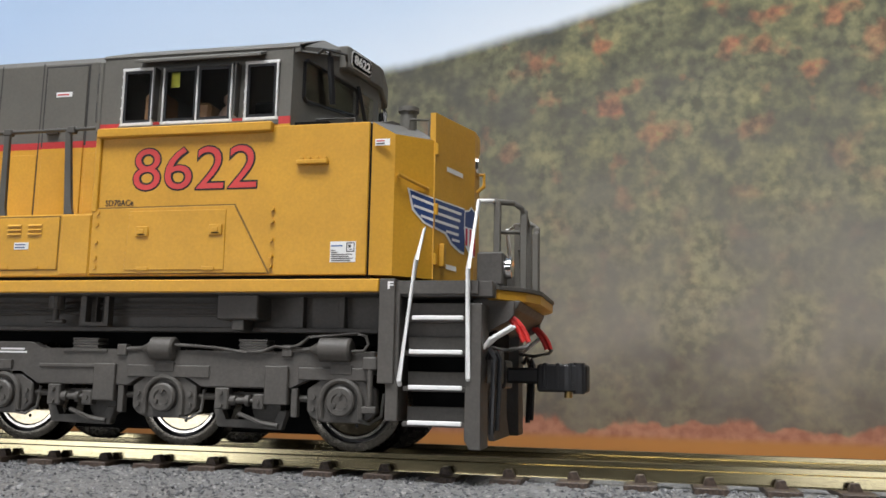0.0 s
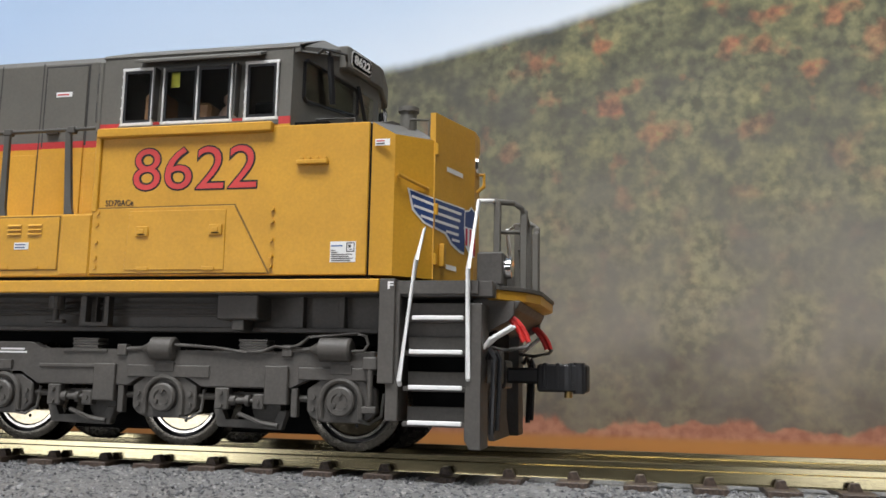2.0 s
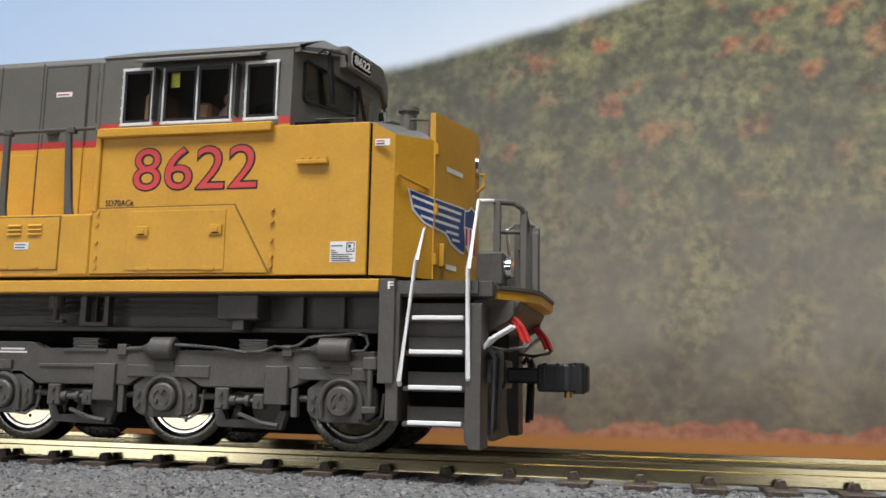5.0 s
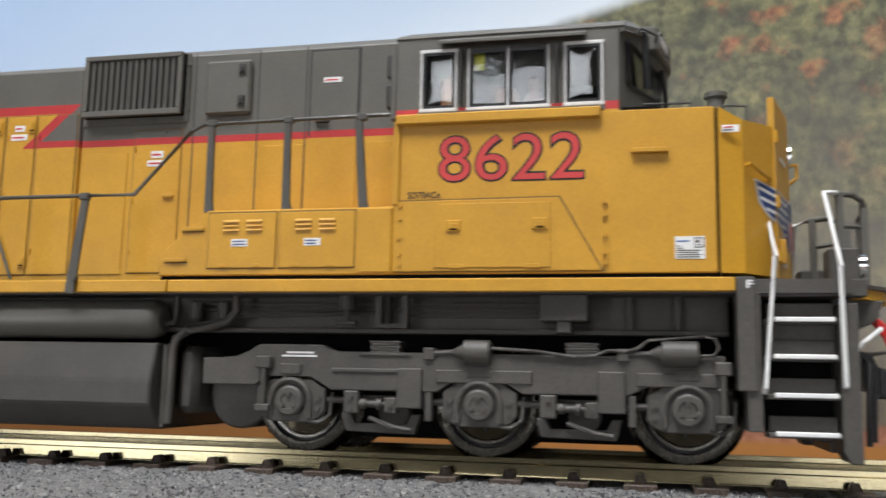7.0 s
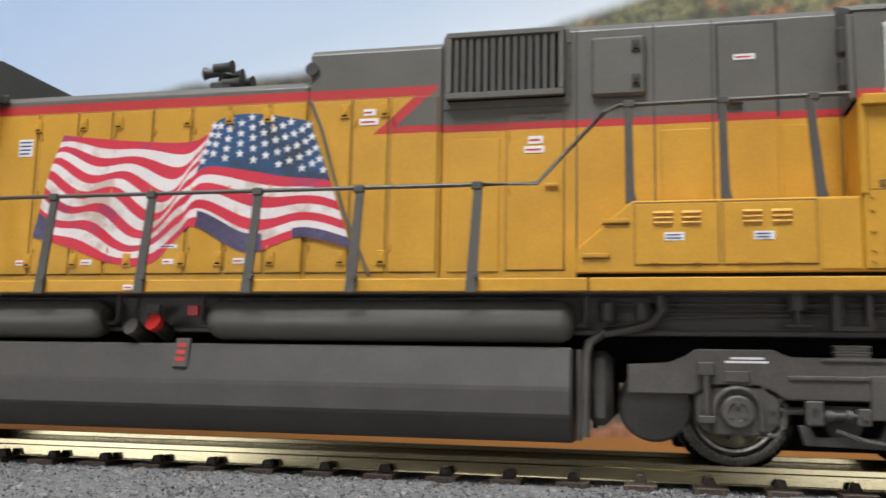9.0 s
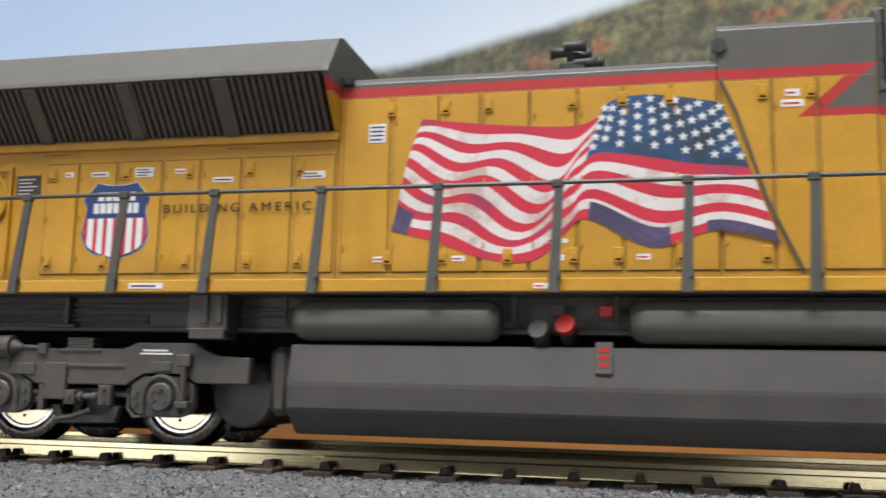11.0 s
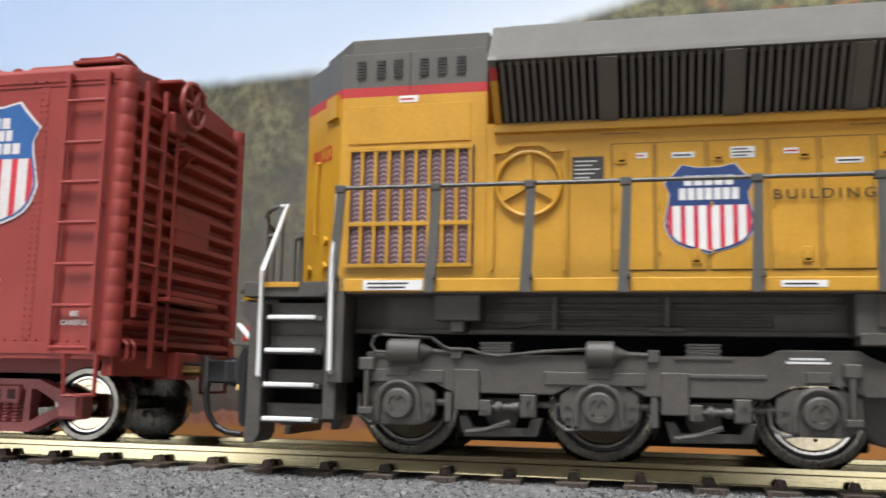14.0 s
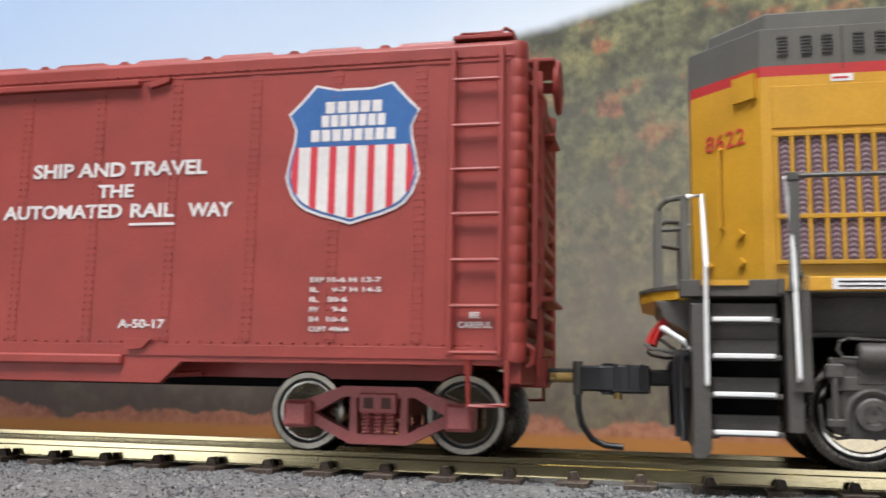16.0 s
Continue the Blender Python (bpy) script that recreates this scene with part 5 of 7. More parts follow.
for z, a, rise in ((30.0, -14.85, 0.65), (29.05, -14.6, 0.5), (28.1, -13.8, 0.35)):
    wing(0.15, M_WHITE, [(a, z + rise + 0.17), (-12.38, z + 0.17), (-12.38, z - 0.17), (a, z + rise - 0.17)], w, "feather")
wing(0.16, M_WHITE, [(-4.8, 30.7), (-3.7, 30.9), (-2.9, 31.5), (-1.85, 31.0), (-1.85, 24.9), (-3.0, 24.8), (-4.4, 26.0), (-4.9, 28.2)], w, "shield")
wing(0.18, M_BLUE, [(-4.6, 30.5), (-3.6, 30.7), (-2.85, 31.2), (-1.85, 30.75), (-1.85, 28.6), (-4.7, 28.6)], w, "shield_top")
for y, z in ((-4.5, 26.2), (-3.4, 25.2), (-2.3, 25.1)):
    wing(0.2, M_FLAGRED, [(y, 28.4), (y + 0.55, 28.4), (y + 0.55, z - 0.1), (y, z)], w, "stripe")
for z, a, b in ((23.1, -9.4, -6.7), (35.4, -9.6, -5.3)):
    wing(0.1, M_WHITE, [(a, z), (b, z), (b, z - 0.6), (a, z - 0.6)], loco, "placard", "small white notice")
placard(-31.6, -29.8, 36.3, 37.1, -17.56, loco, 2, red=True)
for z in (37.0, 23.4, 29.5):
    p = on_nose(-12.2, z, 0.1)
    mk("hinge", rod(p - Vector((0, 0, 0.7)), p + Vector((0, 0, 0.7)), 0.32, 8), M_YELLOW, loco)
p = on_nose(-10.6, 24.0, 0.1)
mk("door_latch", box(p.x - 0.2, p.x + 0.5, p.y - 0.6, p.y + 0.6, 22.6, 25.4, 0.1), M_YELLOW, loco)
mk("nose_grab", tube([(-29.0, -16.4, 32.8), (-28.6, -17.2, 32.8), (-27.2, -15.0, 32.2), (-26.3, -13.6, 31.9), (-26.2, -12.9, 31.9)], 0.22), M_YELLOW, loco)
mk("nose_grab", tube([(-22.6, -0.8, 36.2), (-21.5, -0.8, 36.2), (-21.5, -0.8, 34.6), (-22.5, -0.8, 33.8)], 0.25), M_YELLOW, loco)
hl = mk("headlight", lathe([(0, 1.6), (0.4, 1.6), (0.4, 1.2), (0.1, 0.1)], (-22.6, 0.0, 37.4), "x", 20), M_LENS, loco, "round nose headlight")
stack = mk("sand_filler", lathe([(40.2, 1.1), (44.2, 1.1), (44.2, 1.4), (44.8, 1.4), (44.8, 0.2)], (-31.2, -4.4, 0), "z", 20), M_GREY, loco, "round grey sand filler cap", True)
mk("grab", tube([(-30.6, -6.6, 40.4), (-30.4, -6.6, 42.6), (-27.8, -6.6, 42.4), (-27.8, -6.6, 39.4)], 0.2), M_GREY, loco)
mk("grab", tube([(-39.8, -15.9, 39.2), (-39.8, -15.9, 40.3), (-34.8, -15.9, 40.3), (-34.8, -15.9, 39.2)], 0.2), M_SLAT, loco)
mk("nose_top", prism([(-17.0, 39.2), (-9, 41.8), (0, 43.2), (9, 41.8), (17.0, 39.2)], -42.5, -32.0, "x"), M_GREY, loco, "grey nose top")

# cab shell with real window openings
CAB_X0, CAB_X1 = -68.6, -42.6
WIN = [(-65.7, -61.25), (-60.05, -50.4), (-48.75, -44.3)]
WZ0, WZ1 = 40.25, 47.6


def side_y(z):
    return 17.5 - max(0.0, z - 39.3) * 0.03


def quad_wall(x0, x1, z0, z1, s, mat, name, t=0.8):
    bm = bmesh.new()
    co = [(x, s * (side_y(z) - d), z) for d in (0, t) for x, z in ((x0, z0), (x1, z0), (x1, z1), (x0, z1))]
    vs = [bm.verts.new(c) for c in co]
    for f in ((0, 1, 2, 3), (7, 6, 5, 4), (0, 4, 5, 1), (1, 5, 6, 2), (2, 6, 7, 3), (3, 7, 4, 0)):
        bm.faces.new([vs[i] for i in f])
    return mk(name, bm, mat, loco)


for s in (-1, 1):
    quad_wall(CAB_X0, CAB_X1, 39.3, WZ0, s, M_LIVERY, "cab_wall")
    quad_wall(CAB_X0, CAB_X1, WZ1, 49.4, s, M_LIVERY, "cab_wall")
    xs = [CAB_X0] + [e for w in WIN for e in w] + [CAB_X1]
    for a, b in zip(xs[::2], xs[1::2]):
        quad_wall(a, b, WZ0, WZ1, s, M_LIVERY, "cab_pillar")
    for wi, (a, b) in enumerate(WIN):
        y = s * 17.32
        fw = 0.27 if wi != 1 else 0.24
        win = mk("cab_window", box(a - 0.1, b + 0.1, min(y, y + s * 0.3), max(y, y + s * 0.3), WZ0 - 0.15, WZ0 + fw, 0.06), M_CHROME, loco, "bright-framed cab window")
        mk("frame_bar", box(a - 0.1, b + 0.1, min(y, y + s * 0.3), max(y, y + s * 0.3), WZ1 - fw, WZ1 + 0.15, 0.06), M_CHROME if wi != 1 else M_SLAT, win)
        bars = [a + 0.15, b - 0.15] + ([(a + b) / 2] if wi == 1 else [])
        for x in bars:
            mk("frame_bar", box(x - fw / 2, x + fw / 2, min(y, y + s * 0.34), max(y, y + s * 0.34), WZ0, WZ1, 0.06), M_CHROME, win)
        # black rubber seals inside the bright frame
        ends = [a + 0.3] + ([(a + b) / 2 - 0.12, (a + b) / 2 + 0.12] if wi == 1 else []) + [b - 0.3]
        for p, q in zip(ends[::2], ends[1::2]):
            bm = bmesh.new()
            for u0, u1, v0, v1 in ((p, q, WZ0 + 0.2, WZ0 + 0.62), (p, q, WZ1 - 0.6, WZ1 - 0.2), (p, p + 0.32, WZ0 + 0.6, WZ1 - 0.6), (q - 0.32, q, WZ0 + 0.6, WZ1 - 0.6)):
                box(u0, u1, min(y, y + s * 0.22), max(y, y + s * 0.22), v0, v1, bm=bm)
            mk("seal", bm, M_BLACK, win)
        # the outer panes bulge a little, the middle ones are flat
        bm = bmesh.new()
        nu, nv = (14, 18) if wi != 1 else (1, 1)
        grid = []
        for i in range(nu + 1):
            for k in range(nv + 1):
                u, v = 2 * i / nu - 1, 2 * k / nv - 1
                x, z = (a + b) / 2 + u * ((b - a) / 2 - 0.2), (WZ0 + WZ1) / 2 + v * ((WZ1 - WZ0) / 2 - 0.2)
                d = 17.16 + ((0.05 * (1 - u * u) * (1 - v ** 4) + (z - 43.9) * 0.024) if wi != 1 else 0.0)
                grid.append(bm.verts.new((x, s * d, z)))
        for i in range(nu):
            for k in range(nv):
                n0 = i * (nv + 1) + k
                bm.faces.new((grid[n0], grid[n0 + nv + 1], grid[n0 + nv + 2], grid[n0 + 1]))
        r = bmesh.ops.extrude_face_region(bm, geom=list(bm.faces))
        bmesh.ops.translate(bm, vec=(0, -s * 0.12, 0), verts=[v for v in r["geom"] if isinstance(v, bmesh.types.BMVert)])
        pn = mk("pane", bm, M_GLASS, win, "", True)
        pn.visible_shadow = False
        if wi != 1:
            for k in range(5):
                for x in (a + 0.1, b - 0.1):
                    z = WZ0 + 0.8 + 1.4 * k
                    mk("bolt", rod((x, y + s * 0.28, z), (x, y + s * 0.42, z), 0.14, 6), M_CHROME, win)
    for x, d in ((-60.7, -1), (-49.6, 1)):
        mk("wind_deflector", box(x - 0.12, x + 0.12, min(s * 17.3, s * 18.6), max(s * 17.3, s * 18.6), 40.6, 47.4, 0.05), M_SLAT, loco, "small folding wind deflector")
    mk("sunshade", prism([(s * 17.0, 48.9), (s * 18.9, 47.9), (s * 18.9, 48.3), (s * 17.0, 49.2)], -63.4, -46.2, "x", 0.06), M_GREY, loco, "grey sunshade over the cab windows")
    mk("armrest", box(-68.4, -44.6, min(s * 17.4, s * 18.4), max(s * 17.4, s * 18.4), 38.5, 39.72, 0.15), M_YELLOW, loco, "yellow ledge under the cab windows")
    mk("window_sill", box(-66.0, -44.1, min(s * 17.3, s * 17.62), max(s * 17.3, s * 17.62), 39.5, 40.12, 0.06), M_GREY, loco)
    mk("cab_edge", box(-68.7, -67.9, min(s * 17.4, s * 17.95), max(s * 17.4, s * 17.95), 29.0, 39.0, 0.12), M_YELLOW, loco)
mk("cab_floor", box(CAB_X0, -38, -16.6, 16.6, 39.3, 39.9), M_DARK, loco)
roof = [(-17.4, 49.3), (-17.2, 49.7), (-9.4, 53.1), (-8.8, 53.3), (8.8, 53.3), (9.4, 53.1), (17.2, 49.7), (17.4, 49.3)]
mk("cab_roof", prism(roof, CAB_X0 - 0.3, -41.8, "x", 0.1), M_GREY, loco, "grey cab roof with sloping sides")
mk("cab_rear_wall", prism([(-16.6, 39.3), (-16.6, 49.4), (-12.4, 51.8), (12.4, 51.8), (16.6, 49.4), (16.6, 39.3)], CAB_X0, CAB_X0 + 0.8, "x"), M_GREY, loco)
mk("cab_corner", box(-69.4, -68.6, -17.4, -16.4, 39.4, 49.0, 0.2), M_GREY, loco)
for z in (44.8, 41.0):
    mk("corner_lamp", box(-70.2, -68.9, -16.6, -15.2, z, z + 3.2, 0.3), M_SLAT, loco)

# windshield: two angled facets with openings, glass and wipers
A, B, C2 = Vector((-42.6, -17.3, 0)), Vector((-38.0, -5.2, 0)), Vector((-36.9, 0, 0))


def facet(p, q, f0, f1, z0, z1, mat, name, t=0.7):
    d = (q - p)
    n = Vector((d.y, -d.x, 0)).normalized()
    if n.x < 0:
        n = -n
    z0, z1 = (z if isinstance(z, tuple) else (z, z) for z in (z0, z1))
    co = [p + d * f - n * k + Vector((0, 0, z)) for k in (0, t) for f, z in ((f0, z0[0]), (f1, z0[1]), (f1, z1[1]), (f0, z1[0]))]
    bm = bmesh.new()
    vs = [bm.verts.new(c) for c in co]
    for f in ((0, 1, 2, 3), (7, 6, 5, 4), (0, 4, 5, 1), (1, 5, 6, 2), (2, 6, 7, 3), (3, 7, 4, 0)):
        bm.faces.new([vs[i] for i in f])
    return mk(name, bm, mat, loco)


def GL(f):
    """Lower edge of the windshield opening along its facet."""
    return 42.9 + 0.7 * f


def GH(f):
    """Upper edge of the windshield opening along its facet."""
    return 48.65 - 1.45 * f


for sy in (1, -1):
    P, Q, R = (Vector((v.x, v.y * sy, 0)) for v in (A, B, C2))
    facet(P, Q, 0, 1, 39.3, (GL(0), GL(1)), M_GREY, "windshield_wall")
    facet(P, Q, 0, 1, (GH(0), GH(1)), (49.5, 52.2), M_GREY, "windshield_wall")
    facet(P, Q, 0, 0.16, (GL(0), GL(0.16)), (GH(0), GH(0.16)), M_GREY, "windshield_post")
    facet(P, Q, 0.97, 1, (GL(0.97), GL(1)), (GH(0.97), GH(1)), M_GREY, "windshield_post")
    facet(Q, R, 0, 1, 39.3, GL(1), M_GREY, "windshield_wall")
    facet(Q, R, 0, 1, GH(1), 51.8, M_GREY, "windshield_wall")
    facet(Q, R, 0.75, 1, GL(1), GH(1), M_GREY, "windshield_post")
    g = facet(P, Q, 0.16, 0.97, (GL(0.16), GL(0.97)), (GH(0.16), GH(0.97)), M_GLASS, "windshield", 0.12)
    g.visible_shadow = False
    g2 = facet(Q, R, 0.0, 0.75, GL(1), GH(1), M_GLASS, "windshield", 0.12)
    g2.visible_shadow = False
    d, n = Q - P, Vector(((Q - P).y, -(Q - P).x, 0)).normalized() * (1 if (Q - P).y * 1 > 0 else -1)
    loop = [P + d * f + n * 0.06 + Vector((0, 0, z)) for f, z in ((0.2, GL(0.2)), (0.94, GL(0.94)), (0.975, GL(1) + 0.4), (0.975, GH(1) - 0.4), (0.94, GH(0.94)), (0.2, GH(0.2)), (0.16, GH(0.16) - 0.5), (0.16, GL(0.16) + 0.5), (0.2, GL(0.2)))]
    mk("rubber_gasket", tube(loop, 0.28, 6), M_BLACK, loco, "black window gasket")
    w0 = P + d * 0.42 + n * 0.7
    wp = mk("wiper", tube([w0 + Vector((0, 0, 50.3)), w0 + n * 0.4 + Vector((0, 0, 50.0)), w0 + d * 0.07 + n * 0.2 + Vector((0, 0, 46.5))], 0.22, 6), M_BLACK, loco, "black windshield wiper")
    mk("blade", rod(w0 + d * 0.02 + n * 0.3 + Vector((0, 0, 49.6)), w0 + d * 0.1 + n * 0.1 + Vector((0, 0, 43.6)), 0.45, 6), M_BLACK, wp)
    w1 = P + d * 0.93 + n * 0.6
    mk("wiper", rod(w1 + Vector((0, 0, 47.6)), w1 + d * 0.14 + Vector((0, 0, 42.8)), 0.3, 6), M_BLACK, loco, "black windshield wiper")
bm = bmesh.new()
back_row = [(-41.8, -17.2, 49.7), (-41.8, -9.2, 53.2), (-41.8, 0, 53.3), (-41.8, 9.2, 53.2), (-41.8, 17.2, 49.7)]
front_row = [(-42.4, -17.3, 49.5), (-39.0, -8.2, 52.0), (-37.2, 0, 52.4), (-39.0, 8.2, 52.0), (-42.4, 17.3, 49.5)]
rows4 = [[bm.verts.new(p) for p in r] for r in (back_row, front_row, [(x, y, z - 0.9) for x, y, z in front_row], [(x, y, z - 0.9) for x, y, z in back_row])]
for r, q in zip(rows4, rows4[1:] + rows4[:1]):
    for i in range(4):
        bm.faces.new((r[i], r[i + 1], q[i + 1], q[i]))
bm.faces.new([r[0] for r in rows4])
bm.faces.new([r[4] for r in rows4[::-1]])
mk("roof_brow", bm, M_GREY, loco, "grey brow over the windshield")
nb_plan = [(-41.0, -9.2), (-38.2, -9.2), (-36.4, -0.6), (-36.4, 0.6), (-38.2, 9.2), (-41.0, 9.2)]
nb = mk("number_box", prism(nb_plan, 49.1, 52.3, "z", 0.25), M_GREY, loco, "grey number box over the windshield")


def on_box(y, z, off):
    """A place on the near, angled front of the number box."""
    return Vector((-38.2 + 1.8 * (y + 9.2) / 8.6, y, z)) + Vector((0.979, -0.205, 0)) * off


for k, (grow, off, m_) in enumerate(((0.16, 0.07, M_WHITE), (0.0, 0.14, M_DARK))):
    ya, yb, za, zb = -8.4 - grow, -3.5 + grow, 49.75 - grow, 51.75 + grow
    ring = [(ya + 0.4, za), (yb - 0.4, za), (yb, za + 0.4), (yb, zb - 0.4), (yb - 0.4, zb), (ya + 0.4, zb), (ya, zb - 0.4), (ya, za + 0.4)]
    bm = bmesh.new()
    fr, bk = [bm.verts.new(on_box(y, z, off)) for y, z in ring], [bm.verts.new(on_box(y, z, -0.1)) for y, z in ring]
    bm.faces.new(fr), bm.faces.new(bk[::-1])
    for i in range(8):
        bm.faces.new((fr[i], fr[(i + 1) % 8], bk[(i + 1) % 8], bk[i]))
    mk("number_glass" if k else "number_rim", bm, m_, nb)
num = lettering("8622", -3.4, -0.4, 50.1, 51.45, 0, M_WHITE, nb, "box_number", 0.03, "white road number in the number box")
for v in num.data.vertices:
    p = on_box(-8.0 + (v.co.x / MM + OX[0] + 3.4) / 3.0 * 4.1, v.co.z / MM, 0.16 - v.co.y / MM)
    v.co = (p - Vector((OX[0], 0, 0))) * MM
mk("roof_grab", tube([(-40.8, -13.6, 49.6), (-40.0, -13.8, 50.2), (-38.3, -10.0, 50.7), (-38.4, -9.4, 50.0)], 0.18), M_SLAT, loco)
# cab interior: console, seats and two plain seated figures
mk("control_console", box(-49, -44.2, -14, -6, 39.9, 43.6, 0.3), M_DARK, loco, "dark control console")
mk("cab_seat", box(-63.6, -60.6, -15.8, -12.0, 39.9, 45.0, 0.4), M_TAN, loco, "tan cab seat")
mk("cab_seat", box(-57.2, -54.6, -15.0, -11.6, 39.9, 43.6, 0.4), M_TAN, loco, "dark tan cab seat")
fig = lathe([(39.9, 0.2), (40.0, 1.3), (42.0, 1.4), (43.0, 0.9), (43.3, 0.45), (43.7, 0.75), (44.5, 0.8), (45.0, 0.25)], (-52.6, -13.6, 0), "z", 18)
mk("seated_doll", fig, M_SKIN, loco, "small plain seated figure", True)
mk("yellow_notice", box(-59.4, -58.2, -16.6, -16.5, 45.2, 47.2, 0.02), M_LIME, loco, "bright yellow card inside the cab window")

# road number and panel work on the cab side
CY = -CAB_Y
ch = 5.35
for i, c in enumerate("8622"):
    x0 = -63.2 + 4.32 * i
    lettering(c, x0 - 0.18, x0 + 3.85, 31.5, 37.2, CY, M_INK, loco, "number_outline", 0.026, "black outline of the road number", 0.04)
    lettering(c, x0, x0 + 3.65, 31.7, 37.0, CY - 0.05, M_LETTER, loco, "road_number", -0.004, "large red road number", 0.04)
lettering("SD70ACe", -66.9, -63.0, 29.75, 30.55, CY, M_INK, loco, bold=0.01, label="small black model lettering")
pl = [(-68.5, 21.2), (-68.5, 29.4), (-49.3, 29.5), (-44.6, 21.2)]
mk("joint", prism([(-68.5, 21.1), (-68.5, 29.6), (-49.15, 29.7), (-44.3, 21.1)], CY, CY - 0.03), M_JOINT, loco)
pan = mk("side_panel", prism(pl, CY, CY - 0.22, "y", 0.06), M_YELLOW, loco, "raised yellow side panel with bolts")
dr = mk("panel_door", prism([(-63.6, 21.6), (-63.2, 29.0), (-50.2, 29.0), (-50.2, 21.6)], CY - 0.2, CY - 0.34, "y", 0.05), M_YELLOW, loco, "yellow equipment door with two latches")
for x, z in ((-61.3, 26.4), (-51.4, 26.5)):
    latch(x, z, CY - 0.34, dr, M_YELLOW, 1.7, 1.3)
for x in (-61.8, -53.0):
    mk("hinge", box(x, x + 1.6, CY - 0.5, CY - 0.34, 21.5, 22.0, 0.05), M_YELLOW, dr)
for z in (22.0, 23.2, 25.2, 27.4, 28.9):
    for x in (-67.7, -44.2):
        mk("bolt", rod((x, CY, z), (x, CY - 0.4, z), 0.27, 6), M_YELLOW, loco)
sg = mk("grab_ledge", box(-41.3, -37.3, CY - 0.7, CY, 34.2, 34.8, 0.12), M_YELLOW, loco, "small yellow step ledge")
for k in range(4):
    mk("cleat", box(-40.9 + k, -40.5 + k, CY - 0.6, CY, 34.8, 35.1, 0.04), M_YELLOW, sg)
nt_ = mk("builder_notice", box(-36.75, -33.6, CY - 0.06, CY, 22.4, 24.85), M_WHITE, loco, "white maker's notice with fine print")
mk("heading", box(-36.6, -35.2, CY - 0.09, CY - 0.06, 24.25, 24.4), M_SKYBLUE, nt_)
for k, w in enumerate((0.5, 0.75, 2.6, 2.2, 2.7, 2.4)):
    z = 23.75 - 0.24 * k
    mk("fine_print", box(-36.6, -36.6 + w, CY - 0.09, CY - 0.06, z, z + 0.09), M_INK, nt_)
for x0, x1, z0, z1 in ((-34.75, -33.75, 24.6, 24.7), (-34.75, -33.75, 23.6, 23.7), (-34.75, -34.65, 23.7, 24.6), (-33.85, -33.75, 23.7, 24.6), (-34.5, -34.2, 24.1, 24.45), (-34.4, -34.0, 23.85, 23.95)):
    mk("mark", box(x0, x1, CY - 0.09, CY - 0.06, z0, z1), M_INK, nt_)

# ---- handrails ----
POSTS_LOW = [-109.8, -124.05, -137.05, -151.3, -165.2, -179.6, -193.5, -205.9, -219.8, -230.5, -241.5, -253.2]
POSTS_HIGH = [-92.5, -82.35, -72.95]
for s in (-1, 1):
    for x in POSTS_LOW:
        bm = bmesh.new()
        q = [(x + dx + k * 0.25, s * y, z) for z, y, w, k in ((18.75, 18.5, 0.62, -1), (31.0, 17.3, 0.5, 1)) for dx in (-w, w) for y in (y - 0.35, y)]
        vs = [bm.verts.new(c) for c in q]
        for f in ((0, 1, 3, 2), (4, 6, 7, 5), (0, 4, 5, 1), (2, 3, 7, 6), (0, 2, 6, 4), (1, 5, 7, 3)):
            bm.faces.new([vs[i] for i in f])
        po = mk("handrail_post", bm, M_POST, loco, "grey tapered handrail post")
        mk("rail_clamp", box(x - 0.55, x + 0.75, s * 17.05 - 0.42, s * 17.05 + 0.42, 30.75, 31.7, 0.12), M_POST, po)
        mk("foot_bolt", box(x + 0.1, x + 0.6, min(s * 17.9, s * 18.6), max(s * 17.9, s * 18.6), 20.3, 20.9, 0.08), M_POST, po)
    for x in POSTS_HIGH:
        k = 0.35 if x > -75 else 0.0
        bm = prism([(x - 0.4 + k, 28.7), (x - 0.45 - k, 39.9), (x + 0.4 - k, 39.9), (x + 0.5 + k, 30.0), (x + 0.85 + k, 29.0), (x + 0.85 + k, 28.7)], s * 16.9, s * 17.4, "y", 0.08)
        po = mk("handrail_post", bm, M_POST, loco, "grey tapered handrail post")
        mk("rail_clamp", box(x - 0.55, x + 0.65, s * 17.05 - 0.42, s * 17.05 + 0.42, 39.6, 40.5, 0.12), M_POST, po)
    line = [(x, s * 17.05, 31.35) for x in POSTS_LOW[::-1]] + [(-102.8, s * 17.05, 31.3), (-95.2, s * 17.05, 39.3), (-93.6, s * 17.05, 40.0), (-68.9, s * 17.05, 40.2)]
    mk("handrail", tube(line, 0.26, 8), M_POST, loco, "thin grey handrail along the walkway", True)


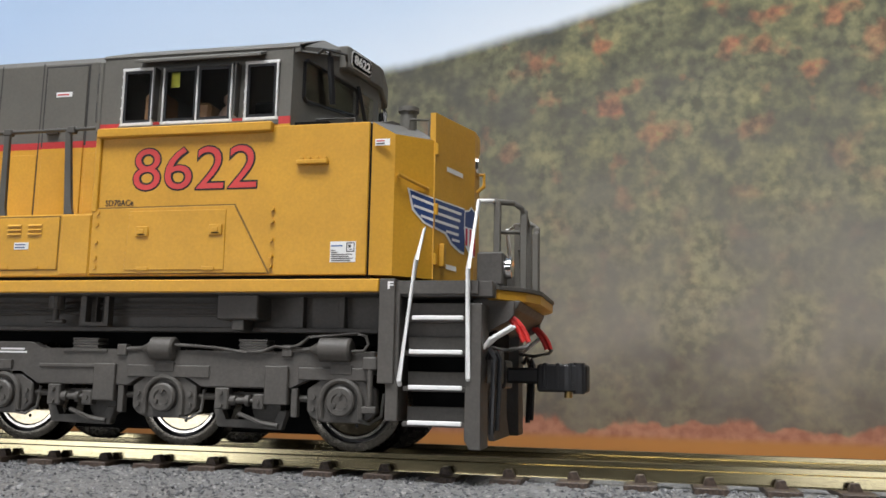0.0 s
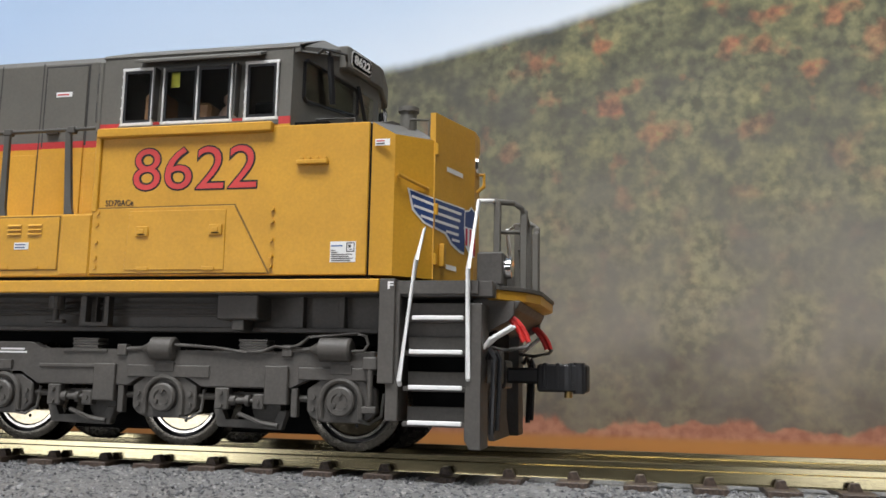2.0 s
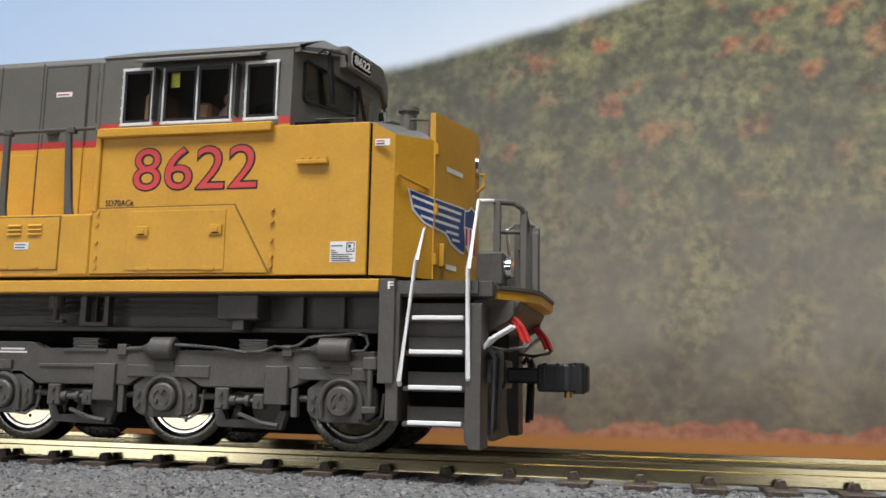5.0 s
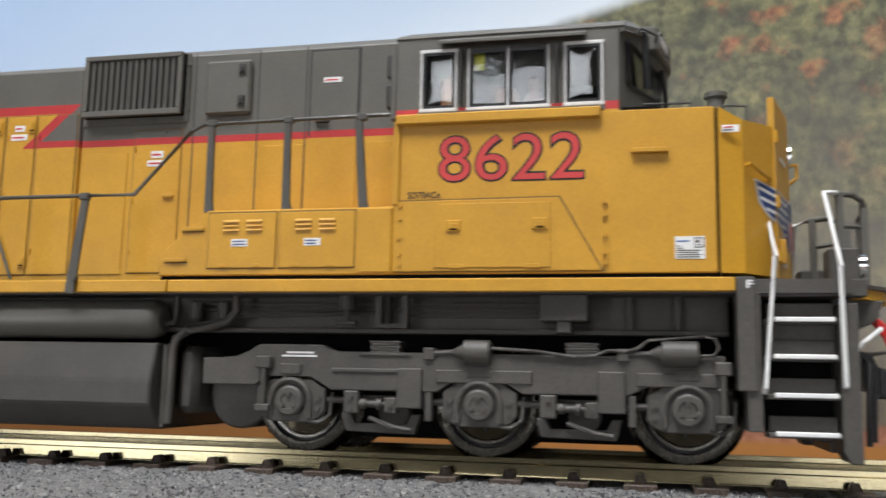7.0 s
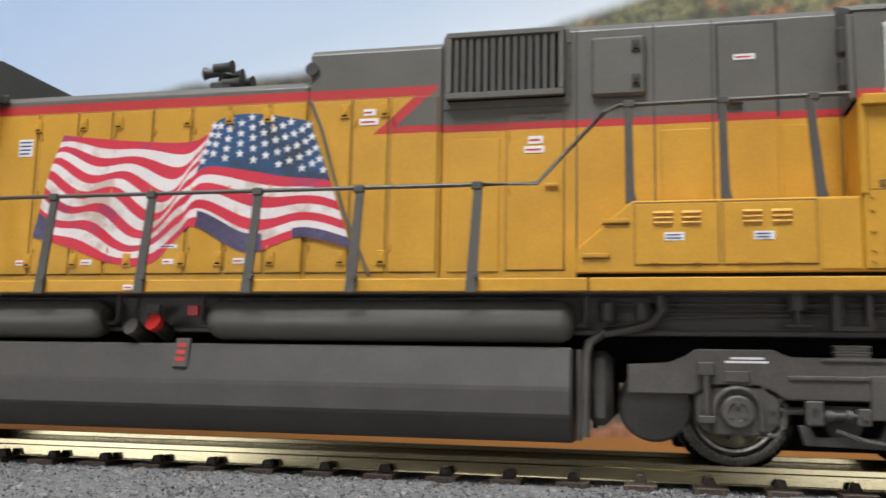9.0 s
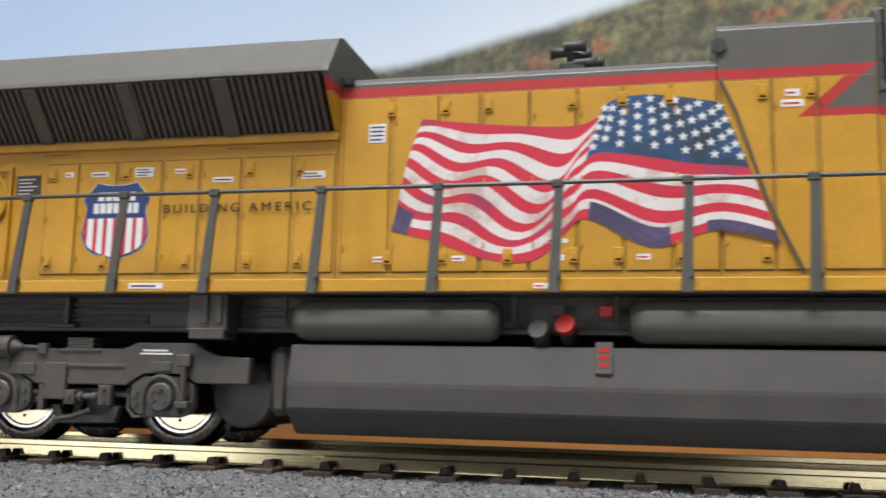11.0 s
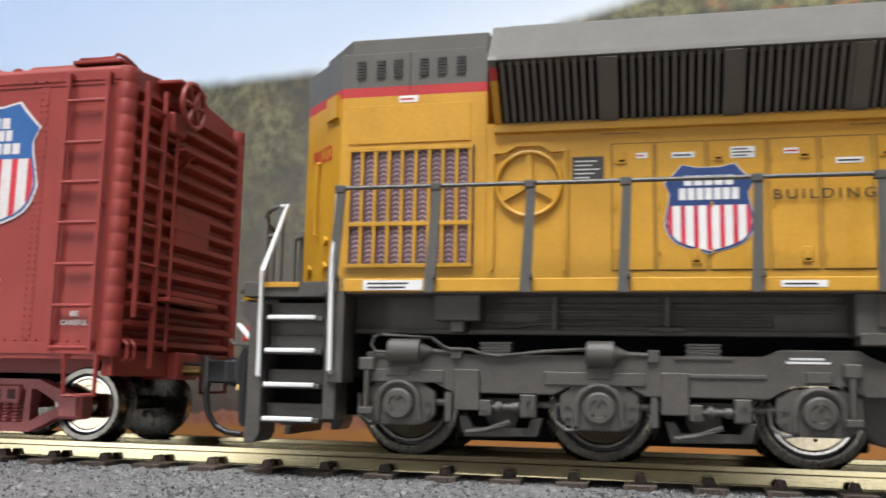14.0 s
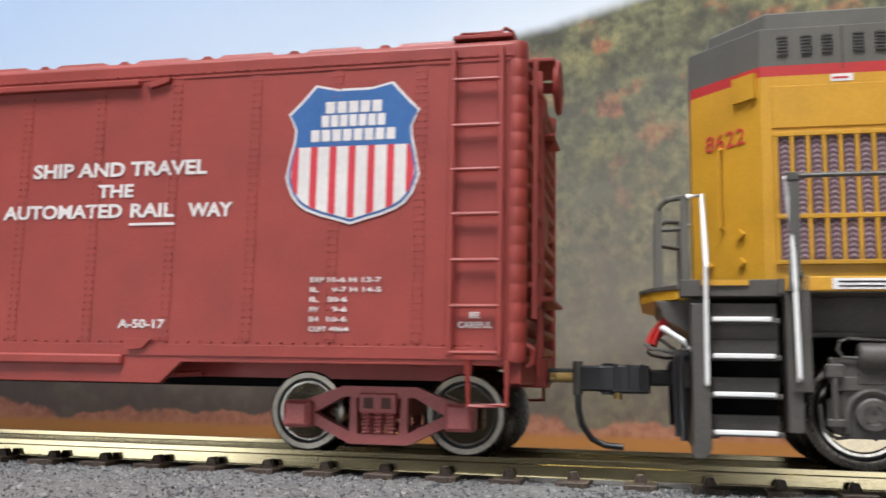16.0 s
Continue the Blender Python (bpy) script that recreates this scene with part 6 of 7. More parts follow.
# ---- end steps, platforms and couplers ----
def loco_end(fx, frontend):
    for s in (-1, 1):
        def bx(name, xa, xb, ya, yb, za, zb, mat=M_UNDER, bev=0.08, parent=loco, label=""):
            xa, xb = sorted((fx(xa), fx(xb)))
            return mk(name, box(xa, xb, min(s * ya, s * yb), max(s * ya, s * yb), za, zb, bev), mat, parent, label)

        st = bx("step_well", -30.5, -28.6, 13.5, 17.9, 8.4, 20.4, label="grey step well with white-edged treads")
        bx("side_plate", -29.6, -28.1, 13.0, 17.5, 4.2, 18.8, parent=st)
        mk("side_plate", prism([(fx(-20.3), 17.6), (fx(-20.4), 2.4), (fx(-19.8), 1.3), (fx(-18.5), 1.3), (fx(-18.6), 8), (fx(-18.5), 17.6)], s * 12.6, s * 17.4, "y", 0.08), M_UNDER, st)
        for i, z in enumerate((16.0, 12.1, 8.1, 4.15)):
            d = 17.3 - (0.0 if i else 0.3)
            bx("tread", -27.6, -20.4, 13.6 - i * 0.2, d - 0.1, z - 0.5, z + 0.05, parent=st)
            bx("tread_edge", -26.9 + 0.2 * (i == 0), -20.7, d - 0.12, d + 0.3, z - 0.3, z + 0.2, M_WHITE, 0.08, st, "white painted tread edge")
            bx("riser", -27.4, -20.6, 15.2, 15.8, z + 0.05, z + 1.75, parent=st)
        bx("riser", -27.6, -20.4, 15.0, 15.4, 12.2, 15.6, parent=st)
        bx("top_plate", -28.6, -17.4, 12.0, 16.9, 18.4, 20.2, parent=st)
        # Near black, so the shade between the treads is in its colour.
        bx("back_plate", -27.5, -20.4, 12.4, 12.9, 3.6, 18.6, M_DARK, 0.0, st)
        bx("yellow_edge", -24.5, -19.6, 16.9, 17.15, 19.55, 20.15, M_YELLOW, 0.0, st)
        mk("handrail", tube([(fx(-26.5), s * 11.4, 29.0), (fx(-26.4), s * 17.1, 22.6), (fx(-27.9), s * 17.9, 8.8), (fx(-27.9), s * 17.3, 8.3)] if frontend else [(fx(-29.4), s * 17.0, 31.35), (fx(-28.6), s * 16.2, 31.3), (fx(-29.0), s * 18.3, 22.4), (fx(-29.1), s * 18.4, 9.9), (fx(-29.1), s * 17.6, 9.5)], 0.28, 10), M_WHITE, loco, "white painted step handrail", True)
        mk("handrail", tube([(fx(-18.7), s * 9.4, 30.9), (fx(-20.2), s * 11.2, 30.6), (fx(-20.1), s * 17.9, 21.4), (fx(-20.0), s * 17.6, 9.2), (fx(-20.0), s * 17.0, 8.9)], 0.28, 10), M_WHITE, loco, "white painted step handrail", True)
        # end railing
        er = mk("end_railing", tube([(fx(-18.8), s * 9.2, 30.9), (fx(-16.4), s * 7.6, 30.9), (fx(-15.5), s * 7.0, 30.3), (fx(-15.2), s * 6.6, 29.4), (fx(-15.2), s * 3.6, 28.6)], 0.36, 8), M_GREY, loco, "grey end platform railing", True)
        for x, y, zt_ in ((-18.3, 8.8, 31.1), (-15.3, 6.6, 30.2), (-15.1, 3.6, 28.8)):
            bx("post", x - 0.42, x + 0.42, y - 0.4, y + 0.4, 19.8, zt_, M_GREY, 0.1, er)
        mk("chain_bar", rod((fx(-18.0), s * 8.2, 27.2), (fx(-15.4), s * 6.4, 27.4), 0.3, 6), M_GREY, er)
        mk("ditch_light", box(*sorted((fx(-20.2), fx(-17.0))), min(s * 8.5, s * 12.2), max(s * 8.5, s * 12.2), 20.2, 24.2, 0.2), M_UNDER, loco, "grey box with a round ditch light") if frontend else None
        if frontend:
            dl = mk("lamp_rim", lathe([(0, 1.3), (0.8, 1.3), (0.9, 1.1), (0.3, 0.2)], (fx(-17.0), s * 10.3, 22.4), "x", 22), M_LENS, loco, "shiny round ditch lamp", True)
        # hoses
        mk("brake_hose", tube([(fx(-18.2), s * 15.0, 11.5), (fx(-17.8), s * 15.6, 12.4), (fx(-17.3), s * 15.7, 11.4), (fx(-17.6), s * 15.7, 3.0)], 0.35, 8), M_BLACK, loco, "black hanging brake hoses", True)
        mk("brake_hose", tube([(fx(-17.4), s * 14.9, 11.5), (fx(-17.0), s * 15.2, 12.2), (fx(-16.7), s * 15.2, 11.2), (fx(-17.0), s * 15.2, 3.4)], 0.3, 8), M_BLACK, loco, "black hanging brake hoses", True)
        mk("cut_lever", tube([(fx(-18.6), s * 15.6, 12.6), (fx(-17.8), s * 15.8, 13.6), (fx(-15.6), s * 14.0, 15.2)], 0.27, 8), M_WHITE, loco, "white uncoupling lever", True)
        mk("cut_lever", tube([(fx(-18.4), s * 14.4, 12.9), (fx(-17.4), s * 14.6, 13.8), (fx(-15.4), s * 13.2, 15.2)], 0.24, 8), M_WHITE, loco, "white uncoupling lever", True)
        for k in range(2):
            cab_pts = [(-16.5 + 0.5 * k, 16.5), (-15.9 + 0.55 * k, 16.0), (-15.3 + 0.65 * k, 15.2), (-14.85 + 0.65 * k, 14.4), (-14.5 + 0.6 * k, 13.5)]
            mk("jumper_cable", tube([(fx(x), s * ((12.2 if frontend else 8.8) - 0.15 * k), z) for x, z in cab_pts], 0.31, 10), M_RED, loco, "red jumper cable", True)
        mk("cable_loop", tube([(fx(-19.2), s * 13.6, 13.2), (fx(-18.4), s * 13.2, 12.8), (fx(-16.4), s * 12.6, 12.5), (fx(-14.2), s * 12.2, 12.9), (fx(-13.7), s * 12.0, 13.5)], 0.24, 8), M_UNDER, loco, "bent grey wire loop", True)
        gus = [(-20.35, 19.35), (-18.5, 19.35), (-18.4, 18.25), (-15.5, 18.2), (-15.5, 16.6), (-16.1, 15.9), (-18.3, 14.8), (-20.35, 13.4)]
        mk("corner_gusset", prism([(fx(x), z) for x, z in gus], s * 13.1, s * 12.65, "y", 0.08), M_UNDER, loco, "grey gusset under the end platform")
    plat = [(fx(-24), -14.4), (fx(-17.0), -14.6), (fx(-14.2), -11.0), (fx(-12.9), -7.0), (fx(-12.9), 7.0), (fx(-14.2), 11.0), (fx(-17.0), 14.6), (fx(-24), 14.4)]
    mk("end_platform", prism(plat, 19.4, 19.9, "z", 0.05), M_UNDER, loco, "grey end platform")
    edge = [(fx(-18.4), -14.3), (fx(-17.1), -14.4), (fx(-14.4), -10.8), (fx(-13.1), -6.9), (fx(-13.1), 6.9), (fx(-14.4), 10.8), (fx(-17.1), 14.4), (fx(-18.4), 14.3)]
    mk("platform_edge", prism(edge, 18.3, 19.4, "z", 0.05), M_YELLOW, loco, "yellow platform edge")
    mk("anticlimber", prism([(fx(-21.0), 18.3), (fx(-14.8), 18.3), (fx(-15.3), 17.3), (fx(-19.6), 14.9), (fx(-21.0), 14.9)], -12.6, 12.6, "y", 0.1), M_UNDER, loco, "grey anticlimber under the platform")
    xa, xb = sorted((fx(-21.6), fx(-19.8)))
    mk("pilot_plate", box(xa, xb, -10, 10, 3.0, 16.0, 0.1), M_UNDER, loco, "grey pilot plate")
    pw = [(fx(-19.6), 8.0), (fx(-18.9), 2.2), (fx(-18.8), 1.6), (fx(-19.6), 1.6), (fx(-20.4), 6.0)]
    mk("snow_plow", prism(pw, -6.0, 6.0, "y", 0.1), M_UNDER, loco, "dark snow plow blade")
    mk("plow_bracket", box(*sorted((fx(-18.4), fx(-16.6))), -14.6, -13.2, 8.6, 12.4, 0.15), M_UNDER, loco)
    mk("coupler_pocket", box(*sorted((fx(-19.8), fx(-18.0))), -3.0, 3.0, 8.0, 11.6, 0.2), M_BLACK, loco)
    cp = mk("coupler", box(*sorted((fx(-18.2), fx(-13.6))), -1.2, 1.2, 8.7, 10.7, 0.3), M_BLACK, loco, "black knuckle coupler")
    hd = mk("coupler_head", prism([(fx(-14.2), -1.9), (fx(-10.4), -2.2), (fx(-7.9), -1.5), (fx(-7.6), 0.2), (fx(-9.3), 0.5), (fx(-9.6), 2.0), (fx(-13.4), 2.0)], 7.7, 11.2, "z", 0.25), M_BLACK, cp)
    mk("knuckle", rod((fx(-8.9), -1.2, 7.5), (fx(-8.9), -1.2, 11.4), 0.75, 12), M_BLACK, cp)
    mk("spring_pin", rod((fx(-10.2), -1.6, 7.0), (fx(-10.2), -1.6, 7.8), 0.5, 10), M_BRASS, cp)
    for k in range(3):
        mk("cover_rib", box(*sorted((fx(-13.4 + 1.6 * k), fx(-12.9 + 1.6 * k))), -2.15, 1.6, 8.2, 11.35, 0.1), M_BLACK, cp)


loco_end(lambda x: x, True)
loco_end(lambda x: -282.4 - x, False)
lettering("F", -29.5, -28.8, 19.2, 20.05, -17.9, M_WHITE, loco, "letter_mark", 0.03, "white letter on the sill end")

# ---- the boxcar ----
CX0, CX1 = -461.0, -283.2
car = thing("boxcar", "brick-red model railway boxcar with white slogan and shield", "boxcar", -372.0)
SY = 17.3
CMID = (CX0 + CX1) / 2


def both(x):
    """The same place at either end of the car."""
    return (x, 2 * CMID - x)


body = [(-SY, 11.0), (-SY, 46.4), (-SY - 0.15, 46.5), (-SY - 0.15, 48.0), (-SY + 0.3, 48.6), (0, 50.6), (SY - 0.3, 48.6), (SY + 0.15, 48.0), (SY + 0.15, 46.5), (SY, 46.4), (SY, 11.0)]
mk("body", prism(body, CX0, CX1, "x", 0.1), M_CAR, car, "brick-red riveted steel body")
for s in (-1, 1):
    y = s * SY
    sill = [(-326.2, 7.9), (-323.6, 10.6), (-283.6, 10.6), (-283.6, 11.6), (2 * CMID + 283.6, 11.6), (2 * CMID + 283.6, 10.6), (2 * CMID + 323.6, 10.6), (2 * CMID + 326.2, 7.9)]
    mk("side_sill", prism(sill, y, y - s * 0.9, "y", 0.06), M_CAR, car, "deep fish-belly side sill")
    mk("sill_strip", box(CX0 + 1, CX1 - 1, min(y, y + s * 0.16), max(y, y + s * 0.16), 11.2, 12.6, 0.05), M_CAR, car)
    mk("eave_strip", box(CX0 + 0.5, CX1 - 0.5, min(y, y + s * 0.12), max(y, y + s * 0.12), 46.0, 46.35, 0.03), M_CAR, car)
    # riveted panel seams
    seams = [-294.3, -304.8, -315.3, -326.1, -336.8, -347.4]
    seams += [2 * CMID - x for x in seams]
    rnd_me = None
    for x in seams:
        sm = mk("panel_seam", box(x - 0.75, x + 0.75, min(y, y + s * 0.07), max(y, y + s * 0.07), 13.0, 46.0, 0.03), M_CAR, car)
        bm = bmesh.new()
        for k in range(38):
            z = 13.4 + 0.86 * k
            for dx in (-0.42, 0.42):
                lathe([(y + s * 0.02, 0.17), (y + s * 0.17, 0.13), (y + s * 0.2, 0.05)], (x + dx, 0, z), "y", 5, bm)
        tagged(mk("riveting", bm, M_CAR, sm, "", True), kind="stuff")
    bm = bmesh.new()
    for k in range(118):
        x = CX1 - 2.0 - 1.5 * k
        for z in (12.9, 46.7):
            lathe([(y, 0.16), (y + s * 0.3, 0.12), (y + s * 0.34, 0.05)], (x, 0, z), "y", 5, bm)
    tagged(mk("riveting", bm, M_CAR, car), kind="stuff")
    # door with track and guide, in the middle of the side
    mk("door_track", box(-387, -331.2, min(y, y + s * 0.9), max(y, y + s * 0.9), 45.2, 46.0, 0.1), M_CAR, car, "door track under the eave")
    mk("door_stop", prism([(-330.6, 45.6), (-327.0, 46.2), (-327.2, 45.6), (-329.6, 44.9)], y, y + s * 0.6), M_CAR, car)
    mk("door_guide", box(-387, -331.2, min(y, y + s * 0.7), max(y, y + s * 0.7), 10.0, 11.3, 0.25), M_CAR, car, "lower door guide")
    mk("door_stop", prism([(-331.0, 13.2), (-327.4, 13.2), (-328.6, 12.0), (-330.6, 11.8)], y, y + s * 0.5, "y", 0.06), M_CAR, car)
    d = mk("sliding_door", box(-386, -354, min(y, y + s * 0.8), max(y, y + s * 0.8), 11.4, 45.2, 0.12), M_CAR, car, "ribbed red sliding door")
    for k in range(6):
        mk("rib", box(-385, -355, min(y + s * 0.8, y + s * 1.2), max(y + s * 0.8, y + s * 1.2), 14 + 5.6 * k, 15.2 + 5.6 * k, 0.2), M_CAR, d)
    # side ladders
    for end in (0, 1):
        xa, xb = both(-290.3)[end], both(-284.6)[end]
        top_z, bot_z = (47.4, 11.6)
        la = mk("ladder", box(xa - 0.32, xa + 0.32, min(y + s * 0.7, y + s * 1.1), max(y + s * 0.7, y + s * 1.1), bot_z, top_z, 0.06), M_CAR, car, "red side ladder")
        mk("stile", box(xb - 0.32, xb + 0.32, min(y + s * 0.7, y + s * 1.1), max(y + s * 0.7, y + s * 1.1), bot_z, top_z, 0.06), M_CAR, la)
        for z in (12.0, 17.2, 22.4, 27.7, 32.9, 38.1, 43.6):
            mk("rung", rod((xa, y + s * 0.9, z), (xb, y + s * 0.9, z), 0.26, 8), M_CAR, la)
        for x in (xa, xb):
            for z in (12.6, 47.0, 30):
                mk("bracket", box(x - 0.3, x + 0.3, min(y, y + s * 0.7), max(y, y + s * 0.7), z - 0.3, z + 0.3), M_CAR, la)
        st = [(both(-288.2)[end], y + s * 0.5, 11.2), (both(-288.0)[end], y + s * 0.5, 6.1), (both(-283.7)[end], y + s * 0.5, 6.3), (both(-283.7)[end], y + s * 0.5, 11.2)]
        mk("sill_step", tube(st, 0.34, 6), M_CAR, car, "red stirrup step")
# roof panels, running along the car, with raised ribs
for k in range(15):
    x = CX1 - 5.5 - 11.7 * k
    for s in (-1, 1):
        pr = [(x - 9.2, s * (SY - 0.5), 48.5), (x - 1.2, s * (SY - 0.5), 48.5), (x - 1.2, s * 2.5, 50.25), (x - 9.2, s * 2.5, 50.25)]
        bm = bmesh.new()
        lo = [bm.verts.new(p) for p in pr]
        hi = [bm.verts.new((p[0] + (0.8 if i in (0, 3) else -0.8), p[1] * 0.985, p[2] + 0.62)) for i, p in enumerate(pr)]
        bm.faces.new(hi)
        for i in range(4):
            bm.faces.new((lo[i], lo[(i + 1) % 4], hi[(i + 1) % 4], hi[i]))
        mk("roof_panel", bm, M_CAR, car)
    mk("roof_rib", prism([(x - 11.2, 48.5), (x - 10.7, 48.9), (x - 10.0, 48.9), (x - 9.5, 48.5)], -SY + 0.2, SY - 0.2, "y"), M_CAR, car)
# near-corner roof platform and grab iron
mk("roof_walk", box(CX1 - 7.4, CX1 - 0.2, -SY - 0.1, -SY + 5, 48.9, 49.4, 0.1), M_CAR, car, "roof corner platform")
mk("roof_grab", tube([(CX1 - 6.8, -SY + 0.4, 49.1), (CX1 - 6.4, -SY + 0.4, 49.65), (CX1 - 1.6, -SY + 0.4, 49.65), (CX1 - 1.2, -SY + 0.4, 50.1), (CX1 - 0.4, -SY + 1.0, 49.8), (CX1 - 0.2, -SY + 3.5, 49.2)], 0.24, 6), M_CAR, car, "bent roof grab iron", True)
# corner posts and corrugated ends
for end in (0, 1):
    sg = 1 if end == 0 else -1
    ex = both(CX1)[end]
    for s in (-1, 1):
        prof = [(11.0, 0.2)]
        for k in range(17):
            z = 11.0 + 2.2 * k
            prof += [(z, 1.31), (z + 0.12, 1.35), (z + 2.06, 1.35), (z + 2.18, 1.31)]
        bm = lathe(prof + [(48.4, 0.2)], (ex + sg * 0.1, s * (SY - 1.25), 0), "z", 14)
        mk("corner_post", bm, M_CAR, car, "rounded riveted corner post", True)
    for k in range(15):
        z = 13.0 + 2.35 * k
        hgt = 0.85 if k % 2 == 0 else 0.55
        bm = bmesh.new()
        pts = []
        for y, w, d in ((-16.2, 0.45, 0.7), (-13.6, 0.9, 1.45), (13.6, 0.9, 1.45), (16.2, 0.45, 0.7)):
            pts.append([bm.verts.new((ex + sg * dx, y, z + dz)) for dx, dz in ((0, -w), (d, -w * 0.35), (d, w * 0.35), (0, w))])
        for a, b in zip(pts, pts[1:]):
            for i in range(3):
                bm.faces.new((a[i], b[i], b[i + 1], a[i + 1]))
        mk("end_rib", bm, M_CAR, car, "", True)
    # end ladder and fittings
    lx = ex + sg * 2.1
    ya, yb = -14.4, -9.8
    la = mk("end_ladder", box(lx - 0.3, lx + 0.3, ya - 0.3, ya + 0.3, 16.0, 47.0, 0.06), M_CAR, car, "red end ladder")
    mk("stile", box(lx - 0.3, lx + 0.3, yb - 0.3, yb + 0.3, 9.6, 47.0, 0.06), M_CAR, la)
    for z in (17.8, 23.0, 28.2, 33.4, 38.6, 43.8):
        mk("rung", rod((lx, ya, z), (lx, yb, z), 0.25, 8), M_CAR, la)
    for y in (ya, yb):
        for z in (20.0, 44.0):
            mk("bracket", box(min(ex, lx), max(ex, lx), y - 0.25, y + 0.25, z - 0.3, z + 0.3), M_CAR, la)
    mk("end_sill", box(ex - 0.6, ex + 0.9, -16.6, 16.6, 8.6, 12.0, 0.12), M_CAR, car, "red end sill")
    mk("crossover_step", box(*sorted((ex, ex + sg * 3.4)), -8, 6, 18.6, 19.2, 0.08), M_CAR, car, "red brake step")
    for y in (-15.0, -13.4):
        mk("pipe_ring", tube([(ex + sg * 1.3, y, 10.5 + 0.0), (ex + sg * 1.9, y, 11.0), (ex + sg * 1.9, y, 12.6), (ex + sg * 1.3, y, 13.1)], 0.25, 6), M_CAR, car)
    mk("draft_gear", box(*sorted((ex - sg * 3, ex + sg * 2.2)), -3, 3, 8.2, 12.0, 0.2), M_CAR, car, "red coupler pocket")
    cp = mk("coupler", box(*sorted((ex + sg * 1.8, ex + sg * 6.4)), -1.1, 1.1, 8.9, 10.7, 0.25), M_BLACK, car, "black knuckle coupler with a hanging trip pin")
    mk("spring", rod((ex + sg * 2.6, -1.7, 9.6), (ex + sg * 5.4, -1.7, 9.6), 0.6, 12), M_BRASS, cp)
    hx0 = ex + sg * 6.2
    mk("coupler_head", prism([(hx0, -1.9), (hx0 + sg * 3.0, -2.3), (hx0 + sg * 6.4, -1.6), (hx0 + sg * 6.4, 1.0), (hx0 + sg * 4.0, 1.6), (hx0, 1.9)], 7.9, 11.1, "z", 0.25), M_BLACK, cp)
    mk("pivot", rod((ex + sg * 6.0, -1.3, 7.4), (ex + sg * 6.0, -1.3, 11.6), 0.65, 12), M_SLAT, cp)
    mk("trip_pin", tube([(ex + sg * 6.0, -1.3, 8.0), (ex + sg * 6.1, -1.3, 5.6), (ex + sg * 6.6, -1.3, 3.6), (ex + sg * 7.8, -1.3, 2.0), (ex + sg * 9.4, -1.3, 1.3), (ex + sg * 11.6, -1.3, 1.1)], 0.42, 10), M_BLACK, cp, "curved black trip pin", True)
# brake wheel, platform and gear at the locomotive end
ex = CX1
mk("brake_platform", prism([(ex + 0.2, 39.8), (ex + 3.4, 39.8), (ex + 3.4, 40.2), (ex + 0.2, 40.2)], -6, 2, "y"), M_CAR, car, "small brake platform")
mk("platform_brace", prism([(ex + 0.2, 36.6), (ex + 3.3, 39.8), (ex + 0.2, 39.8)], -3.2, -2.8, "y"), M_CAR, car)
mk("brake_shelf", box(ex, ex + 3.8, -9, -1.5, 48.6, 49.1, 0.1), M_CAR, car)
bw = mk("brake_wheel", tube([(ex + 3.9, -5.6 + 3.1 * math.cos(a), 46.2 + 3.1 * math.sin(a)) for a in [2 * math.pi * k / 28 for k in range(29)]], 0.4, 8), M_CAR, car, "red spoked brake wheel", True)
for k in range(6):
    a = math.pi * k / 3
    mk("spoke", rod((ex + 3.9, -5.6, 46.2), (ex + 3.9, -5.6 + 3.0 * math.cos(a), 46.2 + 3.0 * math.sin(a)), 0.32), M_CAR, bw)
mk("hub", rod((ex, -5.6, 46.2), (ex + 4.3, -5.6, 46.2), 0.7, 12), M_CAR, bw)
mk("gear_box", box(ex, ex + 2.4, -8, -4, 41.6, 45.0, 0.4), M_CAR, car, "brake gear housing")
mk("brake_rod", rod((ex + 2.0, -6, 41.6), (ex + 2.0, -6, 12), 0.22), M_CAR, car)
mk("placard_board", box(ex + 0.9, ex + 1.4, -4, 6, 27, 32.5, 0.1), M_CAR, car, "red end placard board")

# painted emblem and lettering
shield(-302.65, 26.9, 44.2, 16.9, -SY - 0.1, car, M_SKYBLUE, M_CARRED, M_CARWHITE, 0.446, ((0.83, 0.435, 0.083, 5), (0.733, 0.486, 0.083, 7), (0.63, 0.64, 0.083, 8)), "red, white and blue shield emblem on the car side")
LY = -SY - 0.08
lettering("SHIP AND TRAVEL", -345.9, -321.5, 33.6, 35.5, LY, M_CARWHITE, car, bold=0.028, label="white slogan lettering")
lettering("THE", -336.4, -331.4, 30.9, 32.6, LY, M_CARWHITE, car, bold=0.028, label="white slogan lettering")
lettering("AUTOMATED", -349.9, -332.8, 28.3, 30.1, LY, M_CARWHITE, car, bold=0.028, label="white slogan lettering")
lettering("RAIL", -331.6, -325.6, 28.3, 30.1, LY, M_CARWHITE, car, bold=0.028, label="white slogan lettering")
mk("underline", box(-331.7, -325.5, LY - 0.05, LY, 27.3, 27.6), M_CARWHITE, car)
lettering("WAY", -323.7, -317.8, 28.2, 30.0, LY, M_CARWHITE, car, bold=0.028, label="white slogan lettering")
lettering("A-50-17", -332.3, -326.0, 14.5, 15.6, LY, M_CARWHITE, car, bold=0.02, label="white class lettering")
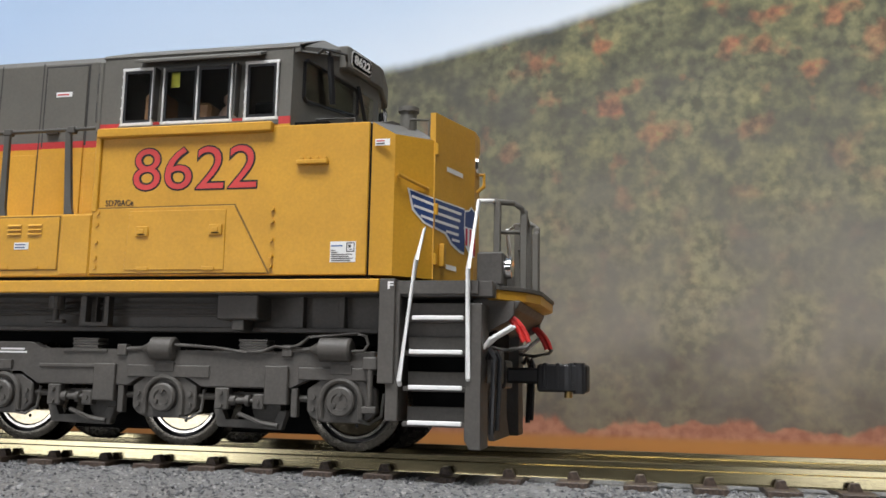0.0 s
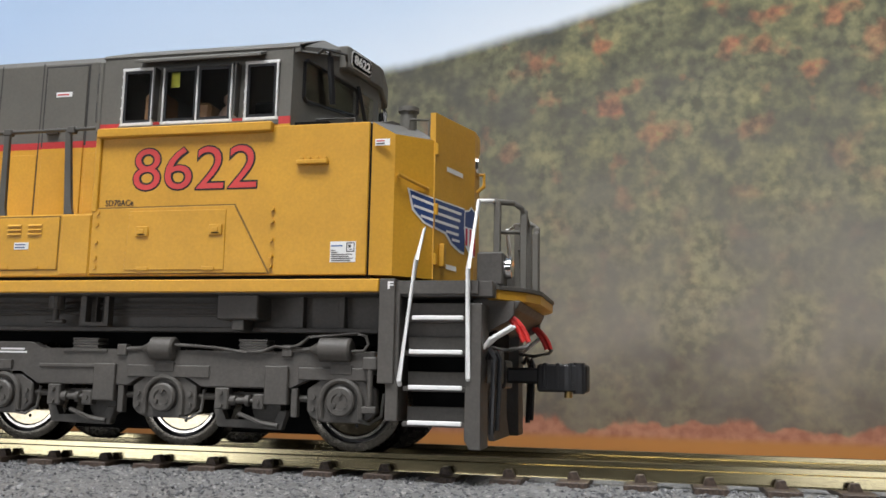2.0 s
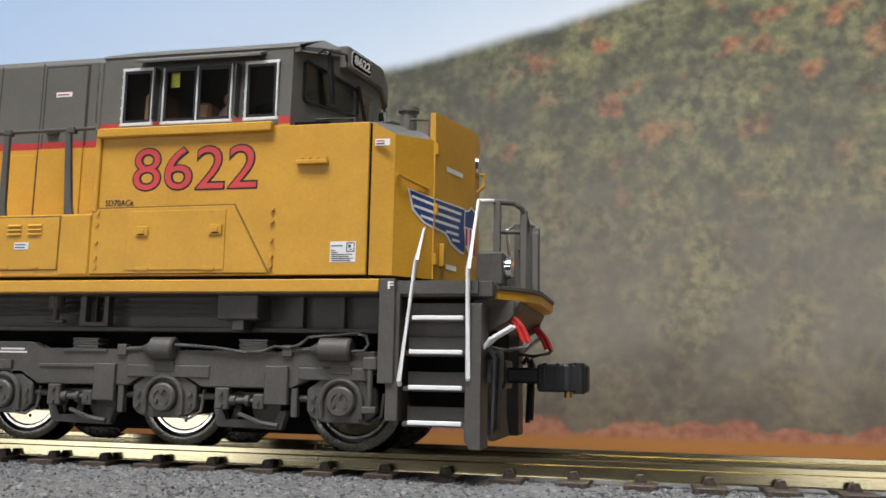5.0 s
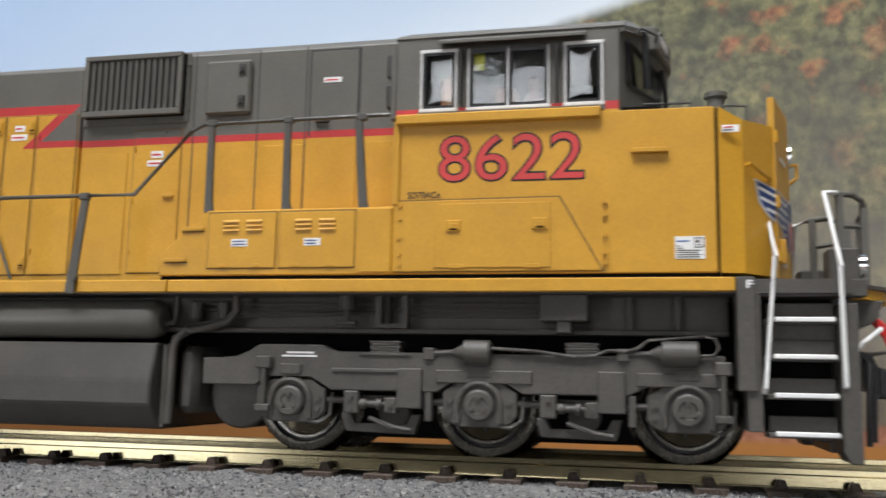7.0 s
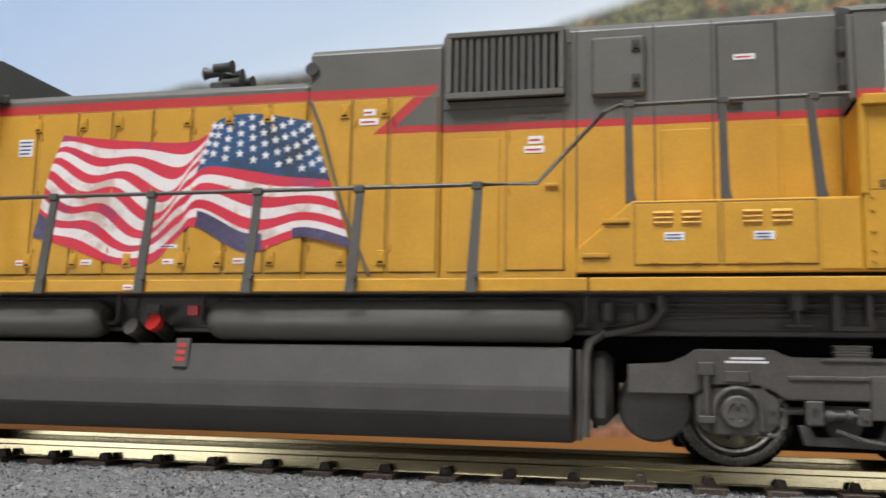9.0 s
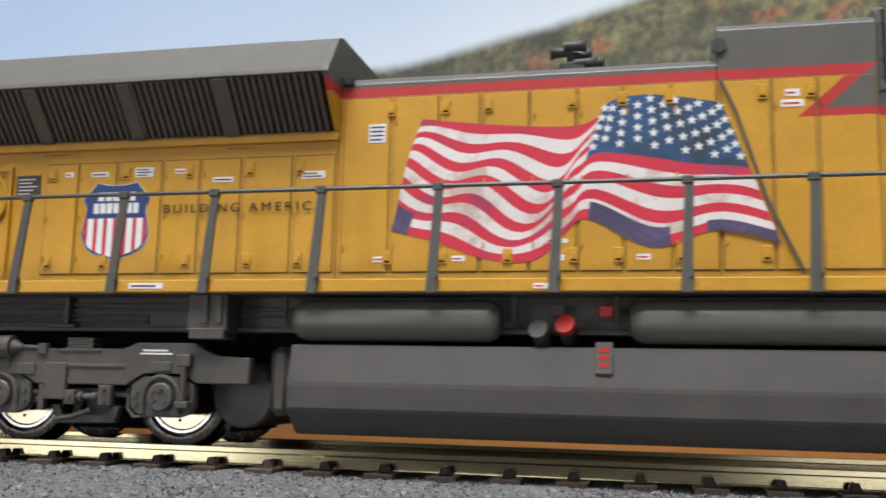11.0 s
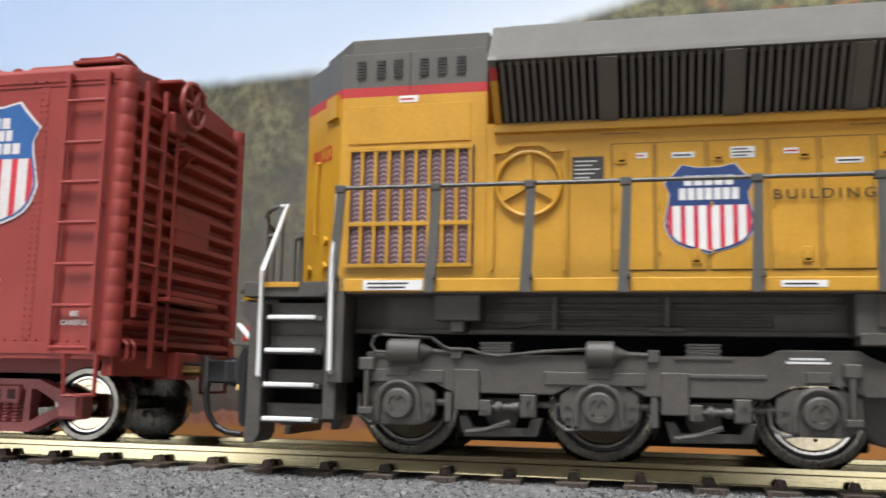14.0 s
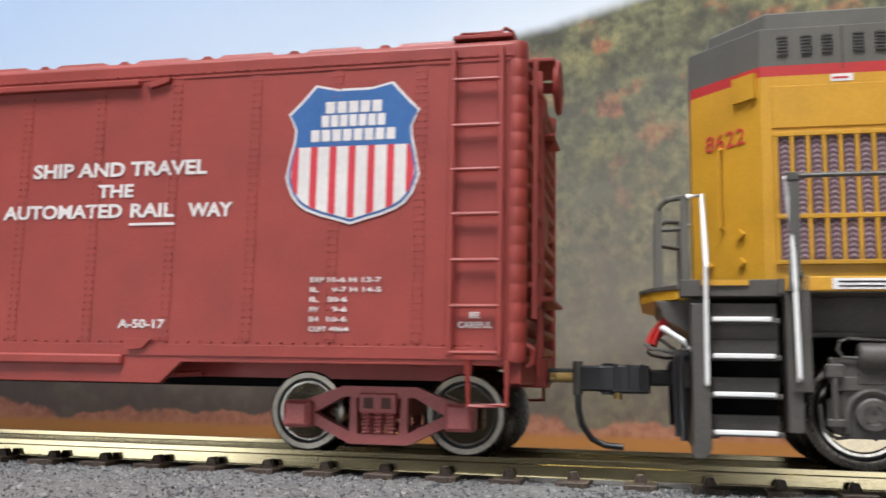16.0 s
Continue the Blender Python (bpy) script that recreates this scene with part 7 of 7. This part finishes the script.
for i, (a, b, e) in enumerate((("EXP", "10-6 H 13-7", 8.7), ("IL", "9-7 H 14-5", 8.7), ("IL", "50-6", 4.6), ("IW", "9-6", 4.6), ("IH", "10-6", 4.6), ("CUFT", "4964", 4.9))):
    z = 20.05 - 1.16 * i
    lettering(a, -307.3, -307.3 + 0.55 * len(a), z, z + 0.6, LY, M_CARWHITE, car, bold=0.02, label="tiny white data lettering")
    lettering(b, -307.3 + e - 0.6 * len(b), -307.3 + e, z, z + 0.6, LY, M_CARWHITE, car, bold=0.02, label="tiny white data lettering")
lettering("BE", -288.1, -286.9, 15.9, 16.6, LY, M_CARWHITE, car, bold=0.02, label="small white warning")
lettering("CAREFUL", -289.4, -285.5, 14.8, 15.5, LY, M_CARWHITE, car, bold=0.02, label="small white warning")
mk("centre_beam", box(CX0 + 12, CX1 - 12, -4, 4, 7.6, 11.2), M_DARK, car, "dark underframe beam")
for y in (-9, 9):
    mk("stringer", box(CX0 + 6, CX1 - 6, y - 0.5, y + 0.5, 8.8, 11.1), M_CAR, car)
mk("brake_pipe", tube([(CX1 - 40, -12, 9.2), (CX1 - 60, -11, 8.2), (CX1 - 100, -11, 8.0)], 0.4), M_CAR, car)


# ---- freight trucks ----
def freight_truck(cx):
    t = mk("truck_bolster", box(cx - 2.2, cx + 2.2, -11.5, 11.5, 4.2, 7.4, 0.3), M_CAR, car, "red truck bolster")
    for dx in (-10.0, 10.0):
        wheelset(cx + dx, 4.85, t, 9.9, True)
    for s in (-1, 1):
        y0, y1 = s * 10.8, s * 12.6
        outer = [(-11.6, 4.0), (-11.4, 5.6), (-9.4, 6.2), (-4.6, 8.0), (4.6, 8.0), (9.4, 6.2), (11.4, 5.6), (11.6, 4.0), (8.6, 3.6), (3.6, 1.2), (-3.6, 1.2), (-8.6, 3.6)]
        holes = [[(-8.1, 4.75), (-4.4, 6.75), (-3.6, 6.75), (-3.6, 2.6)], [(3.6, 6.75), (4.4, 6.75), (8.1, 4.75), (3.6, 2.6)], [(-2.8, 6.6), (2.8, 6.6), (2.6, 2.4), (-2.6, 2.4)]]
        bm = pierced([(cx + a, b) for a, b in outer], [[(cx + a, b) for a, b in h] for h in holes], y0, y1)
        f = mk("sideframe", bm, M_CARTRUCK, car, "dull red cast freight sideframe")
        for dx in (-10.0, 10.0):
            j = mk("journal_box", box(cx + dx - 1.75, cx + dx + 1.75, min(s * 11, s * 13.6), max(s * 11, s * 13.6), 3.0, 6.2, 0.3), M_CARTRUCK, f)
            mk("journal_lid", box(cx + dx - 1.3, cx + dx + 1.3, min(s * 13.6, s * 13.95), max(s * 13.6, s * 13.95), 3.3, 5.9, 0.12), M_CARTRUCK, f)
        for dx in (-1.5, 0, 1.5):
            coil = [(cx + dx + 0.55 * math.cos(1.05 * k), s * 12.2 + 0.55 * math.sin(1.05 * k), 2.3 + 0.075 * k) for k in range(36)]
            mk("spring", tube(coil, 0.2, 6), M_CARTRUCK, f, "coil spring", True)
        mk("bolster_end", box(cx - 2.3, cx + 2.3, min(s * 11.4, s * 13.2), max(s * 11.4, s * 13.2), 4.9, 7.2, 0.15), M_CARTRUCK, f)
        for dx in (-1.1, 1.1):
            # Thin raised plates; the shade of a hollow is put into their darker red.
            mk("pocket", box(cx + dx - 0.6, cx + dx + 0.6, min(s * 13.2, s * 13.25), max(s * 13.2, s * 13.25), 5.4, 6.7), M_CARDEEP, f)


M_CARTRUCK = paint("truck_red", (0.45, 0.12, 0.115), 0.5, grain=0.25)
# Darkened copy of the truck red, for painted recess shade.
M_CARDEEP = paint("recess_shade_red", (0.09, 0.022, 0.02), 0.6)
freight_truck(-299.9)
freight_truck(2 * CMID + 299.9)

# ---- travel along the track: seconds and millimetres ----
RUN = [(0.0, 0.0), (3.2, 0.0), (5.2, 0.0), (5.3, 0.76), (5.5, 3.7), (5.9, 12.29), (6.1, 17.15), (6.5, 26.99), (7.0, 39.43), (7.5, 52.2), (8.0, 65.0), (8.5, 77.72), (9.0, 90.36), (9.2, 95.4), (11.3, 148.8), (11.5, 153.9), (12.0, 166.5),
       (12.5, 179.2), (13.0, 192.0), (13.5, 204.6), (14.0, 217.2), (14.5, 230.1), (15.0, 242.9), (15.5, 255.4), (16.0, 268.15)]


def gone(t):
    return float(np.interp(t, [r[0] for r in RUN], [r[1] for r in RUN]))


def motions():
    for ob in (loco, car):
        x0 = ob.location.x
        walk(ob, [(t, pose(x0 + s * MM, 0, 0)) for t, s in RUN])
    times = [0.0, 5.2] + [5.4 + 0.2 * k for k in range(54)]
    for ob, x, r in WHEELS:
        walk(ob, [(t, pose(x * MM, 0, r * MM, 0, math.degrees(gone(t) / r) % 360.0, 0)) for t in times])


motions()
